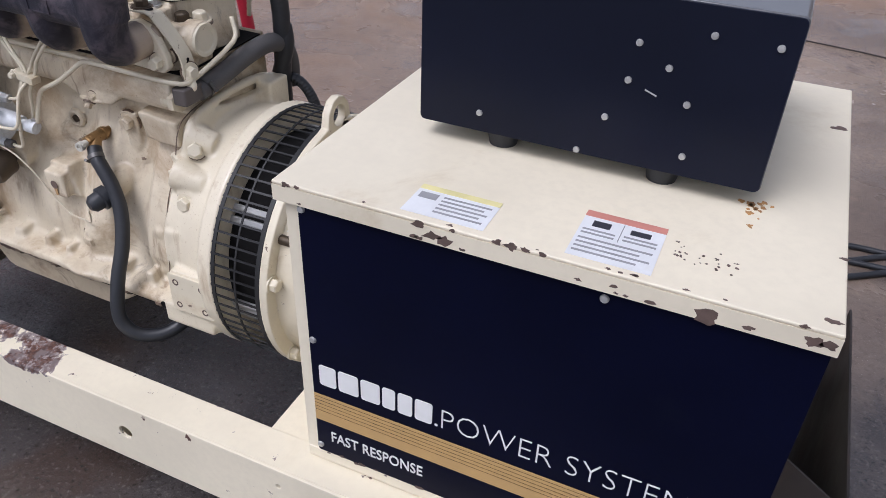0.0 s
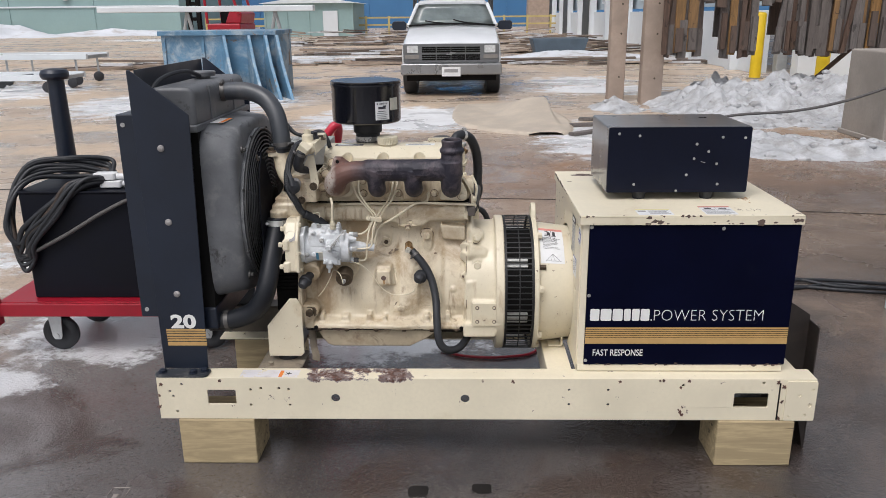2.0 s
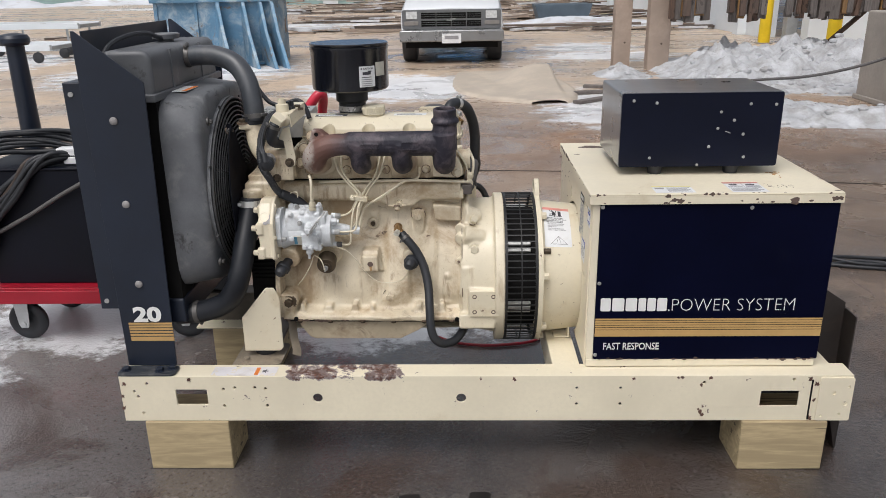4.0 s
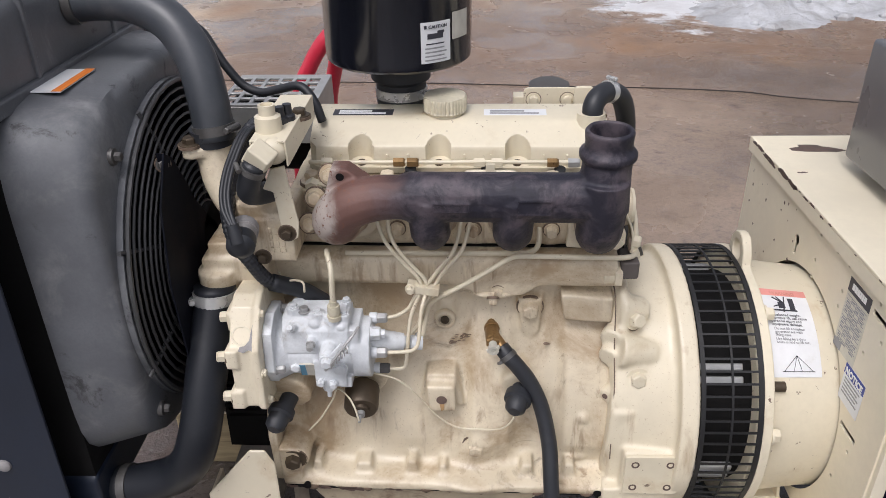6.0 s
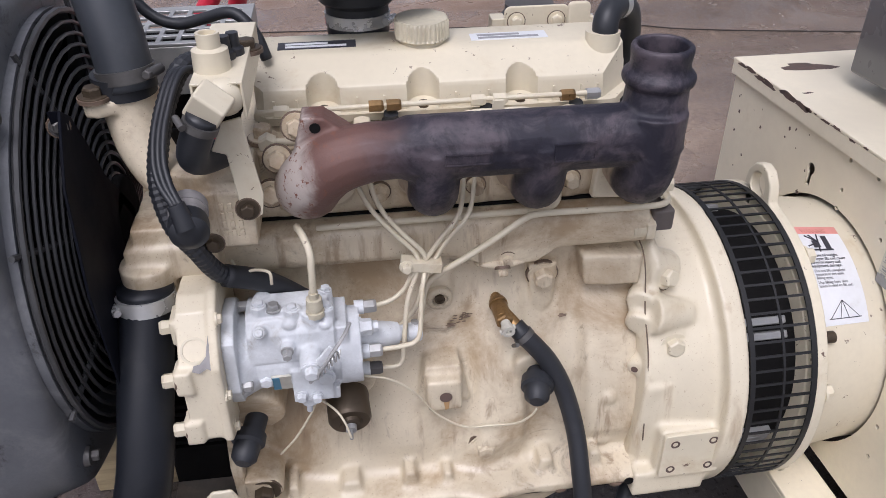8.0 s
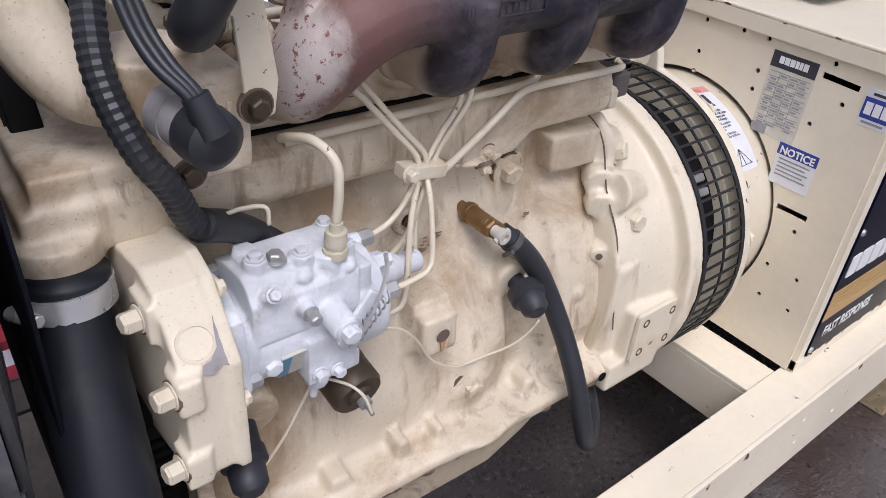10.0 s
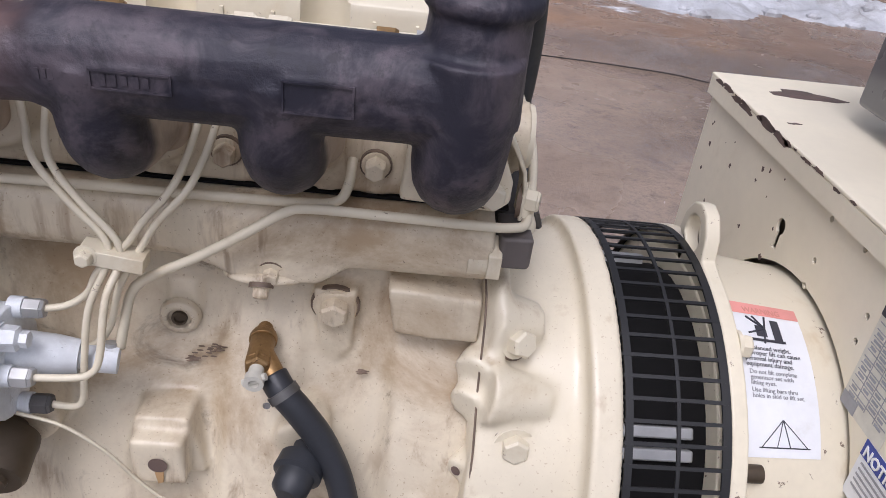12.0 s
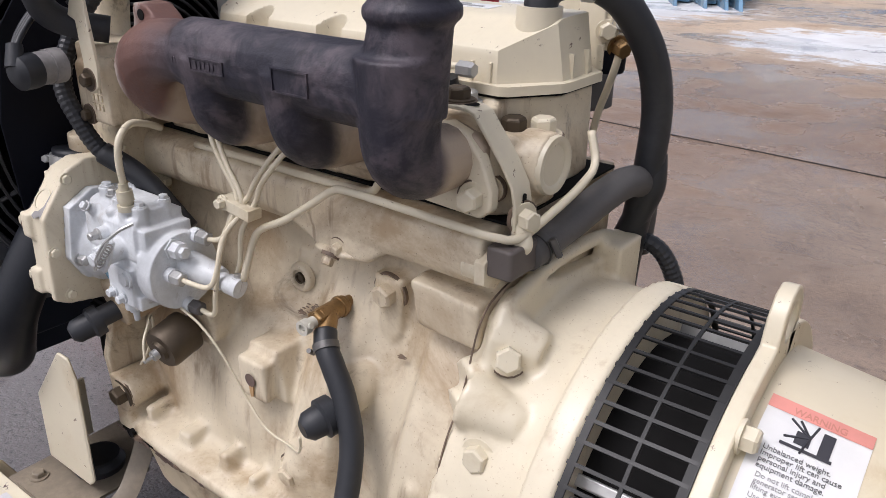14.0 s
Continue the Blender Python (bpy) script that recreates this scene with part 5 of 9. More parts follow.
for x, w, h in ((0.462, 0.010, 0.396), (0.53, 0.018, 0.392), (0.60, 0.012, 0.398), (0.645, 0.009, 0.39), (0.765, 0.014, 0.396), (0.825, 0.012, 0.40)):
    prism(bm, [(x - w, 0.362), (x + w, 0.362), (x + w * 0.5, h), (x - w * 0.5, h)], "y", 0.135, 0.18)
cyl(bm, (0.432, 0.20, 0.415), (0.432, 0.125, 0.408), 0.022, seg=20)
box(bm, (0.412, 0.122, 0.357), (0.440, 0.18, 0.43))
prism(bm, [(0.812, 0.604), (0.876, 0.602), (0.876, 0.642), (0.805, 0.648)], "y", 0.204, 0.25)
cyl(bm, (0.857, 0.22, 0.499), (0.857, 0.192, 0.497), 0.015, seg=20)
box(bm, (0.848, 0.172, 0.36), (0.868, 0.20, 0.50))
for z in (0.395, 0.43, 0.465):
    ball(bm, (0.842, 0.166, z), 0.012)
# lower lip of the lifter gallery
prism(bm, [(0.655, 0.664), (0.685, 0.650), (0.700, 0.643), (0.755, 0.645), (0.775, 0.66)], "y", 0.204, 0.24)
for x in (0.50, 0.80):
    prism(bm, [(x - 0.014, 0.672), (x + 0.014, 0.672), (x + 0.017, 0.702), (x - 0.017, 0.702)], "y", 0.2015, 0.22)
block = part("block", bm, M["cast_cream"], eng, "cream-painted cast block, stained and grimy", remesh=0.0032, iron=3)


M["grimy_washer"] = surface("grimy_washer", (0.17, 0.12, 0.085), 0.6, var=0.4, scale=60, bump=0.1)


def eng_bolt(p, d, r, h=0.01, mat_b="cast_cream", washer=1.5, parent=None, nm="bolt"):
    bm = B()
    bolt(bm, p, d, r, h, washer)
    head_ = part(nm, bm, M[mat_b], parent or block, bevel=0.0006)
    if washer:
        bm = B()
        v, w = Vector(p), Vector(d).normalized()
        cyl(bm, v - w * 0.003, v + w * 0.0007, r * (washer + 0.16), seg=18)
        part("washer", bm, M["grimy_washer"], head_)
    return head_


eng_bolt((0.766, 0.223, 0.614), (0, -1, -0.1), 0.0115, 0.013)
eng_bolt((0.721, 0.206, 0.652), (0, -1, -0.2), 0.006, 0.008, washer=1.6)
eng_bolt((0.692, 0.157, 0.413), (0, -1, -0.15), 0.0115, 0.013, washer=1.6)
eng_bolt((0.432, 0.126, 0.409), (0, -1, -0.1), 0.0115, 0.012, "brownmetal", washer=1.6)
eng_bolt((0.857, 0.191, 0.497), (0, -1, 0), 0.006, 0.003, washer=0)
for x in (0.455, 0.535, 0.62, 0.70, 0.78, 0.85):
    eng_bolt((x, 0.128, 0.357), (0, 0, -1), 0.007, 0.008, "brownmetal")
for x in (0.448, 0.865):
    bm = B()
    lathe(bm, (x, 0.1170, 0.3635), (0, -1, 0), [(0.0, 0), (0.0, 0.006), (0.001, 0.006), (0.001, 0.0045), (-0.004, 0.0045), (-0.004, 0)], 16)
    part("rail_hole", bm, M["dark"], block)
bm = B()
lathe(bm, (0.645, 0.1495, 0.505), (0, -1, 0), [(0.0, 0), (0.0, 0.0072), (0.0006, 0.0072), (0.0006, 0)], 18)
part("plug_hole", bm, M["rusted_dark"], block, "rusty threaded hole")
bm = B()
prism(bm, [(0.642, 0.500), (0.649, 0.500), (0.648, 0.487), (0.644, 0.485)], "y", 0.1490, 0.1498)
M["rust_stain"] = surface("rust_stain", (0.42, 0.26, 0.12), 0.7, var=0.3, scale=60, bump=0.1)
part("rust_stain", bm, M["rust_stain"], block)
M["scuff"] = surface("brown_scuff", (0.22, 0.155, 0.11), 0.7, var=0.4, scale=60, bump=0.2)
# chalky red patch and dark scuff of worn paint
for k, (x, z, r) in enumerate(((0.667, 0.565, 0.012), (0.676, 0.569, 0.007), (0.658, 0.560, 0.005), (0.70, 0.55, 0.003), (0.79, 0.56, 0.004))):
    bm = B()
    for j in range(9):
        a = j * 2.4
        q = r * (0.3 + 0.08 * j)
        px, pz = x + q * math.cos(a), z + q * 0.5 * math.sin(a)
        ball(bm, (px, 0.2283 - (0.60 - pz) * 0.47, pz), 0.0013, (2.2, 0.4, 0.6), 6)
    part("paint_scuff", bm, M["scuff"], block)

# flaked paint and oily grime along the foot of the block
rnd = random.Random(17)
for k in range(16):
    x = rnd.choice((rnd.uniform(0.42, 0.52), rnd.uniform(0.42, 0.62), rnd.uniform(0.60, 0.87)))
    chip(x, 0.3585 + rnd.uniform(-0.001, 0.003), rnd.uniform(0.004, 0.014) * (1.2 if x < 0.53 else 0.7), "y", 0.1178, block, k + 300, 0.28)

# oil pan
bm = B()
prism(bm, [(0.44, 0.362), (0.872, 0.362), (0.872, 0.354), (0.800, 0.349), (0.762, 0.322), (0.715, 0.297), (0.492, 0.296), (0.476, 0.302), (0.458, 0.328), (0.445, 0.350)], "y", 0.132, 0.42)
part("oil_pan", bm, M["pan"], eng, "grimy cream oil pan with shade in its colour", bevel=0.007, segs=3)
# gasket line in near-black, doubling as the shadow between pan and block
bm = B()
box(bm, (0.42, 0.122, 0.3535), (0.874, 0.135, 0.3572))
part("pan_joint_shade", bm, M["dark"], eng)

SEAT.clear()
# front mount: a folded plate on a rubber foot
bm = B()
prism(bm, [(0.296, 0.285), (0.39, 0.285), (0.40, 0.295), (0.40, 0.44), (0.388, 0.465), (0.367, 0.465), (0.297, 0.381)], "y", 0.112, 0.117)
mount = part("mount_bracket", bm, M["cream_clean"], eng, "cream steel engine mount bracket", bevel=0.0025)
bm = B()
box(bm, (0.2965, 0.117, 0.29), (0.3015, 0.17, 0.375))
part("bracket_web", bm, M["cream_clean"], mount)
bm = B()
lathe(bm, (0.345, 0.15, 0.266), (0, 0, 1), [(0, 0), (0, 0.03), (0.012, 0.032), (0.018, 0.026), (0.022, 0.026), (0.022, 0)], 22)
part("rubber_foot", bm, M["rubber"], mount)
bm = B()
prism(bm, rect(0.285, 0.40, 0.068, 0.19, 0.01), "z", 0.2655, 0.2695)
bolt(bm, (0.305, 0.09, 0.2695), (0, 0, 1), 0.008, 0.007, 1.5)
part("foot_plate", bm, M["strap"], mount)
SEAT.append(ENGINE_SEAT)
# strap hanging from the block
bm = B()
tube(bm, [(0.428, 0.15, 0.352), (0.430, 0.140, 0.325), (0.436, 0.122, 0.30), (0.446, 0.100, 0.283), (0.450, 0.080, 0.276)], 0.012, 8, 6, flat=0.12)
part("hanging_strap", bm, M["strap"], eng)

# head: the low deck steps down behind the last port, and the valve chest stands on it
bm = B()
prism(bm, rect(0.445, 0.842, 0.712, 0.788), "y", 0.228, 0.405)
prism(bm, [(0.80, 0.228), (0.858, 0.228), (0.873, 0.232), (0.884, 0.243), (0.888, 0.258), (0.888, 0.292), (0.873, 0.302), (0.873, 0.372), (0.842, 0.405), (0.80, 0.405)], "z", 0.712, 0.764)
prism(bm, [(0.46, 0.276), (0.836, 0.276), (0.870, 0.319), (0.873, 0.372), (0.842, 0.401), (0.46, 0.401)], "z", 0.76, 0.7935)
for x in (0.535, 0.637, 0.738, 0.84):
    box(bm, (x - 0.036, 0.2245, 0.722), (x + 0.036, 0.26, 0.775))
    cyl(bm, (x, 0.216, 0.757), (x, 0.25, 0.757), 0.031, seg=24)
for x in (0.49, 0.59, 0.69, 0.79):
    cyl(bm, (x, 0.25, 0.70), (x, 0.25, 0.795), 0.017, seg=16)
cyl(bm, (0.87, 0.27, 0.75), (0.897, 0.27, 0.75), 0.026, seg=24)
box(bm, (0.84, 0.222, 0.715), (0.872, 0.26, 0.745))
head = part("cylinder_head", bm, M["cast_cream"], eng, "cream-painted cylinder head", remesh=0.0035, iron=2)
bm = B()
box(bm, (0.43, 0.2272, 0.7092), (0.8865, 0.402, 0.7116))
part("head_gasket", bm, M["dark"], eng)
bm = B()
lathe(bm, (0.8975, 0.27, 0.75), (1, 0, 0), [(0.0004, 0), (0.0004, 0.0165), (0.0022, 0.0185), (0.0026, 0.0205), (0.0026, 0.0235), (-0.002, 0.0245)], 26)
part("core_plug", bm, M["cream_clean"], head)
for p, mat_n in (((0.853, 0.280, 0.765), "brownmetal"), ((0.871, 0.296, 0.764), "cream_clean")):
    eng_bolt(p, (0, 0, 1), 0.0105, 0.013, mat_n, parent=head)
for x in (0.475, 0.575, 0.685, 0.79):
    eng_bolt((x, 0.252, 0.794), (0, 0, 1), 0.010, 0.012, parent=head)
for x, z in ((0.492, 0.775), (0.492, 0.735), (0.588, 0.775), (0.588, 0.737), (0.688, 0.737), (0.79, 0.737), (0.872, 0.738)):
    eng_bolt((x, 0.2255, z), (0, -1, 0), 0.0078, 0.012, washer=1.3, parent=head, nm="manifold_bolt")
# injectors: dark bodies with small nuts
for x in (0.515, 0.605, 0.705, 0.80):
    bm = B()
    lathe(bm, (x, 0.268, 0.785), (0, -0.25, 1), [(0, 0), (0, 0.010), (0.014, 0.010), (0.014, 0.0075), (0.024, 0.0075), (0.024, 0)], 14)
    inj = part("injector", bm, M["rubber"], head, "black injector body")
    bm = B()
    bolt(bm, (x + 0.02, 0.262, 0.79), (0, 0, 1), 0.008, 0.009, 1.5)
    part("nut", bm, M["steel"], inj)

# valve cover: upright wall, sloped front, its corners cut off
bm = B()
VX0, VX1 = 0.468, 0.872
front = [(0.2800 + 0.0030 * k / 5, 0.8025 + 0.0270 * k / 5) for k in range(6)] + [(0.2836 + 0.0390 * k / 15, 0.8304 + 0.0208 * k / 15) for k in range(16)]
shell = front + [(0.327, 0.8524), (0.338, 0.8530), (0.378, 0.8530), (0.388, 0.850), (0.393, 0.844), (0.396, 0.8245), (0.397, 0.8025)]
n_c = 200
c8 = []
for i in range(n_c + 1):
    x = VX0 + (VX1 - VX0) * i / n_c
    row = []
    for y, z in shell:
        for xc in (0.537, 0.641, 0.745):
            dx = abs(x - xc) / 0.0165
            if dx < 1 and z > 0.8035 and y < 0.33:
                y = max(y, 0.2795 + 0.0225 * math.sqrt(1 - dx * dx))
        row.append(bm.verts.new((x, y, z)))
    c8.append(row)
for a, b in zip(c8, c8[1:]):
    for k in range(len(a)):
        bm.faces.new((a[k], a[(k + 1) % len(a)], b[(k + 1) % len(a)], b[k]))
bm.faces.new(c8[0][::-1])
bm.faces.new(c8[-1])
for co, no in (((0.8345, 0.280, 0.8025), (1.1, -1, 0.16)), ((VX1, 0.30, 0.8025), (1, 0, 0.16)), ((0.870, 0.372, 0.8025), (1, 1.1, 0.16)), ((VX0 + 0.008, 0.280, 0.8025), (-0.9, -1, 0.16))):
    loose = [g for g in bm.verts[:] + bm.edges[:] + bm.faces[:]]
    got = bmesh.ops.bisect_plane(bm, geom=loose, plane_co=co, plane_no=no, clear_outer=True)
    bmesh.ops.edgenet_fill(bm, edges=[g for g in got["geom_cut"] if isinstance(g, bmesh.types.BMEdge)])
prism(bm, [(VX0 - 0.004, 0.290), (VX0 + 0.012, 0.274), (0.840, 0.274), (0.848, 0.277), (0.874, 0.311), (0.878, 0.319), (0.880, 0.374), (0.872, 0.380), (0.846, 0.403), (VX0 - 0.004, 0.403)], "z", 0.7955, 0.8035)
for x in (0.487, 0.51, 0.572, 0.6, 0.675, 0.71, 0.78, 0.81, 0.828):
    box(bm, (x - 0.0012, 0.2788, 0.803), (x + 0.0012, 0.29, 0.820))
for y in (0.335, 0.36, 0.385):
    box(bm, (VX1 - 0.004, y - 0.0012, 0.803), (VX1 + 0.0014, y + 0.0012, 0.824))
cover = part("valve_cover", bm, M["cream_clean"], eng, "clean cream valve cover with two maker's plates", smooth=32)
bm = B()
prism(bm, [(VX0, 0.280), (0.841, 0.2755), (0.874, 0.317), (0.876, 0.373), (0.844, 0.402), (VX0, 0.402)], "z", 0.7930, 0.7958)
part("cover_gasket", bm, M["dark"], eng)
for x in (0.537, 0.641, 0.745):
    bm = B()
    lathe(bm, (x, 0.2845, 0.8033), (0, 0, 1), [(0, 0), (0, 0.0055), (0.006, 0.005), (0.006, 0)], 10)
    part("cover_bolt", bm, M["brownmetal"], cover)
for x0, x1, nm in ((0.492, 0.575, "maker_plate"), (0.70, 0.785, "maker_plate")):
    bm = B()
    box(bm, (x0, 0.337, 0.8526), (x1, 0.358, 0.8536))
    pl = part(nm, bm, M["paper"] if x0 > 0.6 else M["ink"], cover, "thin printed plate")
    for k in range(2):
        bm = B()
        box(bm, (x0 + 0.008, 0.3405 + k * 0.008, 0.8536), (x1 - 0.01 - 0.02 * k, 0.3455 + k * 0.008, 0.8540))
        part("print", bm, M["ink_grey"] if x0 > 0.6 else M["paper"], pl)
bm = B()
lathe(bm, (0.647, 0.35, 0.846), (0, 0, 1), [(0, 0), (0, 0.028), (0.007, 0.026), (0.012, 0.026), (0.012, 0)], 24)
part("filler_neck", bm, M["cream_clean"], cover)
bm = B()
n = 144
prof = [(0.856, 0.0), (0.856, 0.028), (0.858, 0.0305), (0.860, 0.0305), (0.875, 0.0305), (0.878, 0.0285), (0.879, 0.0)]
vs = []
for z, r in prof:
    row = []
    for k in range(n):
        a = 2 * math.pi * k / n
        rr = r * (1 - 0.045 * (math.cos(4 * a) ** 2)) - (0.0016 if (k % 4 > 1 and 0.859 < z < 0.877) else 0)
        row.append((0.647 + rr * math.cos(a), 0.35 + rr * math.sin(a), z))
    vs.append([bm.verts.new(p) for p in row] if r else [bm.verts.new((0.647, 0.35, z))])
for a, b in zip(vs, vs[1:]):
    for k in range(n):
        j = (k + 1) % n
        f = (a[0], b[j], b[k]) if len(a) == 1 else (a[k], a[j], b[0]) if len(b) == 1 else (a[k], a[j], b[j], b[k])
        bm.faces.new(f)
part("oil_filler_cap", bm, M["cap_cream"], cover, "ribbed cream oil filler cap", smooth=25)
# bracket with the fuel filter behind the cover
bm = B()
prism(bm, rect(0.757, 0.838, 0.79, 0.853, 0.008), "y", 0.445, 0.449)
box(bm, (0.742, 0.447, 0.80), (0.76, 0.47, 0.838))
brk = part("filter_bracket", bm, M["cream_clean"], eng, bevel=0.0015)
for x in (0.772, 0.822):
    eng_bolt((x, 0.445, 0.835), (0, -1, 0), 0.007, 0.006, "cream_clean", parent=brk)
bm = B()
lathe(bm, (0.797, 0.487, 0.74), (0, 0, 1), [(0, 0), (0, 0.036), (0.088, 0.036), (0.094, 0.031), (0.104, 0.031), (0.108, 0.024), (0.110, 0)], 28)
part("fuel_filter", bm, M["rubber_grey"], brk, "black fuel filter canister")
# filter head with its unions behind the cover
SEAT.clear()
bm = B()
prism(bm, rect(0.828, 0.856, 0.805, 0.880, 0.006), "y", 0.436, 0.444)
box(bm, (0.845, 0.440, 0.828), (0.862, 0.475, 0.862))
fhead = part("filter_head", bm, M["cream_clean"], brk, "cream filter head", bevel=0.002)
for p, d_, r, h, m_n in (((0.857, 0.440, 0.846), (0.6, -0.8, 0), 0.0085, 0.008, "cream_clean"), ((0.862, 0.450, 0.852), (1, -0.2, 0), 0.0075, 0.012, "steel"), ((0.866, 0.448, 0.832), (0.8, -0.5, -0.2), 0.0085, 0.012, "brass")):
    bm = B()
    bolt(bm, p, d_, r, h, 1.3)
    part("union", bm, M[m_n], fhead, bevel=0.0006)
bm = B()
lathe(bm, (0.857, 0.455, 0.806), (0, 0, 1), [(0, 0), (0, 0.013), (0.003, 0.0145), (0.022, 0.0150), (0.022, 0)], 20)
part("bowl", bm, M["navy_sheet"], fhead, "dark filter bowl")
bm = B()
tube(bm, [(0.871, 0.443, 0.830), (0.868, 0.444, 0.815), (0.860, 0.448, 0.79), (0.852, 0.452, 0.768), (0.846, 0.455, 0.74)], 0.0040, 8)
part("filter_line", bm, M["cream_clean"], fhead, smooth=180)
# breather elbow and hose
SEAT.clear()
bm = B()
lathe(bm, (0.839, 0.343, 0.815), (0, 0, 1), [(0, 0), (0, 0.023), (0.046, 0.0195), (0.058, 0.0195), (0.058, 0)], 24)
part("breather_neck", bm, M["cream_clean"], cover)
bm = B()
tube(bm, [(0.841, 0.340, 0.866), (0.841, 0.343, 0.880), (0.846, 0.350, 0.889), (0.855, 0.361, 0.893), (0.868, 0.376, 0.892)], 0.0145, 16)
part("breather_elbow", bm, M["rubber"], eng)
bm = B()
tube(bm, [(0.860, 0.368, 0.893), (0.874, 0.383, 0.889), (0.891, 0.402, 0.872), (0.906, 0.430, 0.832), (0.912, 0.448, 0.784), (0.911, 0.452, 0.73), (0.905, 0.456, 0.68), (0.897, 0.462, 0.62), (0.892, 0.47, 0.55)], 0.0145, 16, 8)
bh = part("breather_hose", bm, M["rubber"], eng, "black rubber breather hose", smooth=180)
clamp_ring((0.867, 0.3755, 0.892), (0.7, 0.6, -0.1), 0.0150, bh, 0.010, (0, 0, 1))
SEAT.append(ENGINE_SEAT)

# exhaust manifold: one casting
SEAT.append(ENGINE_SEAT @ Matrix.Translation((0, -0.014, 0.008)))
bm = B()


def mtube(pts, r, n=6):
    tube(bm, pts, r, 16, n)


for z in (0.8105, 0.8185):
    mtube([(0.590, 0.169, z), (0.64, 0.169, z), (0.72, 0.169, z), (0.80, 0.169, z), (0.845, 0.169, z)], lambda t: 0.0268 * min(1.0, 0.72 + 2.2 * t))
mtube([(0.62, 0.169, 0.814), (0.578, 0.169, 0.813), (0.546, 0.169, 0.804), (0.526, 0.178, 0.784), (0.519, 0.198, 0.765), (0.519, 0.234, 0.755)], lambda t: 0.0262 + 0.0075 * t)
for x in (0.637, 0.738):
    mtube([(x, 0.168, 0.816), (x, 0.168, 0.795), (x, 0.172, 0.770), (x, 0.190, 0.757), (x, 0.234, 0.755)], lambda t: 0.0285 - 0.004 * math.sin(t * 3))
mtube([(0.842, 0.168, 0.84), (0.842, 0.168, 0.80), (0.841, 0.172, 0.770), (0.841, 0.190, 0.757), (0.841, 0.234, 0.755)], lambda t: 0.0305 - 0.005 * t)
mtube([(0.842, 0.170, 0.80), (0.843, 0.174, 0.83), (0.845, 0.178, 0.862), (0.845, 0.179, 0.874)], lambda t: 0.032 - 0.005 * t)
lathe(bm, (0.845, 0.179, 0.858), (0, 0, 1), [(0, 0), (0, 0.027), (0.006, 0.0335), (0.013, 0.0335), (0.018, 0.028), (0.024, 0.027), (0.036, 0.0285), (0.040, 0.0275), (0.040, 0.0225), (0.0, 0.0215), (-0.02, 0.0)], 28)
for x in (0.522, 0.637, 0.738, 0.841):
    prism(bm, rect(x - 0.031, x + 0.031, 0.730, 0.776, 0.018), "y", 0.226, 0.2365)
prism(bm, [(0.508, 0.80), (0.555, 0.80), (0.566, 0.828), (0.541, 0.848), (0.522, 0.849)], "y", 0.172, 0.20)
prism(bm, rect(0.643, 0.688, 0.807, 0.821, 0.005), "y", 0.1412, 0.155)
prism(bm, rect(0.742, 0.782, 0.804, 0.825, 0.002), "y", 0.1415, 0.155)
man = part("exhaust_manifold", bm, M["manifold"], eng, "heat-tinted cast-iron exhaust manifold with an open outlet", remesh=0.0022, iron=2)
bm = B()
for k, x in enumerate((0.617, 0.6205, 0.624, 0.628, 0.6315, 0.635)):
    box(bm, (x, 0.1421, 0.8105 + 0.0008 * (k % 2)), (x + 0.0021, 0.1445, 0.8165))
for k, x in enumerate((0.650, 0.6555, 0.661, 0.667, 0.672)):
    box(bm, (x, 0.1404, 0.8108 + 0.0006 * (k % 3)), (x + 0.0032, 0.1425, 0.8172))
for lo, hi in (((0.645, 0.8085), (0.686, 0.8097)), ((0.645, 0.8185), (0.686, 0.8197)), ((0.6445, 0.8085), (0.6457, 0.8197)), ((0.6855, 0.8085), (0.6867, 0.8197)),
               ((0.744, 0.8055), (0.780, 0.8067)), ((0.744, 0.8225), (0.780, 0.8237)), ((0.743, 0.8055), (0.7442, 0.8237)), ((0.7798, 0.8055), (0.781, 0.8237))):
    box(bm, (lo[0], 0.1402, lo[1]), (hi[0], 0.1425, hi[1]))
part("cast_mark", bm, M["manifold"], man, kind="stuff")
bm = B()
lathe(bm, (0.533, 0.1718, 0.839), (0, -1, 0), [(0, 0), (0, 0.005), (0.0006, 0.005), (0.0006, 0)], 12)
part("lug_hole", bm, M["dark"], man)

SEAT.pop()
# thermostat housing and water neck: the front end sits a little lower and further out
FRONT_END = ENGINE_SEAT @ Matrix.Translation((-0.008, -0.018, 0))
SEAT.append(FRONT_END)
bm = B()
box(bm, (0.420, 0.166, 0.733), (0.478, 0.25, 0.792))
cyl(bm, (0.43, 0.20, 0.77), (0.43, 0.20, 0.81), 0.03, seg=20)
box(bm, (0.44, 0.17, 0.78), (0.478, 0.24, 0.80))
tube(bm, [(0.372, 0.240, 0.872), (0.373, 0.238, 0.845), (0.380, 0.23, 0.812), (0.398, 0.22, 0.785), (0.43, 0.215, 0.775)], 0.0245, 16)
prism(bm, [(0.338, 0.222), (0.352, 0.207), (0.366, 0.212), (0.394, 0.228), (0.40, 0.25), (0.38, 0.268), (0.355, 0.26)], "z", 0.853, 0.866)
cyl(bm, (0.350, 0.219, 0.853), (0.350, 0.219, 0.871), 0.0115, seg=18)
thermo = part("thermostat_housing", bm, M["cast_cream"], eng, "cream cast thermostat housing with raised marks", remesh=0.0026, iron=2)
eng_bolt((0.350, 0.219, 0.870), (0, 0, 1), 0.009, 0.008, "brownmetal", parent=thermo)
eng_bolt((0.437, 0.1655, 0.740), (0, -1, 0), 0.0065, 0.006, "brownmetal", parent=thermo)
bm = B()
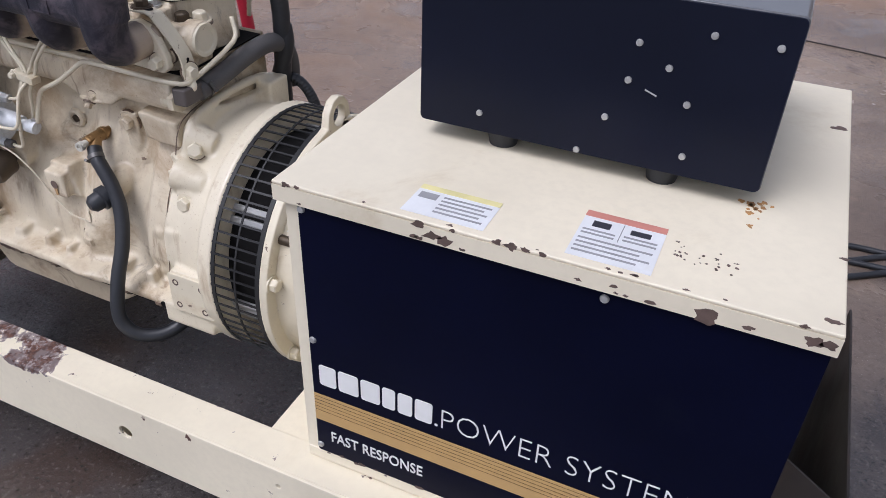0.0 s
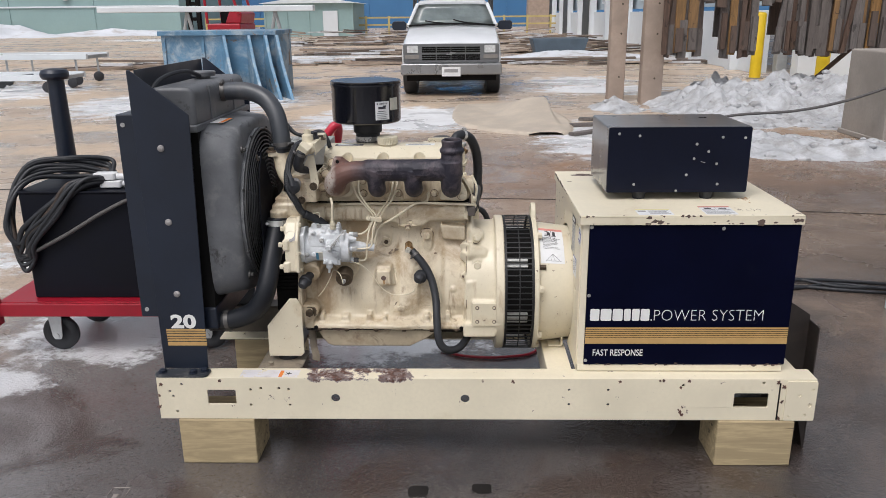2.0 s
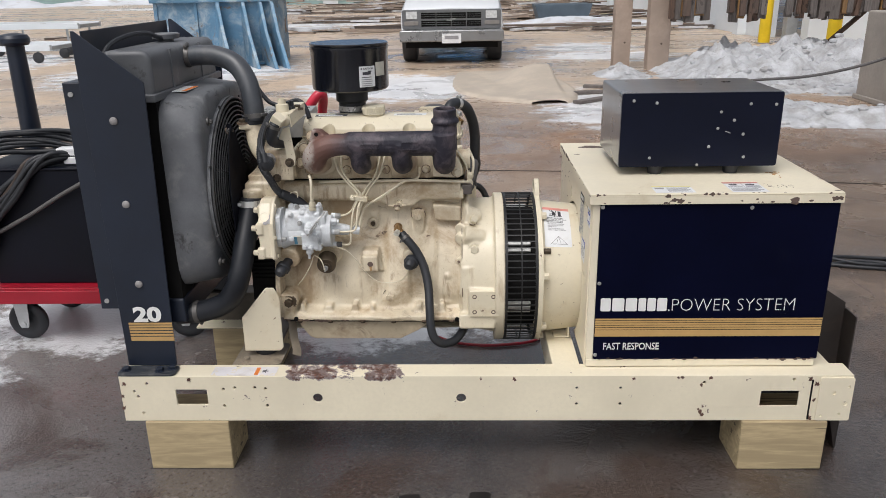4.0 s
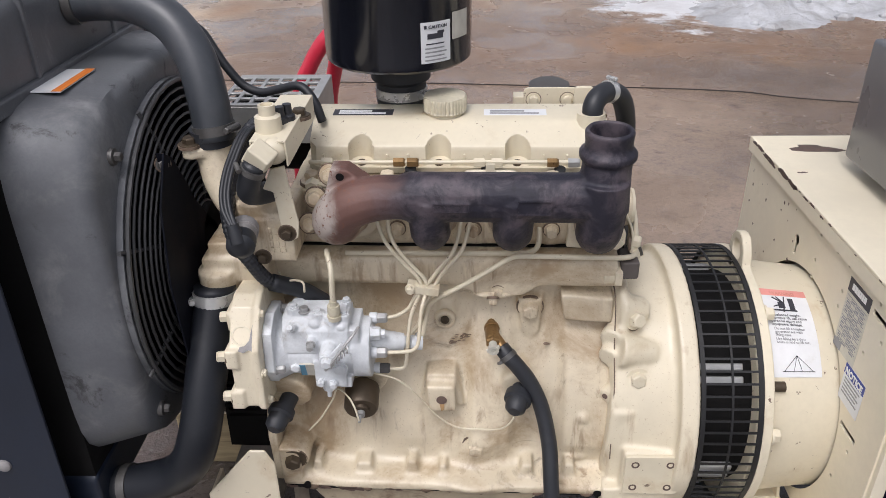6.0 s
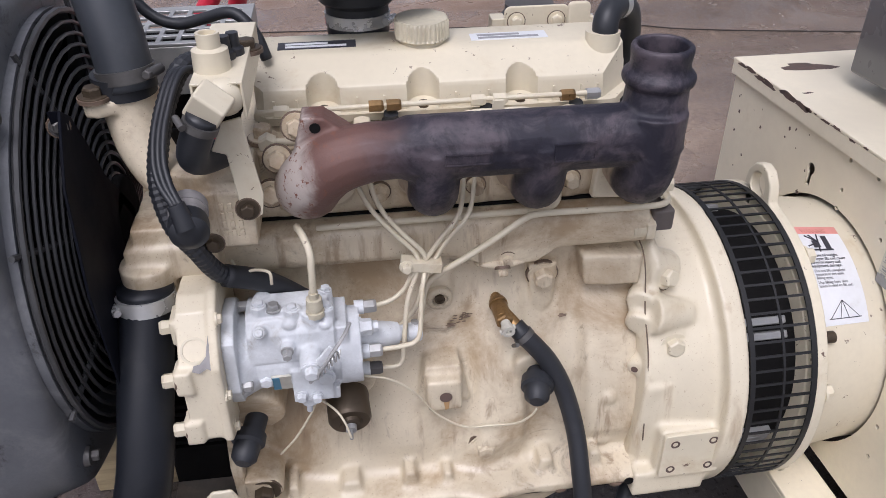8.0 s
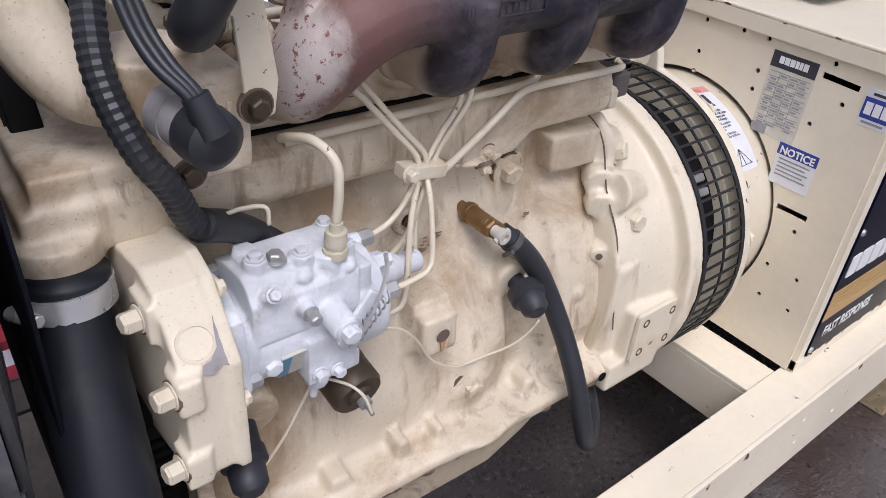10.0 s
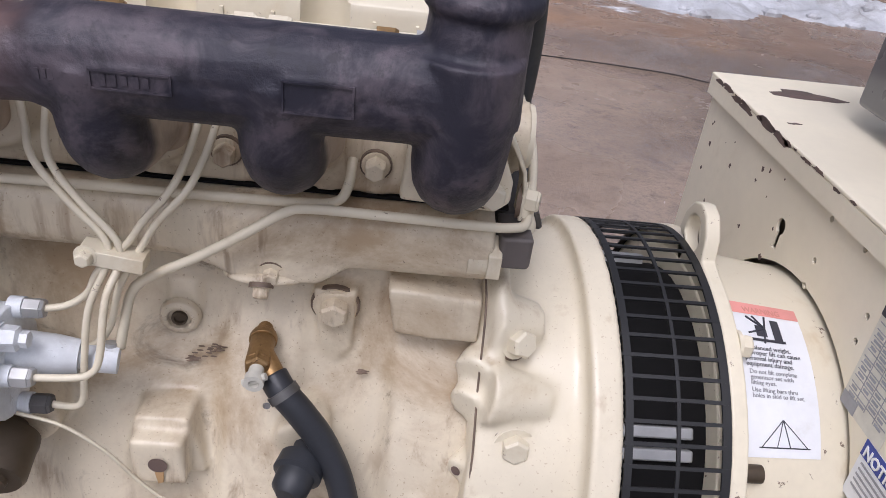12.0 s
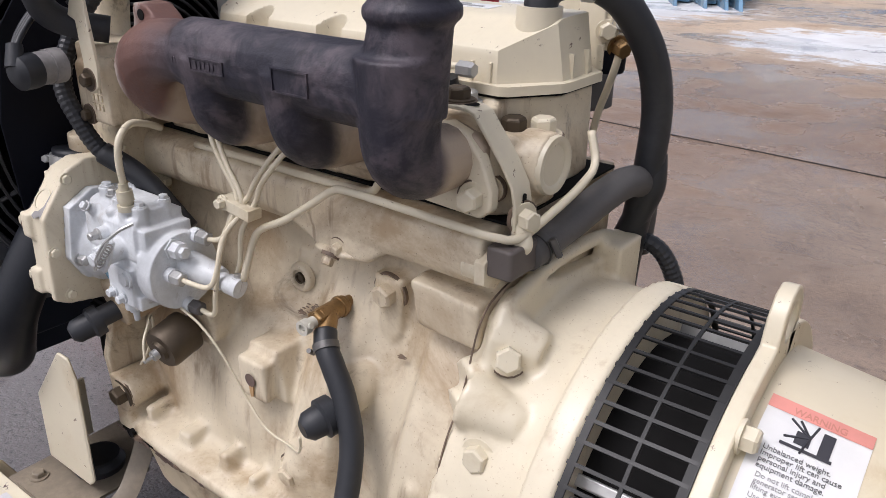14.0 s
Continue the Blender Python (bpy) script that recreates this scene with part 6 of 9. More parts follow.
for k in range(12):
    u, v = k % 3, k // 3
    box(bm, (0.448 + u * 0.0075, 0.1642, 0.747 + v * 0.0095), (0.4525 + u * 0.0075, 0.1662, 0.754 + v * 0.0095))
part("cast_mark", bm, M["cast_cream"], thermo, bevel=0.0008, kind="stuff")
bm = B()
cyl(bm, (0.372, 0.2405, 0.864), (0.372, 0.2405, 0.884), 0.0275, seg=24)
part("neck_collar", bm, M["rubber"], thermo)
# coolant sender with a black boot
SEAT.append(Matrix.Identity(4))
bm = B()
lathe(bm, (0.3955, 0.158, 0.791), (0.12, -1, -0.03), [(0, 0), (0, 0.0175), (0.014, 0.0175), (0.014, 0.0165), (0.030, 0.0165), (0.030, 0)], 24)
snd = part("temperature_sender", bm, M["bare_grey"], eng, "steel sender with a black boot")
bm = B()
lathe(bm, (0.3985, 0.131, 0.790), (0.16, -1, -0.08), [(0, 0), (0, 0.0172), (0.006, 0.0178), (0.018, 0.0170), (0.022, 0.012), (0.024, 0.0085), (0.024, 0)], 20)
cyl(bm, (0.400, 0.112, 0.794), (0.394, 0.118, 0.815), 0.0095, 0.0075, 14)
part("boot", bm, M["rubber"], snd)
SEAT.pop()
# bracket bar with elbow fitting
bm = B()
prism(bm, [(0.447, 0.872), (0.4495, 0.872), (0.4495, 0.9015), (0.4865, 0.9015), (0.4865, 0.872), (0.489, 0.872), (0.489, 0.904), (0.447, 0.904)], "y", 0.152, 0.30)
bar = part("sensor_bracket", bm, M["cream_clean"], eng, "cream folded bracket over the thermostat", bevel=0.0009)
bm = B()
SEAT.append(Matrix.Identity(4))
prism(bm, [(0.424, 0.842), (0.436, 0.868), (0.453, 0.872), (0.456, 0.845), (0.463, 0.797), (0.460, 0.776), (0.448, 0.769), (0.438, 0.776), (0.440, 0.795), (0.436, 0.838)], "y", 0.1585, 0.1625)
part("leg", bm, M["cream_clean"], bar, bevel=0.0012)
eng_bolt((0.447, 0.1585, 0.783), (0, -1, 0), 0.0070, 0.007, "brownmetal", 1.5, parent=bar)
SEAT.pop()
SEAT.clear()
SEAT.append(Matrix.Translation((0.006, -0.010, 0.006)))
bm = B()
ball(bm, (0.4365, 0.172, 0.884), 0.0165, (1, 0.9, 1), 18)
cyl(bm, (0.437, 0.17, 0.884), (0.437, 0.215, 0.884), 0.014, seg=6)
box(bm, (0.411, 0.135, 0.872), (0.441, 0.160, 0.900), pose(0, 0, 0, 20, 38, -10))
part("elbow_fitting", bm, M["cream_clean"], bar, bevel=0.003)
bm = B()
lathe(bm, (0.4265, 0.200, 0.889), (0, 0, 1), [(0, 0), (0, 0.0125), (0.004, 0.0165), (0.028, 0.0155), (0.030, 0.010), (0.042, 0.010), (0.042, 0.0075), (0.038, 0.0075), (0.038, 0)], 22)
part("pressure_sender", bm, M["cream_clean"], bar)
for x, y in ((0.443, 0.232), (0.436, 0.222)):
    bm = B()
    lathe(bm, (x, y, 0.897), (0, 0, 1), [(0, 0), (0, 0.0095), (0.010, 0.009), (0.012, 0.006), (0.024, 0.0055), (0.024, 0)], 14)
    part("terminal", bm, M["rubber"], bar)
eng_bolt((0.452, 0.255, 0.898), (0, 0, 1), 0.009, 0.008, "brownmetal", parent=bar)
bm = B()
tube(bm, [(0.421, 0.142, 0.880), (0.413, 0.144, 0.863), (0.405, 0.153, 0.842), (0.408, 0.172, 0.828), (0.428, 0.205, 0.820)], 0.0136, 16)
sh = part("short_hose", bm, M["rubber"], eng, "short black rubber hose", smooth=180)
clamp_ring((0.4175, 0.1425, 0.8725), (-0.4, 0.1, -0.85), 0.0142, sh, 0.007, (-1, -0.5, 0), True)
for p in ((0.469, 0.222, 0.800), (0.459, 0.218, 0.765), (0.49, 0.222, 0.832)):
    eng_bolt(p, (0, -1, 0.2), 0.0095, 0.010, washer=1.4, parent=thermo)
SEAT.clear()
SEAT.append(ENGINE_SEAT)

# water pump body
bm = B()
box(bm, (0.335, 0.175, 0.682), (0.425, 0.28, 0.718))
cyl(bm, (0.353, 0.185, 0.655), (0.353, 0.185, 0.70), 0.027, seg=22)
cyl(bm, (0.34, 0.30, 0.68), (0.42, 0.30, 0.68), 0.06, seg=26)
box(bm, (0.385, 0.19, 0.66), (0.425, 0.30, 0.735))
box(bm, (0.345, 0.181, 0.70), (0.41, 0.26, 0.738))
wpump = part("water_pump", bm, M["cast_cream"], eng, "cream cast water pump", remesh=0.003, iron=3)
bm = B()
cyl(bm, (0.345, *FAN), (0.40, FAN[0], FAN[1]), 0.035, seg=24)
cyl(bm, (0.352, *FAN), (0.372, *FAN), 0.075, seg=36)
part("fan_pulley", bm, M["dark"], eng, bevel=0.002)
# dark sheet guard between fan and engine
SEAT.clear()
bm = B()
prism(bm, [(0.190, 0.876), (0.212, 0.862), (0.252, 0.800), (0.262, 0.780), (0.330, 0.706), (0.335, 0.690), (0.31, 0.60), (0.27, 0.52), (0.22, 0.47), (0.17, 0.50), (0.14, 0.60), (0.132, 0.72), (0.15, 0.82)], "x", 0.297, 0.300)
prism(bm, [(0.190, 0.876), (0.212, 0.862), (0.225, 0.84), (0.20, 0.84)], "x", 0.288, 0.297)
part("belt_guard", bm, M["navy_sheet"], eng, "dark navy sheet belt guard", bevel=0.001)
SEAT.clear()
eng_bolt((0.292, 0.199, 0.858), (0.6, -1, 0.2), 0.007, 0.006, "clamp_dull", 1.3, parent=wpump)
SEAT.append(ENGINE_SEAT)
# front plate of the engine under the water pump
bm = B()
prism(bm, [(0.13, 0.36), (0.42, 0.36), (0.42, 0.70), (0.25, 0.70), (0.20, 0.66), (0.16, 0.56), (0.125, 0.45)], "x", 0.40, 0.413)
part("front_plate", bm, M["cast_cream"], eng, bevel=0.003)
bm = B()
cyl(bm, (0.33, 0.335, 0.425), (0.40, 0.335, 0.425), 0.075, seg=32)
part("crank_pulley", bm, M["dark"], eng, bevel=0.004)

# gear housing that carries the injection pump
SEAT.clear()
bm = B()
gear_side = [(0.110, 0.548), (0.124, 0.540), (0.20, 0.527), (0.25, 0.545), (0.264, 0.60), (0.252, 0.656), (0.212, 0.685), (0.165, 0.690), (0.145, 0.682), (0.112, 0.636)]
prism(bm, gear_side, "x", 0.364, 0.397)
mid_y, mid_z = 0.185, 0.61
prism(bm, [(mid_y + (y - mid_y) * 1.045, mid_z + (z - mid_z) * 1.045) for y, z in gear_side], "x", 0.395, 0.4035)
for lo, hi in (((0.358, 0.140, 0.648), (0.374, 0.170, 0.676)), ((0.359, 0.106, 0.611), (0.376, 0.130, 0.639)), ((0.358, 0.106, 0.545), (0.376, 0.130, 0.574))):
    box(bm, lo, hi)
gear = part("gear_housing", bm, M["cast_clean"], eng, "cream housing behind the injection pump", remesh=0.0022, iron=3)
for p in ((0.358, 0.155, 0.661), (0.359, 0.117, 0.625), (0.358, 0.117, 0.560)):
    eng_bolt(p, (-1, -0.12, 0.05), 0.0078, 0.011, "cream_clean", 1.25, parent=gear)
bm = B()
lathe(bm, (0.380, 0.1245, 0.652), (0, -0.81, 0.58), [(0, 0), (0, 0.0130), (0.0018, 0.0130), (0.0018, 0.0108), (-0.001, 0.0102), (-0.001, 0)], 22)
part("housing_plug", bm, M["cream_clean"], gear)
bm = B()
bm.faces.new([bm.verts.new((x, 0.112 + 0.033 * k - 0.0022, 0.636 + 0.046 * k + 0.0006)) for x, k in ((0.377, 0.02), (0.384, -0.02), (0.391, 0.05), (0.3965, 0.0), (0.3985, 0.22), (0.397, 0.50), (0.3945, 0.62), (0.3925, 0.44), (0.391, 0.26), (0.385, 0.14), (0.379, 0.12))])
part("bare_patch", bm, M["bare_grey"], gear, "patch of bare grey metal where the paint is gone")
for y, z in ((0.140, 0.676), (0.205, 0.690), (0.115, 0.60), (0.125, 0.548), (0.205, 0.533), (0.262, 0.575), (0.258, 0.645)):
    bm = B()
    bolt(bm, (0.4035, y, z), (1, 0, 0), 0.0052, 0.004, 1.3)
    part("cover_screw", bm, M["cream_clean"], gear)

# injection pump: a round barrel on a flange, a boxy governor housing above it, a distributor head with its unions
PY_, PZ_ = 0.178, 0.598
bm = B()
prism(bm, [(0.125, 0.592), (0.140, 0.566), (0.185, 0.556), (0.220, 0.583), (0.226, 0.63), (0.20, 0.658), (0.160, 0.664), (0.132, 0.648)], "x", 0.4035, 0.416)
cyl(bm, (0.412, PY_, PZ_), (0.430, PY_, PZ_), 0.047, 0.0385, 32)
cyl(bm, (0.425, PY_, PZ_), (0.530, PY_, PZ_), 0.0375, seg=32)
prism(bm, [(0.1415, 0.612), (0.200, 0.606), (0.200, 0.656), (0.184, 0.661), (0.160, 0.6625), (0.151, 0.659), (0.1425, 0.646)], "x", 0.427, 0.514)
prism(bm, rect(0.433, 0.510, 0.156, 0.190, 0.008), "z", 0.658, 0.6655)
box(bm, (0.500, 0.146, 0.622), (0.527, 0.20, 0.646))
cyl(bm, (0.517, PY_, PZ_), (0.540, PY_, PZ_), 0.0415, seg=36)
box(bm, (0.466, 0.136, 0.560), (0.508, 0.19, 0.602))
cyl(bm, (0.440, 0.150, 0.590), (0.440, 0.146, 0.589), 0.010, seg=18)
cyl(bm, (0.481, 0.152, 0.546), (0.481, 0.152, 0.575), 0.010, seg=16)
box(bm, (0.498, 0.140, 0.556), (0.514, 0.165, 0.572))
cyl(bm, (0.488, 0.150, 0.622), (0.488, 0.118, 0.618), 0.0115, seg=20)
cyl(bm, (0.466, 0.150, 0.634), (0.466, 0.132, 0.633), 0.0068, seg=14)
for x, y, h, r in ((0.441, 0.163, 0.6715, 0.0085), (0.443, 0.186, 0.668, 0.007), (0.474, 0.157, 0.668, 0.0085), (0.508, 0.156, 0.666, 0.008), (0.508, 0.184, 0.667, 0.007), (0.492, 0.152, 0.665, 0.009)):
    cyl(bm, (x, y, 0.648), (x, y, h), r, seg=16)
for x, y, z in ((0.441, 0.142, 0.652), (0.470, 0.146, 0.655), (0.505, 0.145, 0.652)):
    ball(bm, (x, y + 0.002, z - 0.001), 0.0075, (1, 0.8, 0.8), 12)
pump = part("injection_pump", bm, M["pump"], eng, "silver-white painted fuel injection pump", remesh=0.0015, iron=2)


def pump_piece(nm, a, d, prof, mat_p="pump", seg=14, lab=""):
    bm = B()
    lathe(bm, a, d, prof, seg)
    return part(nm, bm, M[mat_p], pump, lab)


pump_piece("drain_tip", (0.481, 0.152, 0.552), (-0.1, 0.1, -1), [(0, 0), (0, 0.0065), (0.010, 0.006), (0.010, 0.0036), (0.022, 0.0032), (0.022, 0)])
for k, (p, d_, r, h) in enumerate((((0.441, 0.163, 0.6715), (0, 0, 1), 0.0055, 0.003), ((0.4555, 0.161, 0.6655), (0, 0, 1), 0.0062, 0.006), ((0.474, 0.157, 0.668), (0, 0, 1), 0.0050, 0.003), ((0.508, 0.156, 0.666), (0, 0, 1), 0.0050, 0.004), ((0.508, 0.184, 0.667), (0, 0, 1), 0.0050, 0.004),
                                      ((0.441, 0.137, 0.656), (0, -0.8, 0.6), 0.0046, 0.004), ((0.466, 0.132, 0.633), (0, -1, -0.1), 0.0050, 0.009), ((0.488, 0.118, 0.618), (0, -1, -0.15), 0.0075, 0.008), ((0.440, 0.146, 0.589), (0, -1, -0.1), 0.0072, 0.007),
                                      ((0.501, 0.135, 0.592), (0, -1, 0), 0.0080, 0.003), ((0.474, 0.135, 0.570), (0, -1, -0.1), 0.0052, 0.006), ((0.490, 0.135, 0.567), (0, -1, -0.1), 0.0050, 0.006), ((0.416, 0.136, 0.590), (1, 0, 0), 0.0062, 0.010), ((0.416, 0.196, 0.648), (1, 0, 0), 0.0062, 0.010))):
    bm = B()
    bolt(bm, p, d_, r, h, 1.3)
    part("screw", bm, M["steel" if k in (1, 6, 12, 13) else "pump"], pump, bevel=0.0005)
bm = B()
prism(bm, [(0.480, 0.606), (0.490, 0.600), (0.500, 0.612), (0.515, 0.640), (0.508, 0.645), (0.492, 0.626), (0.482, 0.622)], "y", 0.1185, 0.1225)
part("throttle_lever", bm, M["pump"], pump, bevel=0.0015)
bm = B()
tube(bm, [(0.492 + 0.026 * k / 56, 0.1135 + 0.0042 * math.sin(k * math.pi / 4), 0.612 + 0.028 * k / 56 + 0.0042 * math.cos(k * math.pi / 4)) for k in range(57)], 0.0009, 5, 2)
part("return_spring", bm, M["steel"], pump)
bm = B()
tube(bm, [(0.486, 0.113, 0.606), (0.497, 0.110, 0.622), (0.510, 0.113, 0.640), (0.523, 0.122, 0.654), (0.530, 0.134, 0.660)], 0.0018, 6, 5)
part("control_link", bm, M["steel"], pump)
bm = B()
box(bm, (0.4455, 0.1425, 0.571), (0.4660, 0.1475, 0.597), pose(0, 0, 0, 20, 0, 0))
idp = part("id_plate", bm, M["label_grey"], pump)
bm = B()
box(bm, (0.4458, 0.1420, 0.572), (0.4535, 0.1470, 0.596), pose(0, 0, 0, 20, 0, 0))
M["ink_teal"] = surface("blue_plate_ink", (0.10, 0.27, 0.40), 0.4, bump=0)
part("print", bm, M["ink_teal"], idp)
# unions at the distributor head: the cap, the long plunger with its end fitting, and the line nuts
pump_piece("head_cap", (0.532, 0.168, 0.626), (1, 0.03, -0.02), [(0, 0), (0, 0.0115), (0.010, 0.0115), (0.010, 0.0095), (0.020, 0.009), (0.022, 0.006), (0.027, 0.006), (0.027, 0)], "pump", 6)
pump_piece("plunger_barrel", (0.536, 0.184, 0.602), (1, 0.14, -0.14), [(0, 0), (0, 0.0165), (0.030, 0.015), (0.046, 0.0125), (0.046, 0.009), (0.056, 0.009), (0.056, 0.0105), (0.072, 0.0105), (0.072, 0)], "pump", 16)
for p, mat_n in (((0.538, 0.160, 0.600), "steel"), ((0.538, 0.178, 0.560), "rubber_grey"), ((0.536, 0.196, 0.632), "steel"), ((0.536, 0.206, 0.585), "steel")):
    pump_piece("delivery_valve", p, (1, 0, 0), [(0, 0), (0, 0.0080), (0.010, 0.0080), (0.010, 0.006), (0.014, 0.006), (0.014, 0)], "pump", 12)
    bm = B()
    bolt(bm, (p[0] + 0.011, p[1], p[2]), (1, 0, 0), 0.0078, 0.013)
    part("line_nut", bm, M[mat_n], pump, bevel=0.0006)
pump_piece("fuel_inlet", (0.497, 0.150, 0.662), (0, -0.05, 1), [(0, 0), (0, 0.0095), (0.006, 0.0095), (0.006, 0.007), (0.010, 0.007), (0.010, 0.0085), (0.021, 0.0080), (0.021, 0.005), (0.028, 0.005), (0.028, 0)], "cap_cream", 10, "cream hexagon inlet union")
pump_piece("return_elbow", (0.600, 0.193, 0.590), (0.1, 0.25, 1), [(0, 0), (0, 0.0065), (0.012, 0.0065), (0.012, 0.0045), (0.016, 0.0045), (0.016, 0)], "steel", 10)

# fuel lines


def line(pts, r, nm="fuel_line", mat_l="cream_clean", parent=None, seg=8, n=6):
    bm = B()
    tube(bm, pts, r, seg, n)
    return part(nm, bm, M[mat_l], parent or eng, smooth=180)


def seated(*pts):
    return [tuple(ENGINE_SEAT @ Vector(q)) for q in pts]


R_ = 0.0027
line([(0.560, 0.160, 0.600), (0.585, 0.162, 0.600), (0.598, 0.164, 0.603), (0.604, 0.168, 0.615), (0.608, 0.18, 0.655)] + seated((0.6275, 0.172, 0.672), (0.6265, 0.175, 0.69), (0.606, 0.178, 0.715), (0.588, 0.185, 0.738), (0.579, 0.205, 0.755), (0.575, 0.235, 0.785), (0.57, 0.255, 0.80)), R_)
line([(0.560, 0.178, 0.560), (0.576, 0.178, 0.559), (0.584, 0.178, 0.566), (0.587, 0.179, 0.59), (0.593, 0.186, 0.64)] + seated((0.6195, 0.172, 0.672), (0.6185, 0.176, 0.69), (0.598, 0.178, 0.715), (0.578, 0.184, 0.74), (0.566, 0.205, 0.755), (0.55, 0.235, 0.79)), R_)
line([(0.558, 0.196, 0.632), (0.575, 0.197, 0.636), (0.590, 0.197, 0.648), (0.60, 0.195, 0.668)] + seated((0.634, 0.177, 0.688), (0.645, 0.178, 0.705), (0.664, 0.182, 0.73), (0.672, 0.205, 0.752), (0.677, 0.235, 0.785), (0.68, 0.255, 0.80)), R_)
line([(0.558, 0.206, 0.585), (0.585, 0.205, 0.595), (0.602, 0.20, 0.62), (0.612, 0.197, 0.655)] + seated((0.642, 0.179, 0.685), (0.654, 0.178, 0.705), (0.674, 0.182, 0.73), (0.683, 0.205, 0.752), (0.69, 0.235, 0.785), (0.70, 0.25, 0.80)), R_)
line([(0.607, 0.198, 0.600), (0.611, 0.203, 0.622), (0.617, 0.207, 0.645), (0.632, 0.206, 0.660)] + seated((0.672, 0.186, 0.672), (0.705, 0.187, 0.694), (0.733, 0.188, 0.714), (0.75, 0.189, 0.7185), (0.80, 0.192, 0.7165), (0.86, 0.198, 0.712), (0.888, 0.206, 0.708), (0.90, 0.222, 0.705),
      (0.906, 0.26, 0.716), (0.908, 0.30, 0.728), (0.905, 0.325, 0.738), (0.894, 0.335, 0.762)), 0.0037)
line([(0.497, 0.149, 0.688), (0.498, 0.147, 0.715), (0.498, 0.151, 0.735), (0.492, 0.168, 0.745), (0.487, 0.19, 0.740), (0.486, 0.205, 0.733)], 0.0037)
SEAT.append(ENGINE_SEAT)
bm = B()
box(bm, (0.603, 0.167, 0.671), (0.645, 0.183, 0.6825), pose(0, 0, 0, 0, 8, 0))
bolt(bm, (0.6085, 0.168, 0.680), (0, -1, 0), 0.0056, 0.007, 1.4)
part("line_clamp", bm, M["cream_clean"], eng, "cream clamp on four fuel lines", bevel=0.0015)
line([(0.52, 0.206, 0.7105), (0.60, 0.204, 0.7125), (0.68, 0.203, 0.7135), (0.74, 0.203, 0.7145), (0.765, 0.204, 0.717), (0.773, 0.207, 0.728), (0.774, 0.225, 0.74)], 0.0036)
# rail of small pipes and nuts at the foot of the valve cover
line([(0.47, 0.266, 0.815), (0.55, 0.264, 0.816), (0.65, 0.263, 0.817), (0.75, 0.262, 0.818), (0.824, 0.262, 0.818)], 0.003, "leak_off_line")
for x, m_n in ((0.495, "cream_clean"), (0.59, "brass"), (0.608, "brass"), (0.695, "cream_clean"), (0.718, "cream_clean"), (0.79, "brass"), (0.817, "steel")):
    bm = B()
    bolt(bm, (x - 0.006, 0.263, 0.8165), (1, 0, 0), 0.0066, 0.014)
    part("line_nut", bm, M[m_n], eng)
line([(0.482, 0.225, 0.802), (0.50, 0.222, 0.803), (0.53, 0.218, 0.804), (0.555, 0.215, 0.806), (0.578, 0.214, 0.808), (0.588, 0.222, 0.802), (0.588, 0.24, 0.795)], 0.0042)
bm = B()
bolt(bm, (0.482, 0.228, 0.802), (0, -1, 0), 0.0095, 0.012)
part("line_nut", bm, M["cream_clean"], eng)
for dz, x0, x1 in ((0.0, 0.672, 0.756), (0.006, 0.678, 0.748)):
    line([(x0, 0.235, 0.79), (x0 - 0.002, 0.232, 0.805 + dz), (x0 + 0.008, 0.231, 0.812 + dz), ((x0 + x1) / 2, 0.231, 0.812 + dz), (x1 - 0.008, 0.231, 0.811 + dz), (x1, 0.232, 0.803), (x1, 0.236, 0.79)], 0.0032)
bm = B()
box(bm, (0.704, 0.226, 0.80), (0.716, 0.229, 0.832))
part("line_strap", bm, M["cream_clean"], eng, bevel=0.001)
# strap with a slotted foot, bent down round the back corner of the head
SEAT.clear()
bm = B()
rows = []
for x, y, z, nx_, nz_ in ((0.814, 0.240, 0.8045, 0, 1), (0.848, 0.238, 0.8045, 0, 1), (0.855, 0.2385, 0.802, 0.5, 0.85), (0.877, 0.244, 0.768, 0.8, 0.6), (0.886, 0.247, 0.750, 0.95, 0.3), (0.8885, 0.248, 0.737, 1, 0), (0.8885, 0.249, 0.711, 1, 0)):
    w_ = 0.0125
    rows.append([bm.verts.new((x + nx_ * h, y + s_ * w_, z + nz_ * h)) for s_, h in ((-1, 0), (1, 0), (1, 0.0032), (-1, 0.0032))])
for a, b in zip(rows, rows[1:]):
    for k in range(4):
        bm.faces.new((a[k], a[(k + 1) % 4], b[(k + 1) % 4], b[k]))
bm.faces.new(rows[0][::-1])
bm.faces.new(rows[-1])
strap = part("head_strap", bm, M["cream_clean"], eng, "bent cream steel strap", bevel=0.0012)
eng_bolt((0.829, 0.243, 0.8078), (0, 0, 1), 0.0100, 0.009, "brownmetal", 1.4, parent=strap)
bm = B()
lathe(bm, (0.845, 0.239, 0.8076), (0, 0, 1), [(0, 0), (0, 0.0062), (0.0005, 0.0062), (0.0005, 0)], 16)
part("bolt_hole", bm, M["dark"], strap)
bm = B()
prism(bm, rect(0.246, 0.2505, 0.733, 0.744, 0.002), "x", 0.8914, 0.8924)
part("slot", bm, M["dark"], strap)
eng_bolt((0.892, 0.248, 0.724), (1, -0.3, 0), 0.0088, 0.011, "cream_clean", 1.5, parent=strap)
bm = B()
tube(bm, [(0.893, 0.243, 0.722), (0.897, 0.242, 0.713), (0.900, 0.240, 0.704), (0.895, 0.238, 0.700)], 0.0062, 8, flat=0.3)
part("line_clip", bm, M["cream_clean"], eng, "cream clip on the return line")
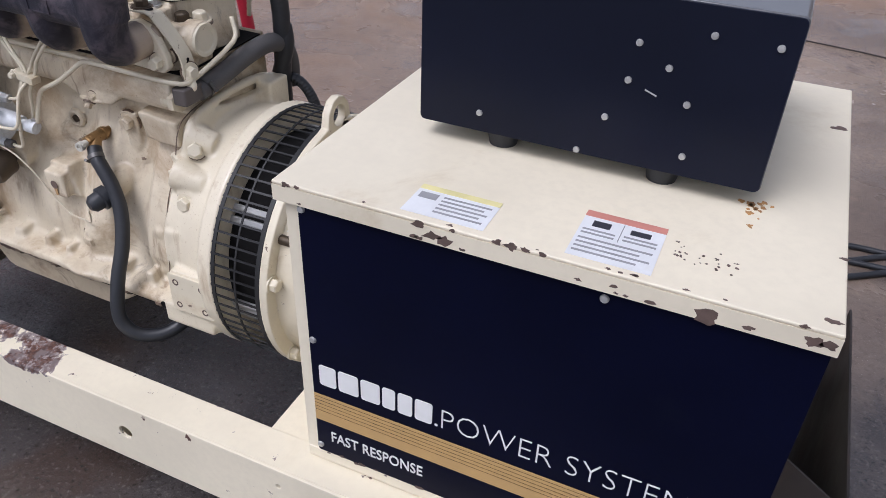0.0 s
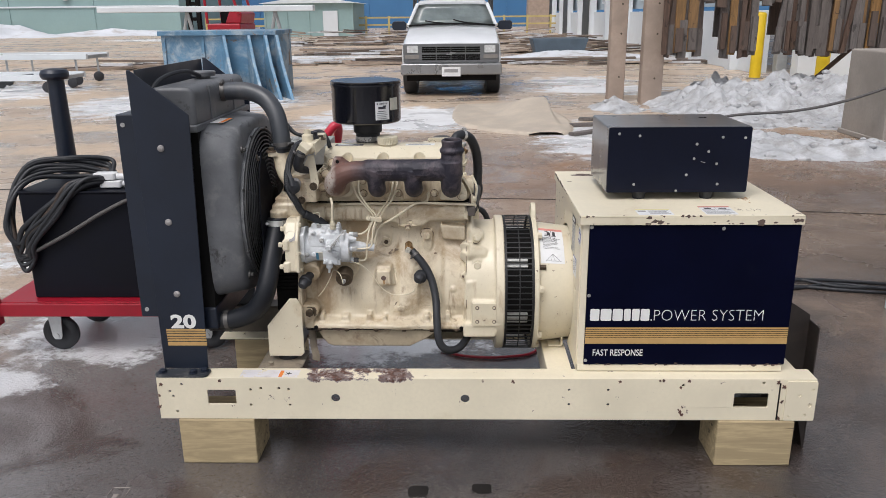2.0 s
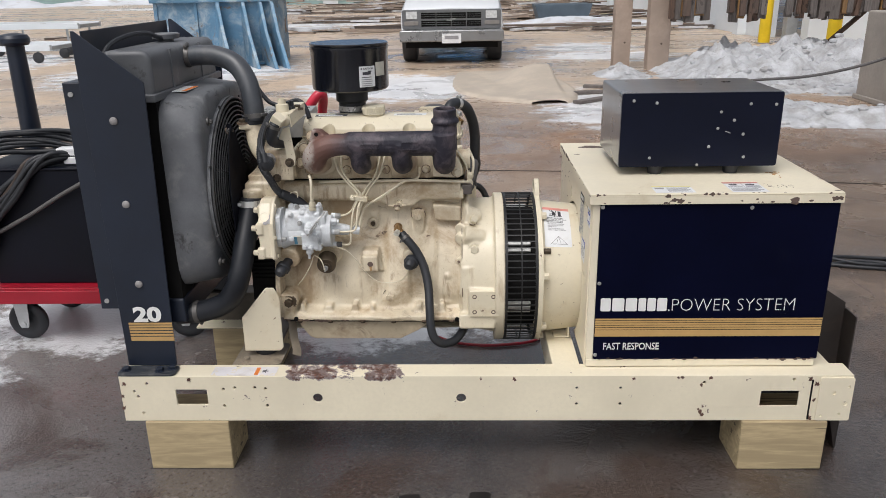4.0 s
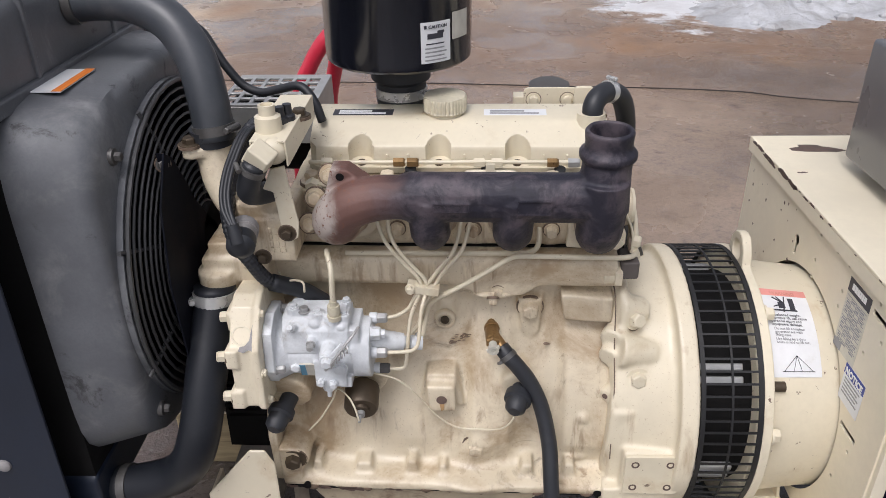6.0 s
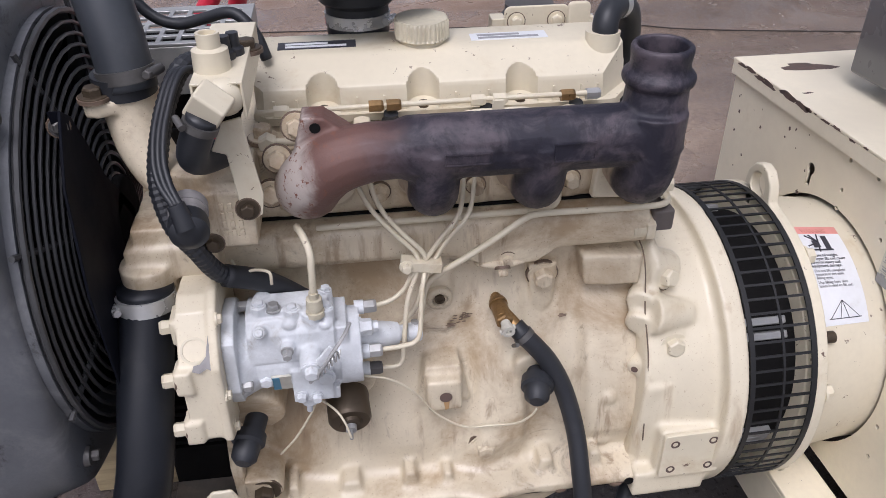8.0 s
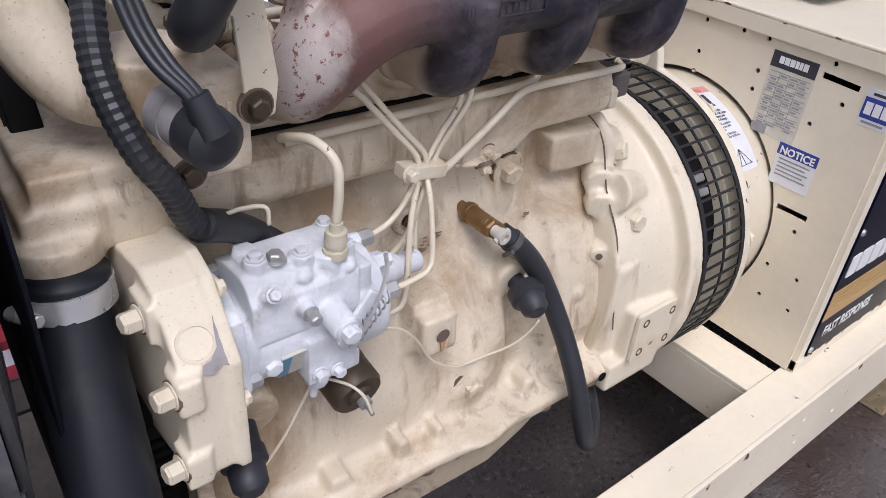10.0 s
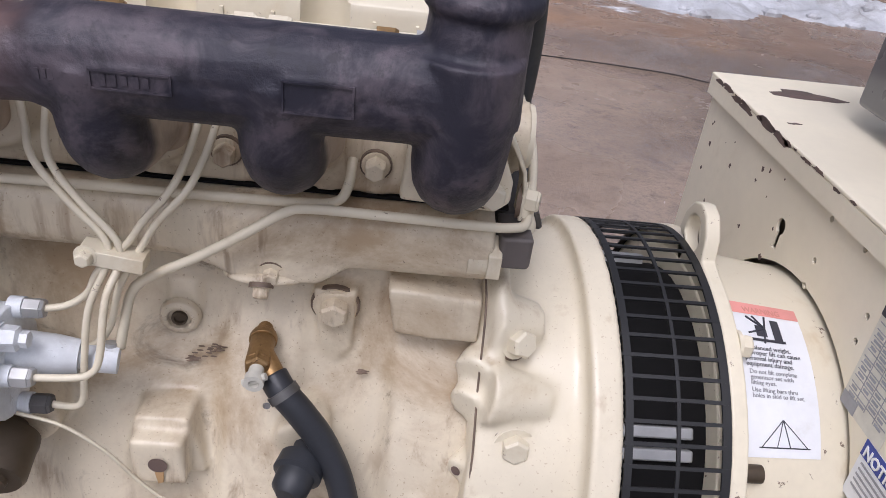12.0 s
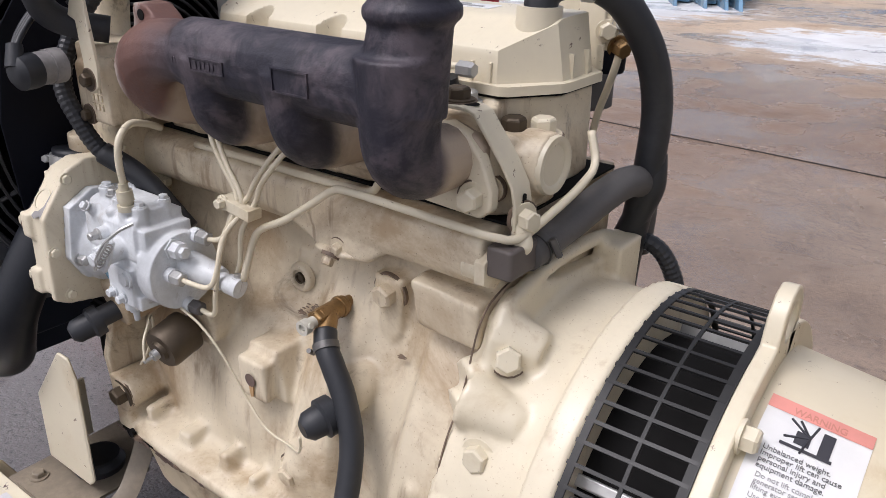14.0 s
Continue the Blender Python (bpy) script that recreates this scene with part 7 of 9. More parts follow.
# arched flange round the last port, with its bolt
bm = B()
plate(bm, [(0.800, 0.728), (0.868, 0.724), (0.878, 0.732), (0.878, 0.748), (0.868, 0.772), (0.852, 0.790), (0.836, 0.796), (0.818, 0.792), (0.804, 0.778)], [ring((0.834, 0.762), 0.020, 16)], "y", 0.221, 0.234)
flg = part("port_flange", bm, M["cast_clean"], eng, "pale cream flange behind the last manifold port", bevel=0.003)
eng_bolt((0.862, 0.222, 0.741), (0.15, -1, 0), 0.0095, 0.014, "cream_clean", 1.35, parent=flg)
SEAT.append(ENGINE_SEAT)

# senders and wires on the side of the block
bm = B()
lathe(bm, (0.534, 0.166, 0.521), (0.08, -1, -0.22), [(0, 0), (0, 0.012), (0.008, 0.012), (0.010, 0.0235), (0.016, 0.0242), (0.020, 0.0235), (0.042, 0.0235), (0.046, 0.021), (0.046, 0.012), (0.050, 0.011), (0.050, 0)], 30)
oil = part("oil_pressure_sender", bm, M["brownmetal"], eng, "brown metal oil pressure sender")
bm = B()
lathe(bm, (0.538, 0.117, 0.510), (0, -1, -0.22), [(0, 0), (0, 0.006), (0.006, 0.006), (0.006, 0.002), (0.016, 0.002), (0.016, 0)], 10)
part("terminal", bm, M["steel"], oil)
bm = B()
cyl(bm, (0.753, 0.185, 0.514), (0.751, 0.150, 0.510), 0.0095, seg=14)
lathe(bm, (0.752, 0.158, 0.511), (-0.25, -1, -0.15), [(0, 0), (0, 0.0185), (0.012, 0.019), (0.014, 0.015), (0.026, 0.014), (0.032, 0.008), (0.032, 0)], 20)
part("sender_plug", bm, M["rubber"], eng, "black rubber plug on a sender")
bm = B()
cyl(bm, (0.440, 0.138, 0.522), (0.434, 0.110, 0.516), 0.012, seg=16)
lathe(bm, (0.432, 0.116, 0.514), (-0.2, -1, -0.25), [(0, 0), (0, 0.0175), (0.010, 0.018), (0.013, 0.0145), (0.028, 0.0135), (0.034, 0.008), (0.034, 0)], 20)
part("sender_plug", bm, M["rubber"], eng)
line([(0.556, 0.140, 0.560), (0.585, 0.142, 0.548), (0.610, 0.146, 0.52), (0.635, 0.15, 0.478), (0.665, 0.148, 0.456), (0.70, 0.146, 0.455), (0.725, 0.136, 0.466), (0.739, 0.128, 0.485), (0.744, 0.124, 0.500)], 0.0014, "sender_wire", "cream_clean", seg=6)
line([(0.538, 0.102, 0.507), (0.532, 0.108, 0.527), (0.522, 0.120, 0.535), (0.505, 0.135, 0.535), (0.495, 0.14, 0.51), (0.475, 0.14, 0.475), (0.455, 0.14, 0.45)], 0.0014, "sender_wire", "cream_clean", seg=6)
line([(0.436, 0.175, 0.70), (0.445, 0.165, 0.692), (0.462, 0.155, 0.70), (0.475, 0.145, 0.703), (0.476, 0.143, 0.69)], 0.0016, "sender_wire", "cream_clean", seg=6)
# brass tee and drain hose
SEAT.clear()
bm = B()
lathe(bm, (0.637, 0.252, 0.595), (0, -1, -0.05), [(0, 0), (0, 0.0165), (0.006, 0.0155), (0.008, 0.013), (0.008, 0.0095), (0.004, 0.0085), (0.004, 0)], 24)
ring_b = part("core_boss", bm, M["cast_cream"], eng, bevel=0.001)
bm = B()
lathe(bm, (0.637, 0.2475, 0.5948), (0, -1, -0.05), [(0, 0), (0, 0.0062), (0.003, 0.0062), (0.003, 0.0042), (0.0012, 0.004), (0.0012, 0)], 16)
part("core_bolt", bm, M["brownmetal"], ring_b)
bm = B()
ball(bm, (0.706, 0.234, 0.650), 0.018, (1.75, 0.75, 0.32), 20)
oval = part("oval_cap", bm, M["cast_cream"], eng, smooth=180)
eng_bolt((0.705, 0.222, 0.6465), (0, -0.6, -0.8), 0.0062, 0.008, "cast_cream", 1.3, parent=oval)
bm = B()
lathe(bm, (0.704, 0.272, 0.590), (0.02, -1, -0.02), [(0, 0), (0, 0.018), (0.012, 0.016), (0.015, 0.0095), (0.015, 0)], 22)
part("tee_boss", bm, M["cast_cream"], eng, bevel=0.002)
bm = B()
cyl(bm, (0.704, 0.262, 0.590), (0.7045, 0.238, 0.589), 0.0068, seg=14)
cyl(bm, (0.7045, 0.240, 0.5893), (0.705, 0.205, 0.588), 0.0098, seg=16)
cyl(bm, (0.7045, 0.236, 0.5892), (0.7046, 0.231, 0.589), 0.0112, seg=16)
bolt(bm, (0.705, 0.208, 0.588), (0.02, -1, -0.03), 0.0105, 0.010)
cyl(bm, (0.705, 0.219, 0.5885), (0.722, 0.196, 0.575), 0.0092, seg=16)
tee = part("brass_tee", bm, M["brass"], eng, "tarnished brass tee", bevel=0.0008)
bm = B()
lathe(bm, (0.7052, 0.200, 0.5878), (0.02, -1, -0.05), [(0, 0), (0, 0.0058), (0.010, 0.0058), (0.010, 0.0075), (0.018, 0.0075), (0.018, 0.004), (0.014, 0.004), (0.014, 0)], 14)
cyl(bm, (0.697, 0.187, 0.583), (0.714, 0.187, 0.591), 0.003, seg=8)
part("drain_valve", bm, M["label_grey"], tee)
bm = B()
tube(bm, [(0.717, 0.201, 0.580), (0.7265, 0.192, 0.571), (0.740, 0.187, 0.557), (0.758, 0.182, 0.532), (0.775, 0.172, 0.495), (0.786, 0.150, 0.448), (0.789, 0.124, 0.40), (0.793, 0.106, 0.350), (0.803, 0.104, 0.322), (0.825, 0.114, 0.304), (0.856, 0.14, 0.303), (0.88, 0.18, 0.322), (0.89, 0.22, 0.34)], 0.0113, 16, 8)
dh = part("drain_hose", bm, M["rubber"], eng, "black rubber oil drain hose", smooth=180)
clamp_ring((0.7265, 0.192, 0.571), (0.6, -0.4, -0.65), 0.0114, dh, 0.007, (-1, -0.3, 0), True)
SEAT.append(ENGINE_SEAT)

M["elbow"] = surface("grey_brown_fitting", (0.115, 0.098, 0.09), 0.6, var=0.15, scale=12, bump=0.05)
# coolant return: fitting block and grey hose
bm = B()
cyl(bm, (0.874, 0.216, 0.676), (0.884, 0.216, 0.676), 0.0185, seg=6)
cyl(bm, (0.86, 0.216, 0.676), (0.876, 0.216, 0.676), 0.015, seg=18)
part("hex_fitting", bm, M["cream_clean"], eng, bevel=0.001)
SEAT.clear()
bm = B()
prism(bm, rect(0.876, 0.901, 0.220, 0.262, 0.005), "z", 0.679, 0.705)
cyl(bm, (0.889, 0.256, 0.691), (0.889, 0.282, 0.693), 0.0105, seg=16)
part("fitting_elbow", bm, M["elbow"], eng, "grey-brown square elbow", bevel=0.003)
bm = B()
tube(bm, [(0.891, 0.258, 0.689), (0.893, 0.28, 0.692), (0.898, 0.315, 0.700), (0.903, 0.350, 0.710), (0.906, 0.39, 0.716), (0.907, 0.425, 0.714), (0.903, 0.462, 0.698), (0.898, 0.485, 0.665), (0.895, 0.49, 0.62)], 0.0150, 18, 8)
gh = part("coolant_hose", bm, M["rubber_grey"], eng, "worn grey coolant hose", smooth=180)
clamp_ring((0.8925, 0.274, 0.691), (0.05, 1, 0.3), 0.0151, gh, 0.007, (1, 0, 0.4), True)
SEAT.append(ENGINE_SEAT)

# flywheel housing
SEAT.clear()
bm = B()
GX = 0.986
cyl(bm, (0.885, *GEN), (0.960, *GEN), 0.172, 0.184, 72)
cyl(bm, (0.960, *GEN), (GX, *GEN), 0.2065, seg=96)
cyl(bm, (0.878, 0.335, 0.452), (0.965, 0.33, 0.448), 0.180, 0.188, 72)
prism(bm, [(0.15, 0.35), (0.46, 0.35), (0.48, 0.45), (0.455, 0.63), (0.26, 0.652), (0.235, 0.638), (0.215, 0.585), (0.185, 0.53), (0.165, 0.44)], "x", 0.872, 0.895)
cyl(bm, (0.88, 0.238, 0.622), (0.92, 0.248, 0.61), 0.026, 0.02, 20)
cyl(bm, (0.88, 0.20, 0.578), (0.93, 0.205, 0.568), 0.026, 0.018, 20)
cyl(bm, (0.907, 0.20, 0.543), (0.907, 0.180, 0.543), 0.018, seg=22)
box(bm, (0.885, 0.18, 0.488), (0.905, 0.21, 0.515))
box(bm, (0.876, 0.155, 0.38), (0.90, 0.19, 0.50))
prism(bm, rect(0.890, 0.972, 0.372, 0.446, 0.006), "y", 0.134, 0.24)
box(bm, (0.865, 0.135, 0.335), (0.96, 0.2, 0.375))
tube(bm, [(0.888, 0.160, 0.42), (0.888, 0.180, 0.525), (0.888, 0.210, 0.58), (0.888, 0.230, 0.634), (0.888, 0.258, 0.653), (0.888, 0.33, 0.662), (0.888, 0.42, 0.655), (0.888, 0.45, 0.63)], 0.0075, 10, 6)
box(bm, (0.885, 0.40, 0.55), (0.915, 0.45, 0.655))
for a, b, r in (((0.880, 0.226, 0.590), (0.870, 0.209, 0.587), 0.017), ((0.878, 0.216, 0.566), (0.867, 0.200, 0.562), 0.016), ((0.876, 0.200, 0.508), (0.866, 0.186, 0.506), 0.011)):
    cyl(bm, a, b, r, seg=22)
seam = B()
tube(seam, [(0.8745, 0.151, 0.42), (0.8745, 0.171, 0.525), (0.8745, 0.201, 0.58), (0.8745, 0.221, 0.634), (0.8745, 0.251, 0.654), (0.8745, 0.33, 0.667)], 0.0009, 8, 8)
bell = part("flywheel_housing", bm, M["cast_clean"], eng, "cream cast flywheel housing", remesh=0.0036, iron=2)
part("joint_seam", seam, M["grimy_washer"], bell, "oily joint between block and flywheel housing", smooth=180)
eng_bolt((0.907, 0.181, 0.543), (0, -1, 0.1), 0.0115, 0.010, "cream_clean", 1.45, parent=bell)
eng_bolt((0.902, 0.224, 0.612), (0.5, -0.9, 0.35), 0.0115, 0.013, "cream_clean", 1.3, parent=bell)
bm = B()
prism(bm, rect(0.892, 0.970, 0.374, 0.444, 0.004), "y", 0.1285, 0.1342)
cvp = part("cover_plate", bm, M["cream_clean"], bell, "square cream cover plate", bevel=0.001)
for x, z in ((0.906, 0.430), (0.955, 0.430), (0.906, 0.387), (0.955, 0.387)):
    bm = B()
    lathe(bm, (x, 0.1287, z), (0, -1, 0), [(0, 0), (0, 0.0058), (0.0007, 0.0058), (0.0007, 0.004), (-0.002, 0)], 14)
    part("plate_hole", bm, M["rusted_dark"], cvp)
bm = B()
lathe(bm, (0.885, 0.1805, 0.496), (0, -1, 0), [(0, 0), (0, 0.0045), (0.0006, 0.0045), (0.0006, 0)], 12)
part("hole", bm, M["dark"], bell)
bm = B()
lathe(bm, (0.8655, 0.1858, 0.506), (-0.58, -0.81, 0), [(0, 0), (0, 0.0042), (0.0006, 0.0042), (0.0006, 0)], 12)
part("hole", bm, M["rusted_dark"], bell)

SEAT.append(ENGINE_SEAT)
# corrugated conduits
def conduit(pts, r, nm="conduit"):
    bm = B()
    tube(bm, pts, r, 12, 40, ribs=r * 0.085)
    return part(nm, bm, M["rubber"], eng, "black corrugated cable conduit", smooth=25)


SEAT.clear()
conduit([(0.425, 0.30, 0.865), (0.412, 0.275, 0.885), (0.397, 0.250, 0.889), (0.384, 0.228, 0.870), (0.374, 0.207, 0.842), (0.368, 0.185, 0.805), (0.376, 0.168, 0.768), (0.392, 0.168, 0.738), (0.41, 0.18, 0.70), (0.45, 0.20, 0.672), (0.50, 0.215, 0.622)], 0.0098)
for k in range(3):
    d = 0.0042 * (k - 1)
    line([(0.412 + d, 0.262, 0.880), (0.396 + d, 0.222, 0.893), (0.384 + d, 0.182, 0.868), (0.381 + d, 0.152, 0.845), (0.385 + d, 0.133, 0.828), (0.394 + d * 0.7, 0.119, 0.814), (0.400 + d * 0.5, 0.113, 0.797)], 0.0032, "cable", "rubber")
# smooth taped length of the loom below the boot
bm = B()
tube(bm, [(0.412, 0.181, 0.698), (0.45, 0.20, 0.672), (0.50, 0.215, 0.622)], 0.0118, 14, 8)
part("taped_loom", bm, M["rubber"], eng, "black taped end of the cable loom", smooth=180)
# second hose dropping away behind the breather hose
bm = B()
tube(bm, [(0.912, 0.456, 0.735), (0.915, 0.455, 0.704), (0.906, 0.455, 0.675), (0.895, 0.456, 0.645), (0.882, 0.46, 0.60), (0.875, 0.465, 0.55)], 0.0135, 14, 8)
part("branch_hose", bm, M["rubber"], eng, "black rubber hose", smooth=180)
SEAT.append(ENGINE_SEAT)
conduit([(0.88, 0.44, 0.612), (0.90, 0.445, 0.624), (0.922, 0.45, 0.615), (0.938, 0.455, 0.585), (0.945, 0.46, 0.54)], 0.0092)
SEAT.clear()
line([(0.255, 0.42, 1.0), (0.297, 0.40, 0.975), (0.315, 0.39, 0.952), (0.331, 0.385, 0.927), (0.352, 0.38, 0.903), (0.378, 0.374, 0.894), (0.405, 0.368, 0.900), (0.438, 0.356, 0.908), (0.458, 0.345, 0.890), (0.468, 0.340, 0.862)], 0.0062, "cable", "rubber")
SEAT.append(ENGINE_SEAT)

# charging alternator behind the water neck: a slotted steel case
alt = thing("charging_alternator", (0.38, 0.47, 0.80), "grey slotted charging alternator with louvred case", "alternator")
bm = B()
slots_ = [rect(0.312 + 0.022 * i, 0.328 + 0.022 * i, 0.415 + 0.023 * j, 0.431 + 0.023 * j) for i in range(6) for j in range(5)]
plate(bm, rect(0.305, 0.452, 0.405, 0.54), slots_, "z", 0.838, 0.842)
box(bm, (0.305, 0.405, 0.78), (0.452, 0.409, 0.838))
box(bm, (0.448, 0.409, 0.78), (0.452, 0.54, 0.838))
part("case", bm, M["steel"], alt, bevel=0.001)
bm = B()
cyl(bm, (0.31, 0.475, 0.77), (0.44, 0.475, 0.77), 0.06, seg=28)
part("body", bm, M["dark"], alt, bevel=0.004)
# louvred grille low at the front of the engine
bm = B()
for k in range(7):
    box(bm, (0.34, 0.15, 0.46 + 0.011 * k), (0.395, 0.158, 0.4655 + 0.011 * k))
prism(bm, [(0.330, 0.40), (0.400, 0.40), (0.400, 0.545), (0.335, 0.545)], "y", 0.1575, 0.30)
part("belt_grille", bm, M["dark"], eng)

SEAT.clear()

# ---------------- air cleaner ----------------
air = thing("air_cleaner", (0.585, 0.40, 0.84), "round gloss-black air cleaner canister on a rubber boot", "air cleaner")
AC, AR = (0.570, 0.437), 0.105
bm = B()
lathe(bm, (*AC, 0.928), (0, 0, 1), [(0, 0), (0, AR - 0.0055), (0.004, AR - 0.001), (0.012, AR), (0.104, AR), (0.109, AR + 0.0025), (0.115, AR + 0.0025), (0.117, AR - 0.0015), (0.117, 0.0)], 64)
can = part("canister", bm, M["gloss_black"], air, "gloss black steel canister", smooth=35)
bm = B()
lathe(bm, (*AC, 1.0440), (0, 0, 1), [(0, 0), (0, AR + 0.0005), (0.005, AR + 0.0025), (0.008, AR - 0.0005), (0.0085, 0.0)], 64)
part("lid", bm, M["gloss_black"], air, smooth=35)
bm = B()
lathe(bm, (0.571, 0.440, 0.83), (0, 0, 1), [(0, 0), (0, 0.03), (0.03, 0.037), (0.06, 0.037), (0.066, 0.044), (0.095, 0.044), (0.108, 0.03), (0.108, 0)], 28)
boot = part("boot", bm, M["rubber"], air, "black rubber boot")
clamp_ring((0.571, 0.440, 0.875), (0, 0, 1), 0.0375, boot, 0.014, (1, -0.6, 0))


def curved_label(name, c, r, a0, a1, z0, z1, material, parent, label="", axis="z", lift=0.0006, n=10):
    """A label bent round a drum; angles in degrees; axis z: about a standing drum, x: about a lying one (z0..z1 along it)."""
    bm = B()
    rows = []
    for k in range(n + 1):
        a = radians(a0 + (a1 - a0) * k / n)
        u, v = c[0] + (r + lift) * math.cos(a), c[1] + (r + lift) * math.sin(a)
        rows.append([bm.verts.new((u, v, w) if axis == "z" else (w, u, v)) for w in (z0, z1)])
    for p, q in zip(rows, rows[1:]):
        bm.faces.new((p[0], p[1], q[1], q[0]))
    return part(name, bm, material, parent, label, smooth=180)


lb = curved_label("caution_label", AC, AR, -69, -44, 0.942, 0.996, M["paper"], can, "white caution label with a picture")
curved_label("picture", AC, AR, -64, -51, 0.974, 0.981, M["ink"], lb, lift=0.0012)
curved_label("picture", AC, AR, -56, -50, 0.9805, 0.984, M["ink"], lb, lift=0.0012)
curved_label("picture", AC, AR, -65, -50, 0.9665, 0.9682, M["ink"], lb, lift=0.0012)
turned = -63.0
for letter, step_ in zip("CAUTION", (2.3, 2.3, 2.4, 2.2, 1.2, 2.6, 2.4)):
    a = radians(turned)
    lettering(letter, 0.0062, (AC[0] + (AR + 0.0012) * math.cos(a), AC[1] + (AR + 0.0012) * math.sin(a), 0.9875), pose(0, 0, 0, 90, 0, turned + 90), M["ink"], "lettering", lb, 0.0001, 0.0, 0.0003)
    turned += step_
curved_label("warning_mark", AC, AR, -66.5, -64.5, 0.9875, 0.992, M["ink"], lb, lift=0.0012)
for k in range(4):
    curved_label("print", AC, AR, -66, -48 - 2 * (k % 2), 0.945 + k * 0.0052, 0.947 + k * 0.0052, M["ink_grey"], lb, lift=0.0012)
curved_label("worn_label", AC, AR, -42, -22, 0.968, 1.004, M["label_grey"], can, "half-torn silver label")

# ---------------- generator end ----------------
def DRUM(x):
    """Radius of the drum, which narrows a little towards the housing."""
    return 0.187 - 0.12 * (min(x, 1.18) - 1.07)


gen = thing("generator_end", (1.10, 0.32, 0.25), "cream generator end with a black mesh guard and lifting eye", "generator")
bm = B()
lathe(bm, (1.068, *GEN), (1, 0, 0), [(0, 0), (0, DRUM(1.068)), (0.112, DRUM(1.18)), (0.35, DRUM(1.18)), (0.35, 0)], 96)
drum = part("drum", bm, M["cream_clean"], gen, "smooth cream generator drum", bevel=0.003)
bm = B()
outl = ring(GEN, 0.207, 60, radians(99), radians(99 + 342))
ear = [(0.369, 0.651), (0.365, 0.672), (0.353, 0.686), (0.338, 0.691), (0.323, 0.687), (0.310, 0.672), (0.305, 0.651)]
plate(bm, outl + ear, [ring((0.338, 0.661), 0.0165, 20), ring(GEN, 0.15, 40)], "x", 1.070, 1.084)
part("lifting_plate", bm, M["cream_clean"], gen, "cream end plate with a lifting eye", bevel=0.0025)
for a in (18, 118, 168, 215, 245, 300, 345):
    bm = B()
    y, z = GEN[0] + 0.196 * math.cos(radians(a)), GEN[1] + 0.196 * math.sin(radians(a))
    bolt(bm, (1.084, y, z), (1, 0, 0), 0.010, 0.011, 1.3)
    part("plate_bolt", bm, M["cream_clean"], gen)
bm = B()
cyl(bm, (1.075, 0.166, 0.541), (1.104, 0.166, 0.541), 0.0075, seg=14)
part("stud", bm, M["brownmetal"], gen, "bare brown stud")
# mesh guard
N = 76
for x0, x1 in ((GX, GX + 0.006), (1.0265, 1.0295), (1.063, 1.070)):
    bm = B()
    r0, r1 = 0.2045, 0.2065
    lathe(bm, (x0, *GEN), (1, 0, 0), [(0, r0), (0, r1), (x1 - x0, r1), (x1 - x0, r0), (0, r0)], 72)
    part("guard_band", bm, M["guard"], gen)
base_bar = None
for k in range(N):
    a = 2 * math.pi * k / N
    c, s = math.cos(a), math.sin(a)
    bm = B()
    m = Matrix.Translation((1.027, GEN[0] + 0.2055 * c, GEN[1] + 0.2055 * s)) @ Matrix.Rotation(a, 4, "X")
    if base_bar is None:
        box(bm, (-0.042, -0.001, -0.0015), (0.042, 0.001, 0.0015))
        base_bar = part("guard_bar", bm, M["guard"], gen)
        base_bar.matrix_basis = m
    else:
        bm.free()
        ob = new("guard_bar", base_bar.data)
        ob.parent = gen
        ob.matrix_parent_inverse = world_of(gen).inverted()
        ob.matrix_basis = m
# rotor coloured near-black so the inside of the guard reads as shaded
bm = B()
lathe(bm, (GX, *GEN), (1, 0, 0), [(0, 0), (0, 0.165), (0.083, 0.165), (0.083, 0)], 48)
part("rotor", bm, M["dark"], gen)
for a in (62, 66, 140, 146, 196, 200, 204, 255, 262, 320):
    bm = B()
    m = Matrix.Translation((1.018, GEN[0] + 0.168 * math.cos(radians(a)), GEN[1] + 0.168 * math.sin(radians(a)))) @ Matrix.Rotation(radians(a), 4, "X")
    v = box(bm, (-0.036, -0.006, -0.005), (0.036, 0.006, 0.005))
    bmesh.ops.transform(bm, matrix=m, verts=v)
    part("rotor_vane", bm, M["steel"], gen, bevel=0.002)
def on_drum(x, a, lift=0.001):
    a = radians(180 - a)
    r = DRUM(x) + lift
    return (x, GEN[0] + r * math.cos(a), GEN[1] + r * math.sin(a))


def drum_turn(a):
    return pose(0, 0, 0, 90 - a, 0, 0) @ Matrix.Rotation(math.atan(0.12), 4, "Y")


# warning label on the drum: angles about the lying axis, up from -y
def drum_label(nm, a0, a1, x0, x1, mat_d, parent, label="", lift=0.0006):
    bm = B()
    rows = []
    for k in range(13):
        rows.append([bm.verts.new(on_drum(x, a0 + (a1 - a0) * k / 12, lift)) for x in (x0, x1)])
    for p, q in zip(rows, rows[1:]):
        bm.faces.new((p[0], p[1], q[1], q[0]))
    return part(nm, bm, mat_d, parent, label, smooth=180)


W0, W1, A0, A1 = 1.090, 1.160, 35.5, 78.4
wl_ = drum_label("warning_label", A0, A1, W0, W1, M["paper"], drum, "white warning label with a red header and two pictures")
drum_label("header", A1 - 4.0, A1, W0, W1, M["ink_pink"], wl_, lift=0.0011)
drum_label("picture", A1 - 11.7, A1 - 5.2, W0 + 0.040, W0 + 0.048, M["ink"], wl_, lift=0.0011)
drum_label("picture", A1 - 11.0, A1 - 7.5, W0 + 0.024, W0 + 0.034, M["ink"], wl_, lift=0.0011)
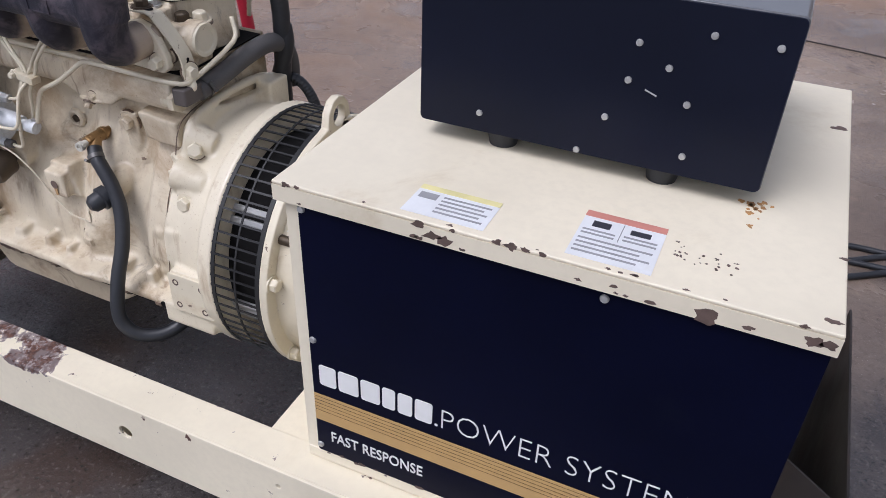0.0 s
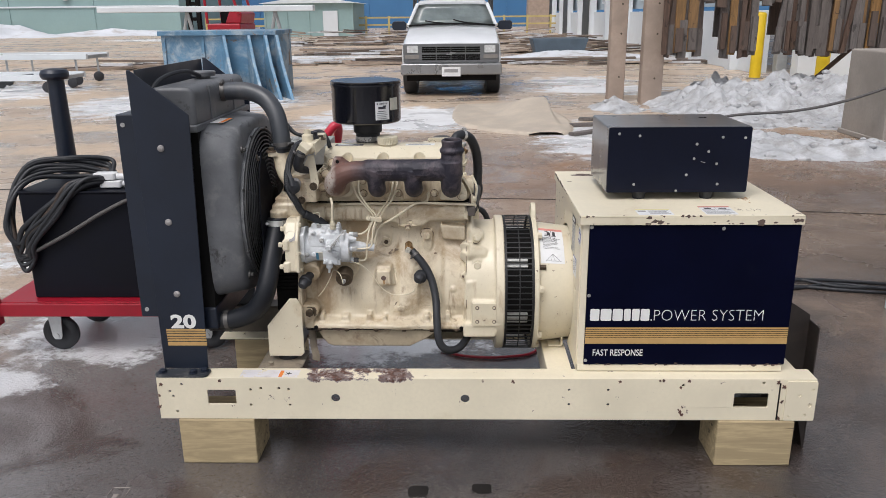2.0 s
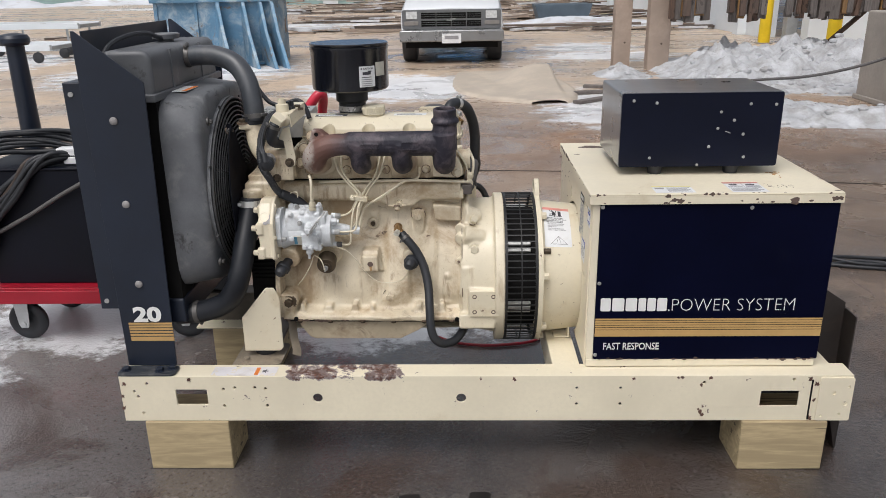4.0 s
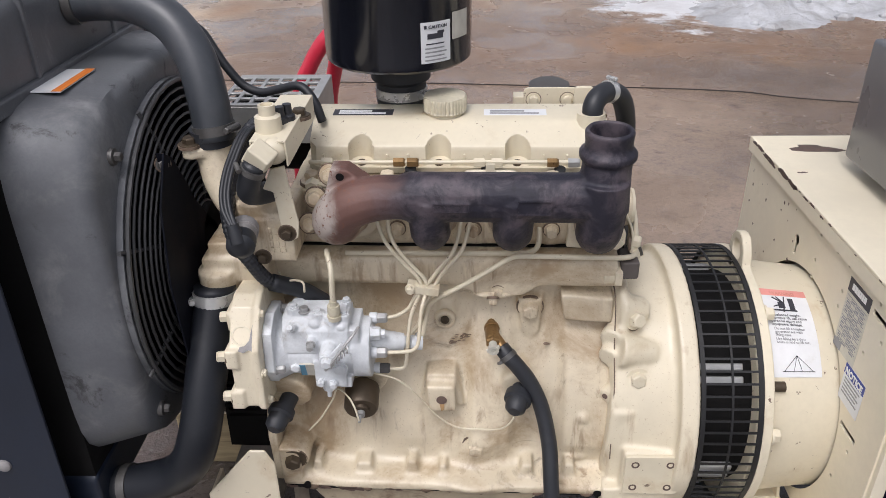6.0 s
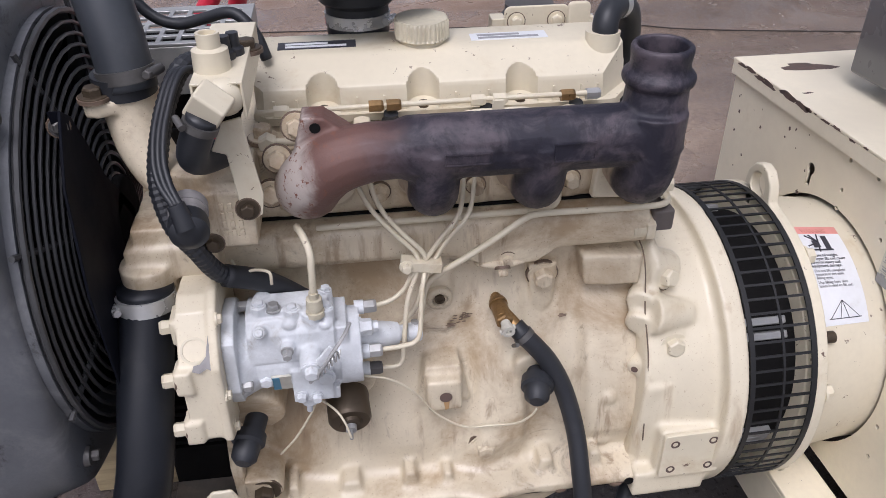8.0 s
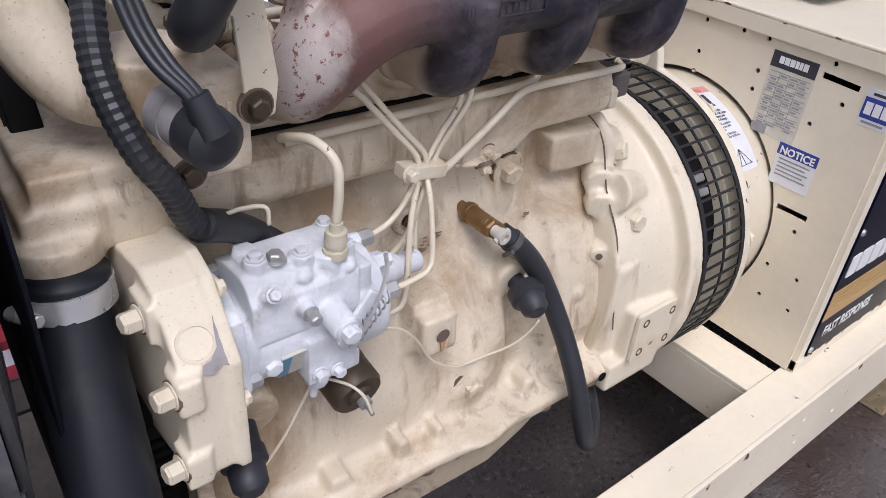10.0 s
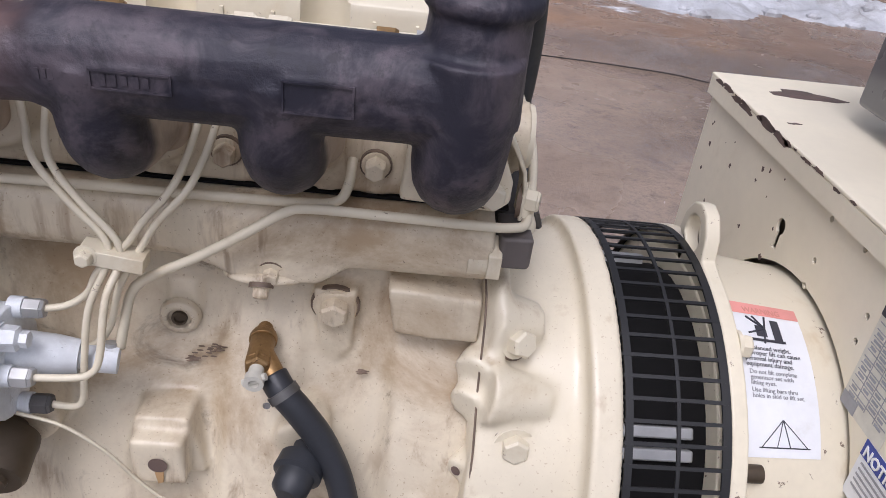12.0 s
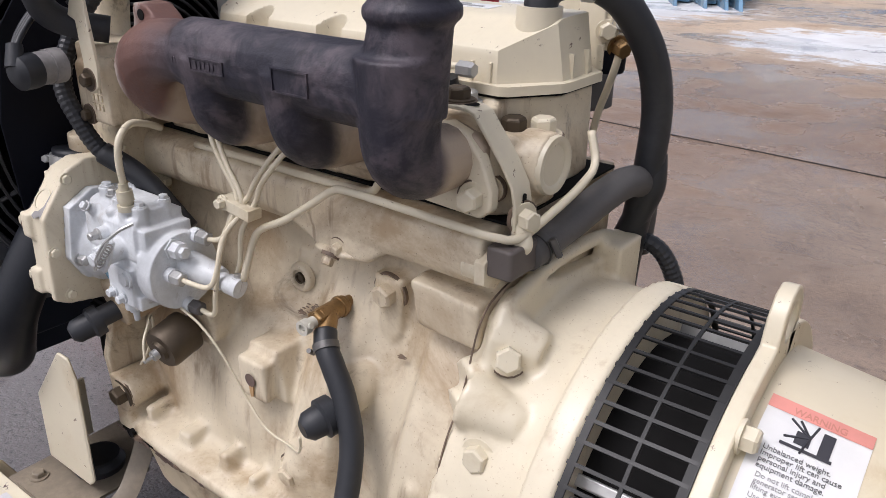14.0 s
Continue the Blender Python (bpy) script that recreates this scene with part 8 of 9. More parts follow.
drum_label("picture", A1 - 12.5, A1 - 11.7, W0 + 0.016, W0 + 0.050, M["ink"], wl_, lift=0.0013)


lettering("WARNING", 0.0085, on_drum(W0 + 0.017, A1 - 3.3, 0.0012), drum_turn(A1 - 2), M["ink_red"], "lettering", wl_, 0.0001, 0.036, 0.0002)
for k, words in enumerate(("Unbalanced weight.", "Improper lift can cause", "personal injury and", "equipment damage.")):
    a = A1 - 15.2 - 1.55 * k
    lettering(words, 0.0057, on_drum(W0 + 0.008, a, 0.0012), drum_turn(a), M["ink_mid"], "lettering", wl_, 0.0, 0.0, 0.0002)
for k, words in enumerate(("Do not lift complete", "generator set with", "lifting eyes.", "Use lifting bars thru", "holes in skid to lift set.")):
    a = A1 - 21.9 - 1.45 * k - (0.4 if k > 2 else 0)
    lettering(words, 0.0053, on_drum(W0 + 0.010, a, 0.0012), drum_turn(a), M["ink_grey"], "lettering", wl_, 0.0, 0.0, 0.0002)
bm = B()
for x, a in ((0.018, 4.9), (0.024, 4.6), (0.036, 4.4), (0.017, 10.2), (0.030, 12.9)):
    tube(bm, [on_drum(W0 + 0.033, A1 - 8.3), on_drum(W0 + x, A1 - a)], 0.0009, 5, 1)
part("picture", bm, M["ink"], wl_)
bm = B()
apex = (W0 + 0.036, A0 + 9.5)
for x in (W0 + 0.016, W0 + 0.03, W0 + 0.042, W0 + 0.058):
    tube(bm, [on_drum(*apex), on_drum((x + apex[0]) / 2, (apex[1] + A0 + 2.5) / 2), on_drum(x, A0 + 2.5)], 0.0004, 4, 1)
tube(bm, [on_drum(W0 + 0.014, A0 + 2.5), on_drum(W0 + 0.06, A0 + 2.5)], 0.0005, 4, 1)
part("picture", bm, M["ink"], wl_)

# ---------------- trolley with battery box ----------------
cart = thing("trolley", (-0.3, 0.9, 0.0), "red steel flat trolley on black castors", "trolley")
bm = B()
box(bm, (-0.885, 0.72, 0.205), (0.0, 1.14, 0.222))
part("deck", bm, M["red"], cart, "red steel deck, pale where wet", bevel=0.002)
for y in (0.70, 1.14):
    bm = B()
    box(bm, (-0.895, y, 0.170), (0.0, y + 0.02, 0.2195))
    part("side_rail", bm, M["red"], cart, bevel=0.003)
bm = B()
box(bm, (-0.91, 0.685, 0.138), (-0.872, 0.722, 0.238))
part("stake_socket", bm, M["red"], cart, bevel=0.003)
for x, y in ((-0.70, 0.79), (-0.69, 1.07), (-0.12, 0.80), (-0.12, 1.07)):
    bm = B()
    lathe(bm, (x, y - 0.016, 0.070), (0, 1, 0), [(0.004, 0.0), (0.004, 0.036), (0.0, 0.042), (0, 0.052), (0.003, 0.064), (0.010, 0.070), (0.022, 0.070), (0.029, 0.064), (0.032, 0.052), (0.032, 0)], 28)
    wheel = part("castor_wheel", bm, M["rubber"], cart)
    bm = B()
    for d in (-0.034, 0.030):
        prism(bm, [(x - 0.012, 0.054), (x + 0.012, 0.054), (x + 0.019, 0.068), (x + 0.026, 0.165), (x - 0.028, 0.165), (x - 0.019, 0.068)], "y", y + d, y + d + 0.004)
    cyl(bm, (x, y - 0.040, 0.07), (x, y + 0.040, 0.07), 0.009, seg=12)
    prism(bm, rect(x - 0.035, x + 0.03, y - 0.035, y + 0.035, 0.006), "z", 0.165, 0.204)
    part("castor_fork", bm, M["zinc"], cart, "grey zinc castor fork", bevel=0.0008)
stand = thing("tube_stand", (0.34, 1.0, 0.0), "bright red bent-tube stand behind the engine", "stand")
for y in (0.93, 1.06):
    bm = B()
    prism(bm, rect(0.22, 0.46, y - 0.03, y + 0.03, 0.01), "z", 0.0, 0.02)
    part("foot_plate", bm, M["red"], stand, bevel=0.002)
bm = B()
tube(bm, [(0.27, 0.95, 0.01), (0.29, 0.93, 0.45), (0.31, 0.90, 0.70), (0.345, 0.895, 0.79), (0.385, 0.90, 0.845), (0.40, 0.92, 0.84), (0.385, 0.97, 0.775), (0.355, 1.02, 0.65), (0.37, 1.05, 0.5), (0.40, 1.06, 0.01)], 0.0165, 14, 8)
part("tube", bm, M["red_bright"], stand, "red painted bent tube handle", smooth=180)
bm = B()
lathe(bm, (-0.735, 1.1, 0.21), (0, 0, 1), [(0, 0.0), (0, 0.042), (0.02, 0.042), (0.80, 0.031), (0.802, 0.046), (0.812, 0.053), (0.826, 0.053), (0.838, 0.046), (0.843, 0.02), (0.844, 0)], 28)
part("post", bm, M["black"], cart, "black steel post with a rounded cap", smooth=30)

batt = thing("battery_box", (-0.55, 0.88, 0.222), "black steel box with coiled cables on the trolley", "box")
bm = B()
prism(bm, rect(-0.765, -0.12, 0.765, 1.0, 0.01), "z", 0.222, 0.628)
part("case", bm, M["box_black"], batt, bevel=0.005)
bm = B()
prism(bm, rect(-0.77, -0.115, 0.76, 1.005, 0.012), "z", 0.628, 0.636)
part("lid", bm, M["box_black"], batt, bevel=0.003)
coil = thing("cable_coil", (-0.58, 0.84, 0.636), "coiled black rubber cable hanging over the box edge", "cable")
rnd = random.Random(11)
for k in range(9):
    bm = B()
    o = 0.0135 * k + rnd.uniform(-0.006, 0.006)
    r = 0.0105 if k % 3 else 0.0125
    pts = [(-0.41 - o * 0.6, 0.86 + o * 0.5, 0.65), (-0.50, 0.93 + o * 0.3, 0.66 + o * 0.4), (-0.62, 0.90, 0.672 + o * 0.45), (-0.735 - o * 0.3, 0.84, 0.668 + o * 0.3), (-0.79 - o * 0.25, 0.775, 0.625 - o), (-0.805 + o * 0.25, 0.735 + o * 0.1, 0.52 - o * 1.6),
           (-0.785 + o * 0.5, 0.735 + o * 0.15, 0.44 - o * 0.6), (-0.74 + o * 0.3, 0.738, 0.49 - o * 0.5), (-0.66 + o * 0.4, 0.742, 0.58 - o * 0.3), (-0.57 + o * 0.4, 0.765, 0.645 + o * 0.2), (-0.46 + o * 0.2, 0.82, 0.652 + o * 0.2)]
    pts = [(px + rnd.uniform(-0.011, 0.011), py - 0.002 * (k % 3), pz + rnd.uniform(-0.012, 0.012) + (0.006 * (k % 3) if pz > 0.63 else 0)) for px, py, pz in pts]
    tube(bm, pts, r * 0.8, 10, 7)
    part("cable_turn", bm, M["cable_brown" if k == 3 else "rubber"], coil, smooth=180)
bm = B()
tube(bm, [(-0.755, 0.738, 0.40), (-0.72, 0.745, 0.415), (-0.60, 0.75, 0.475), (-0.45, 0.75, 0.56), (-0.33, 0.753, 0.615), (-0.20, 0.775, 0.65)], 0.0075, 10, 8)
part("cable_tail", bm, M["rubber_grey"], coil, smooth=180)
plug = thing("cable_connector", (-0.42, 0.83, 0.66), "pale grey cable connector lying on the box", "connector")
for z, dx in ((0.652, 0.0), (0.680, -0.02)):
    bm = B()
    prism(bm, rect(-0.475 + dx, -0.395 + dx, 0.80, 0.845, 0.008), "z", z - 0.012, z + 0.014)
    cyl(bm, (-0.395 + dx, 0.822, z), (-0.36 + dx, 0.825, z - 0.002), 0.012, 0.010, 12)
    part("shell", bm, M["paper"], plug, bevel=0.004)

# ---------------- pale cabinet beside the set ----------------
cab = thing("machine_cabinet", (3.3, 1.25, 0.0), "pale blue-grey steel cabinet on a base with fork pockets", "cabinet")
CBX, CBY = 2.70, 0.28
bm = B()
box(bm, (CBX, CBY + 0.02, 0.16), (CBX + 1.5, CBY + 0.94, 1.9))
part("body", bm, M["cab_blue"], cab, bevel=0.006)
for y0, y1 in ((CBY, CBY + 0.12), (CBY + 0.34, CBY + 0.60), (CBY + 0.82, CBY + 0.94)):
    bm = B()
    box(bm, (CBX, y0, 0.055), (CBX + 1.5, y1, 0.16))
    part("base_section", bm, M["cab_blue"], cab, bevel=0.003)
bm = B()
box(bm, (CBX - 0.004, CBY - 0.004, 0.0), (CBX + 1.504, CBY + 0.944, 0.055))
part("base_rail", bm, M["cab_blue"], cab, bevel=0.003)
bm = B()
box(bm, (CBX + 0.05, CBY + 0.125, 0.055), (CBX + 1.4, CBY + 0.815, 0.099))
part("fork_pocket", bm, M["dark"], cab)
bm = B()
prism(bm, rect(CBX + 0.14, CBX + 1.36, 0.24, 1.82, 0.01), "y", CBY + 0.004, CBY + 0.02)
door_c = part("door", bm, M["cab_blue"], cab, bevel=0.003)
bm = B()
box(bm, (CBX + 0.2, CBY - 0.012, 0.95), (CBX + 0.23, CBY + 0.004, 1.1))
part("handle", bm, M["steel"], door_c, bevel=0.003)

# cables on the ground between housing and cabinet
run = thing("power_cable", (2.3, 1.43, 0.0), "black cables lying on the wet ground", "cable")
for k in range(4):
    bm = B()
    o = 0.034 * k
    w = (0.0, 0.05, -0.02, 0.035)[k]
    tube(bm, [(1.55, 1.20 + o, 0.009), (1.9, 1.28 + o * 1.4 + w, 0.009), (2.1, 1.40 + o - w * 0.6, 0.009), (2.27, 1.43 + o * 0.5, 0.010 + 0.012 * (k % 2)), (2.42, 1.47 + o * 0.9 - w, 0.010 + 0.010 * (k // 2)), (2.62, 1.42 + o + w, 0.009), (2.9, 1.36 + o * 1.3, 0.009)], 0.0085, 8, 8)
    part("cable", bm, M["rubber"], run, smooth=180)
bm = B()
tube(bm, [(0.78, 0.77, 0.006), (0.85, 0.72, 0.006), (0.95, 0.70, 0.006), (1.05, 0.71, 0.006), (1.12, 0.735, 0.006), (1.16, 0.79, 0.006)], 0.0055, 8, 8)
tagged(part("red_hose", bm, M["red"], None, smooth=180), "thin red hose lying on wet ground", "hose")

# ---------------- ice, slush and a rumpled tarp ----------------
def step(a, b, x):
    t = min(max((x - a) / (b - a), 0.0), 1.0)
    return t * t * (3 - 2 * t)


def tarp_height(x, y):
    """A stiff sheet lying flat at one side, curled up to a sharp fold at the other."""
    u, v = (x - 1.42) / 0.70, (y - 7.6) / 1.30
    wob = 0.12 * fbm(x * 2, y, 3.0, 1.0)
    e = 1 - (abs(u) ** 3 + abs(v + 0.35 * u) ** 2.6) + wob
    if e <= 0:
        return -0.02
    curl = step(1.15, 1.80, x) * (1 - 0.92 * step(1.90, 1.99, x)) * math.exp(-((y - 7.9) / 0.85) ** 2)
    fold = 0.018 * max(0.0, math.sin(x * 9 + y * 2.2)) * (1 - step(1.2, 1.5, x))
    return 0.012 + 0.02 * step(0, 0.15, e) + 0.19 * curl + fold


tagged(heights("tarp", 0.7, 2.15, 6.2, 9.0, (70, 100), tarp_height, M["card"]), "rumpled wet tan tarp humped on the ground", "tarp")
for k, (x, y, L, a) in enumerate(((2.35, 6.9, 0.7, 12), (2.55, 7.3, 0.6, -18), (2.2, 6.3, 0.5, 40), (3.0, 7.5, 0.5, 8))):
    bm = B()
    vs = box(bm, (-L / 2, -0.05, 0.0), (L / 2, 0.05, 0.03))
    bmesh.ops.transform(bm, matrix=pose(x, y, 0.004, 0, 0, a), verts=vs)
    tagged(part("scrap_board", bm, M["plank_grey"], None, bevel=0.003), "wet grey scrap board lying in slush", "board", "scrap boards")
bm = B()
vs = box(bm, (-0.22, -0.12, 0), (0.22, 0.12, 0.05))
bmesh.ops.transform(bm, matrix=pose(3.1, 7.15, 0.003, 0, 0, 10), verts=vs)
for v in bm.verts:
    v.co.z += 0.02 * fbm(v.co.x * 9, v.co.y * 9)
tagged(part("blue_sheet", bm, M["ink_blue_pale"], None, bevel=0.01), "crumpled pale blue plastic sheet", "sheet")


def snow_height(x, y):
    main = 0.30 * math.exp(-(((x - 5.0) / 0.95) ** 2 + ((y - 8.9) / 1.5) ** 2)) + 0.24 * math.exp(-(((x - 5.9) / 0.7) ** 2 + ((y - 8.5) / 1.4) ** 2)) + 0.18 * math.exp(-(((x - 4.2) / 0.6) ** 2 + ((y - 8.4) / 1.4) ** 2))
    tongue = 0.15 * math.exp(-(((x - 3.7) / 0.75) ** 2 + ((y - 5.4) / 0.62) ** 2)) + 0.10 * math.exp(-(((x - 4.6) / 0.6) ** 2 + ((y - 4.95) / 0.35) ** 2)) + 0.12 * math.exp(-(((x - 2.7) / 0.4) ** 2 + ((y - 4.95) / 0.42) ** 2))
    small = 0.12 * math.exp(-(((x - 2.9) / 0.3) ** 2 + ((y - 8.6) / 0.6) ** 2))
    h = main + tongue + small
    lump = fbm(x, y, 5.0, 1.6, 6)
    lump2 = abs(fbm(x, y, 9.0, 3.6, 3))
    return h * (0.85 + 0.5 * lump) + 0.13 * min(1, h * 6) * lump2 - 0.045


tagged(heights("snow_heap", 2.1, 7.6, 4.0, 12.4, (230, 260), snow_height, M["snow"]), "heap of dirty old snow and ice", "snow heap", kind="stuff")
bm = B()
for k in range(260):
    x, y = rnd.uniform(2.3, 6.4), rnd.uniform(4.2, 9.5)
    h = snow_height(x, y)
    if h > 0:
        ball(bm, (x, y, h), rnd.uniform(0.012, 0.06), (1.3, 1, 0.7), 6)
tagged(part("slush_lumps", bm, M["snow"], None, smooth=20), "lumps of grey ice on the snow", "ice lumps", kind="stuff")

# ---------------- concrete blocks, hose ----------------
blk = thing("concrete_pier", (5.25, 5.75, 0), "square weathered concrete pier on the wet ground", "pier")
bm = B()
box(bm, (4.86, 5.45, 0), (5.75, 6.3, 0.86))
part("shaft", bm, M["concrete"], blk, bevel=0.02)
bm = B()
box(bm, (4.84, 5.43, 0.0), (5.77, 6.32, 0.05))
part("footing", bm, M["concrete"], blk, bevel=0.01)
bm = B()
tube(bm, [(5.05, 5.44, 0.60), (4.9, 5.40, 0.58), (4.5, 5.5, 0.42), (4.1, 5.7, 0.30), (3.6, 6.0, 0.22), (3.1, 6.3, 0.05), (2.7, 6.4, 0.02)], 0.014, 8, 8)
tagged(part("air_hose", bm, M["rubber_grey"], None, smooth=180), "grey air hose sagging from the pier over snow", "hose")
bm = B()
tube(bm, [(5.6, 5.43, 0.70), (5.3, 5.415, 0.66), (5.05, 5.412, 0.615), (4.88, 5.39, 0.585)], 0.016, 8, 8)
tagged(part("red_air_hose", bm, M["red"], None, smooth=180), "red air hose lying over the pier", "hose")

# ---------------- lumber rack with hanging boards ----------------
rack = thing("lumber_rack", (5.2, 9.3, 0), "tall rack of beige posts hung with rough boards", "lumber rack")
for x0, x1, y in ((2.96, 3.19, 9.36), (3.37, 3.66, 9.08), (7.6, 7.85, 9.2)):
    bm = B()
    prism(bm, rect(x0, x1, y, y + 0.2, 0.012, 2), "z", 0.0, 2.9)
    post_r = part("post", bm, M["post"], rack, "weathered beige timber post", bevel=0.004)
    for z in (0.35, 0.95, 1.35):
        bm = B()
        bolt(bm, ((x0 + x1) / 2 + 0.03, y, z), (0, -1, 0), 0.009, 0.008, 1.5)
        part("bolt", bm, M["brownmetal"], post_r)
for y in (9.0, 9.45):
    bm = B()
    box(bm, (2.85, y - 0.06, 2.42), (8.1, y + 0.04, 2.62))
    part("beam", bm, M["post"], rack, bevel=0.006)
rnd = random.Random(3)
x = 3.56
k = 0
boards = ("plank_brown", "plank_brown", "plank_grey", "plank_brown", "plank_orange", "plank_brown", "plank_grey")
while x < 7.5:
    w = rnd.uniform(0.055, 0.13)
    gap = 4.02 < x < 4.30 or 4.80 < x < 5.04
    low = 0.62 + 0.12 * rnd.random() if not gap else 1.28 + 0.1 * rnd.random()
    row = k % 3
    bm = B()
    y = 8.88 + 0.05 * row + rnd.uniform(-0.01, 0.01)
    lean = rnd.uniform(-0.03, 0.03) + (0.22 if rnd.random() < 0.12 else 0)
    vs = box(bm, (-w / 2, -0.02, low), (w / 2, 0.02, 2.5 + 0.04 * row))
    for v in vs:
        v.co.x += x + w / 2 + lean * (v.co.z - low) * 0.5
        v.co.y += y
        v.co.z += rnd.uniform(-0.012, 0.012)
    part("hanging_board", bm, M["plank_grey" if rnd.random() < 0.2 else rnd.choice(boards)], rack, bevel=0.003)
    if rnd.random() < 0.7 and not gap:
        bm = B()
        hi = low + rnd.uniform(0.3, 0.5)
        vs = box(bm, (x + 0.01, y - 0.07, low + rnd.uniform(-0.02, 0.05)), (x + w * 0.9, y - 0.026, hi))
        part("board_end", bm, M[rnd.choice(("plank_grey", "plank_grey", "plank_brown"))], rack, bevel=0.003)
    x += w * (0.42 if k % 2 else 0.6) + 0.004
    k += 1
x = 3.6
while x < 7.55:
    w = rnd.uniform(0.07, 0.15)
    bm = B()
    low = (0.85 if not (3.95 < x < 4.35 or 4.76 < x < 5.06) else 1.3) + 0.2 * rnd.random()
    vs = box(bm, (x, 9.28, low), (x + w, 9.33, 2.52))
    part("hanging_board", bm, M[rnd.choice(boards)], rack, bevel=0.003)
    x += w + rnd.uniform(0.0, 0.05)
for a, b in (((5.8, 9.3, 0.25), (6.55, 9.3, 0.95)), ((6.0, 9.02, 2.45), (5.3, 9.02, 1.6)), ((7.2, 8.8, 2.4), (6.4, 8.8, 1.7))):
    bm = B()
    cyl(bm, a, b, 0.035, seg=8)
    part("brace", bm, M["plank_brown"], rack)


def bollard(x, y, h):
    b_ = thing("bollard", (x, y, 0), "yellow painted steel bollard by the wall", "bollard", "bollards")
    bm = B()
    lathe(bm, (x, y, 0), (0, 0, 1), [(0, 0), (0, 0.105), (h - 0.05, 0.105), (h - 0.015, 0.085), (h, 0.03), (h, 0)], 24)
    part("post", bm, M["yellow"], b_, smooth=30)
    bm = B()
    cyl(bm, (x, y, 0), (x, y, 0.02), 0.16, seg=24)
    part("base", bm, M["concrete"], b_)


bollard(6.45, 13.2, 1.22)
bollard(6.85, 11.3, 1.15)
bm = B()
prism(bm, rect(6.72, 6.92, 12.9, 13.1, 0.02), "z", 0.0, 2.6)
tagged(part("steel_column", bm, M["steel_dull"], None), "grey steel column beside the bollard", "column")

# ---------------- right-hand works building ----------------
works = thing("works_building", (11, 30, 0), "long white works building with pilasters and open bays", "building")
bm = B()
box(bm, (6.9, 14.6, 0.0), (7.2, 52, 1.25))
part("plinth_wall", bm, M["white_wall"], works, bevel=0.01)
bm = B()
box(bm, (6.9, 12.4, 0.0), (14, 12.7, 1.35))
part("end_wall", bm, M["white_wall"], works, bevel=0.01)
bm = B()
box(bm, (7.15, 12.4, 1.35), (7.4, 52, 6.5))
part("upper_wall", bm, M["grey_wall"], works)
bm = B()
box(bm, (6.7, 12.2, 6.5), (16, 52.4, 6.8))
part("roof", bm, M["grey_wall"], works)
for k in range(10):
    y = 15.5 + 3.9 * k
    bm = B()
    box(bm, (6.72, y, 0.0), (7.0, y + 0.34, 6.5))
    part("pilaster", bm, M["white_wall"], works, bevel=0.01)
    if k % 2:
        bm = B()
        box(bm, (6.88, y + 0.5, 0.05), (6.91, y + 3.5, 3.2))
        part("bay_door", bm, M["dark_bay"], works)
    else:
        win = None
        bm = B()
        box(bm, (7.11, y + 0.7, 1.6), (7.16, y + 3.2, 3.2))
        win = part("window", bm, M["white_wall"], works)
        for j in range(3):
            bm = B()
            box(bm, (7.09, y + 0.78 + 0.8 * j, 1.68), (7.115, y + 1.50 + 0.8 * j, 3.12))
            part("pane", bm, M["windscreen"], win)

# ---------------- pickup truck ----------------
truck = thing("pickup_truck", (0.69, 12.6, 0), "white pickup truck with a grey grille and black ladder rack", "truck")
TX, TY = 0.685, 10.35


def tq(u, v, w):
    """Truck metres: u across, v back from the grille, w up."""
    return (TX + u, TY + v, w)


def sections(secs, closed=True):
    """Skin through outlines: each is (v, [(u, w), ...])."""
    bm = B()
    rows = [[bm.verts.new(tq(u, v, w)) for u, w in out] for v, out in secs]
    for a, b in zip(rows, rows[1:]):
        n = len(a)
        for k in range(n):
            bm.faces.new((a[k], a[(k + 1) % n], b[(k + 1) % n], b[k]))
    bm.faces.new(rows[0][::-1])
    bm.faces.new(rows[-1])
    return bm


def front_out(hw, top, mid, crown):
    half = [(hw, 0.40), (hw + 0.01, mid - 0.12), (hw - 0.005, mid), (hw - 0.05, top - 0.02), (hw * 0.7, top), (0, top + crown)]
    return half + [(-u, w) for u, w in half[-2::-1]]


bm = sections([(0.0, front_out(0.745, 0.81, 0.72, 0.012)), (0.06, front_out(0.765, 0.84, 0.75, 0.02)), (0.45, front_out(0.775, 0.93, 0.82, 0.025)), (1.05, front_out(0.775, 1.03, 0.88, 0.025)), (1.22, front_out(0.775, 1.06, 0.90, 0.02)), (2.9, front_out(0.775, 1.05, 0.90, 0.0))])
part("body", bm, M["truck_white"], truck, "white painted hood, wings and doors", smooth=35, bevel=0.012)


def cab_out(hw0, w0, hw1, w1, crown):
    half = [(hw0, w0), (hw1, w1 - 0.04), (hw1 - 0.05, w1), (0, w1 + crown)]
    return half + [(-u, w) for u, w in half[-2::-1]]


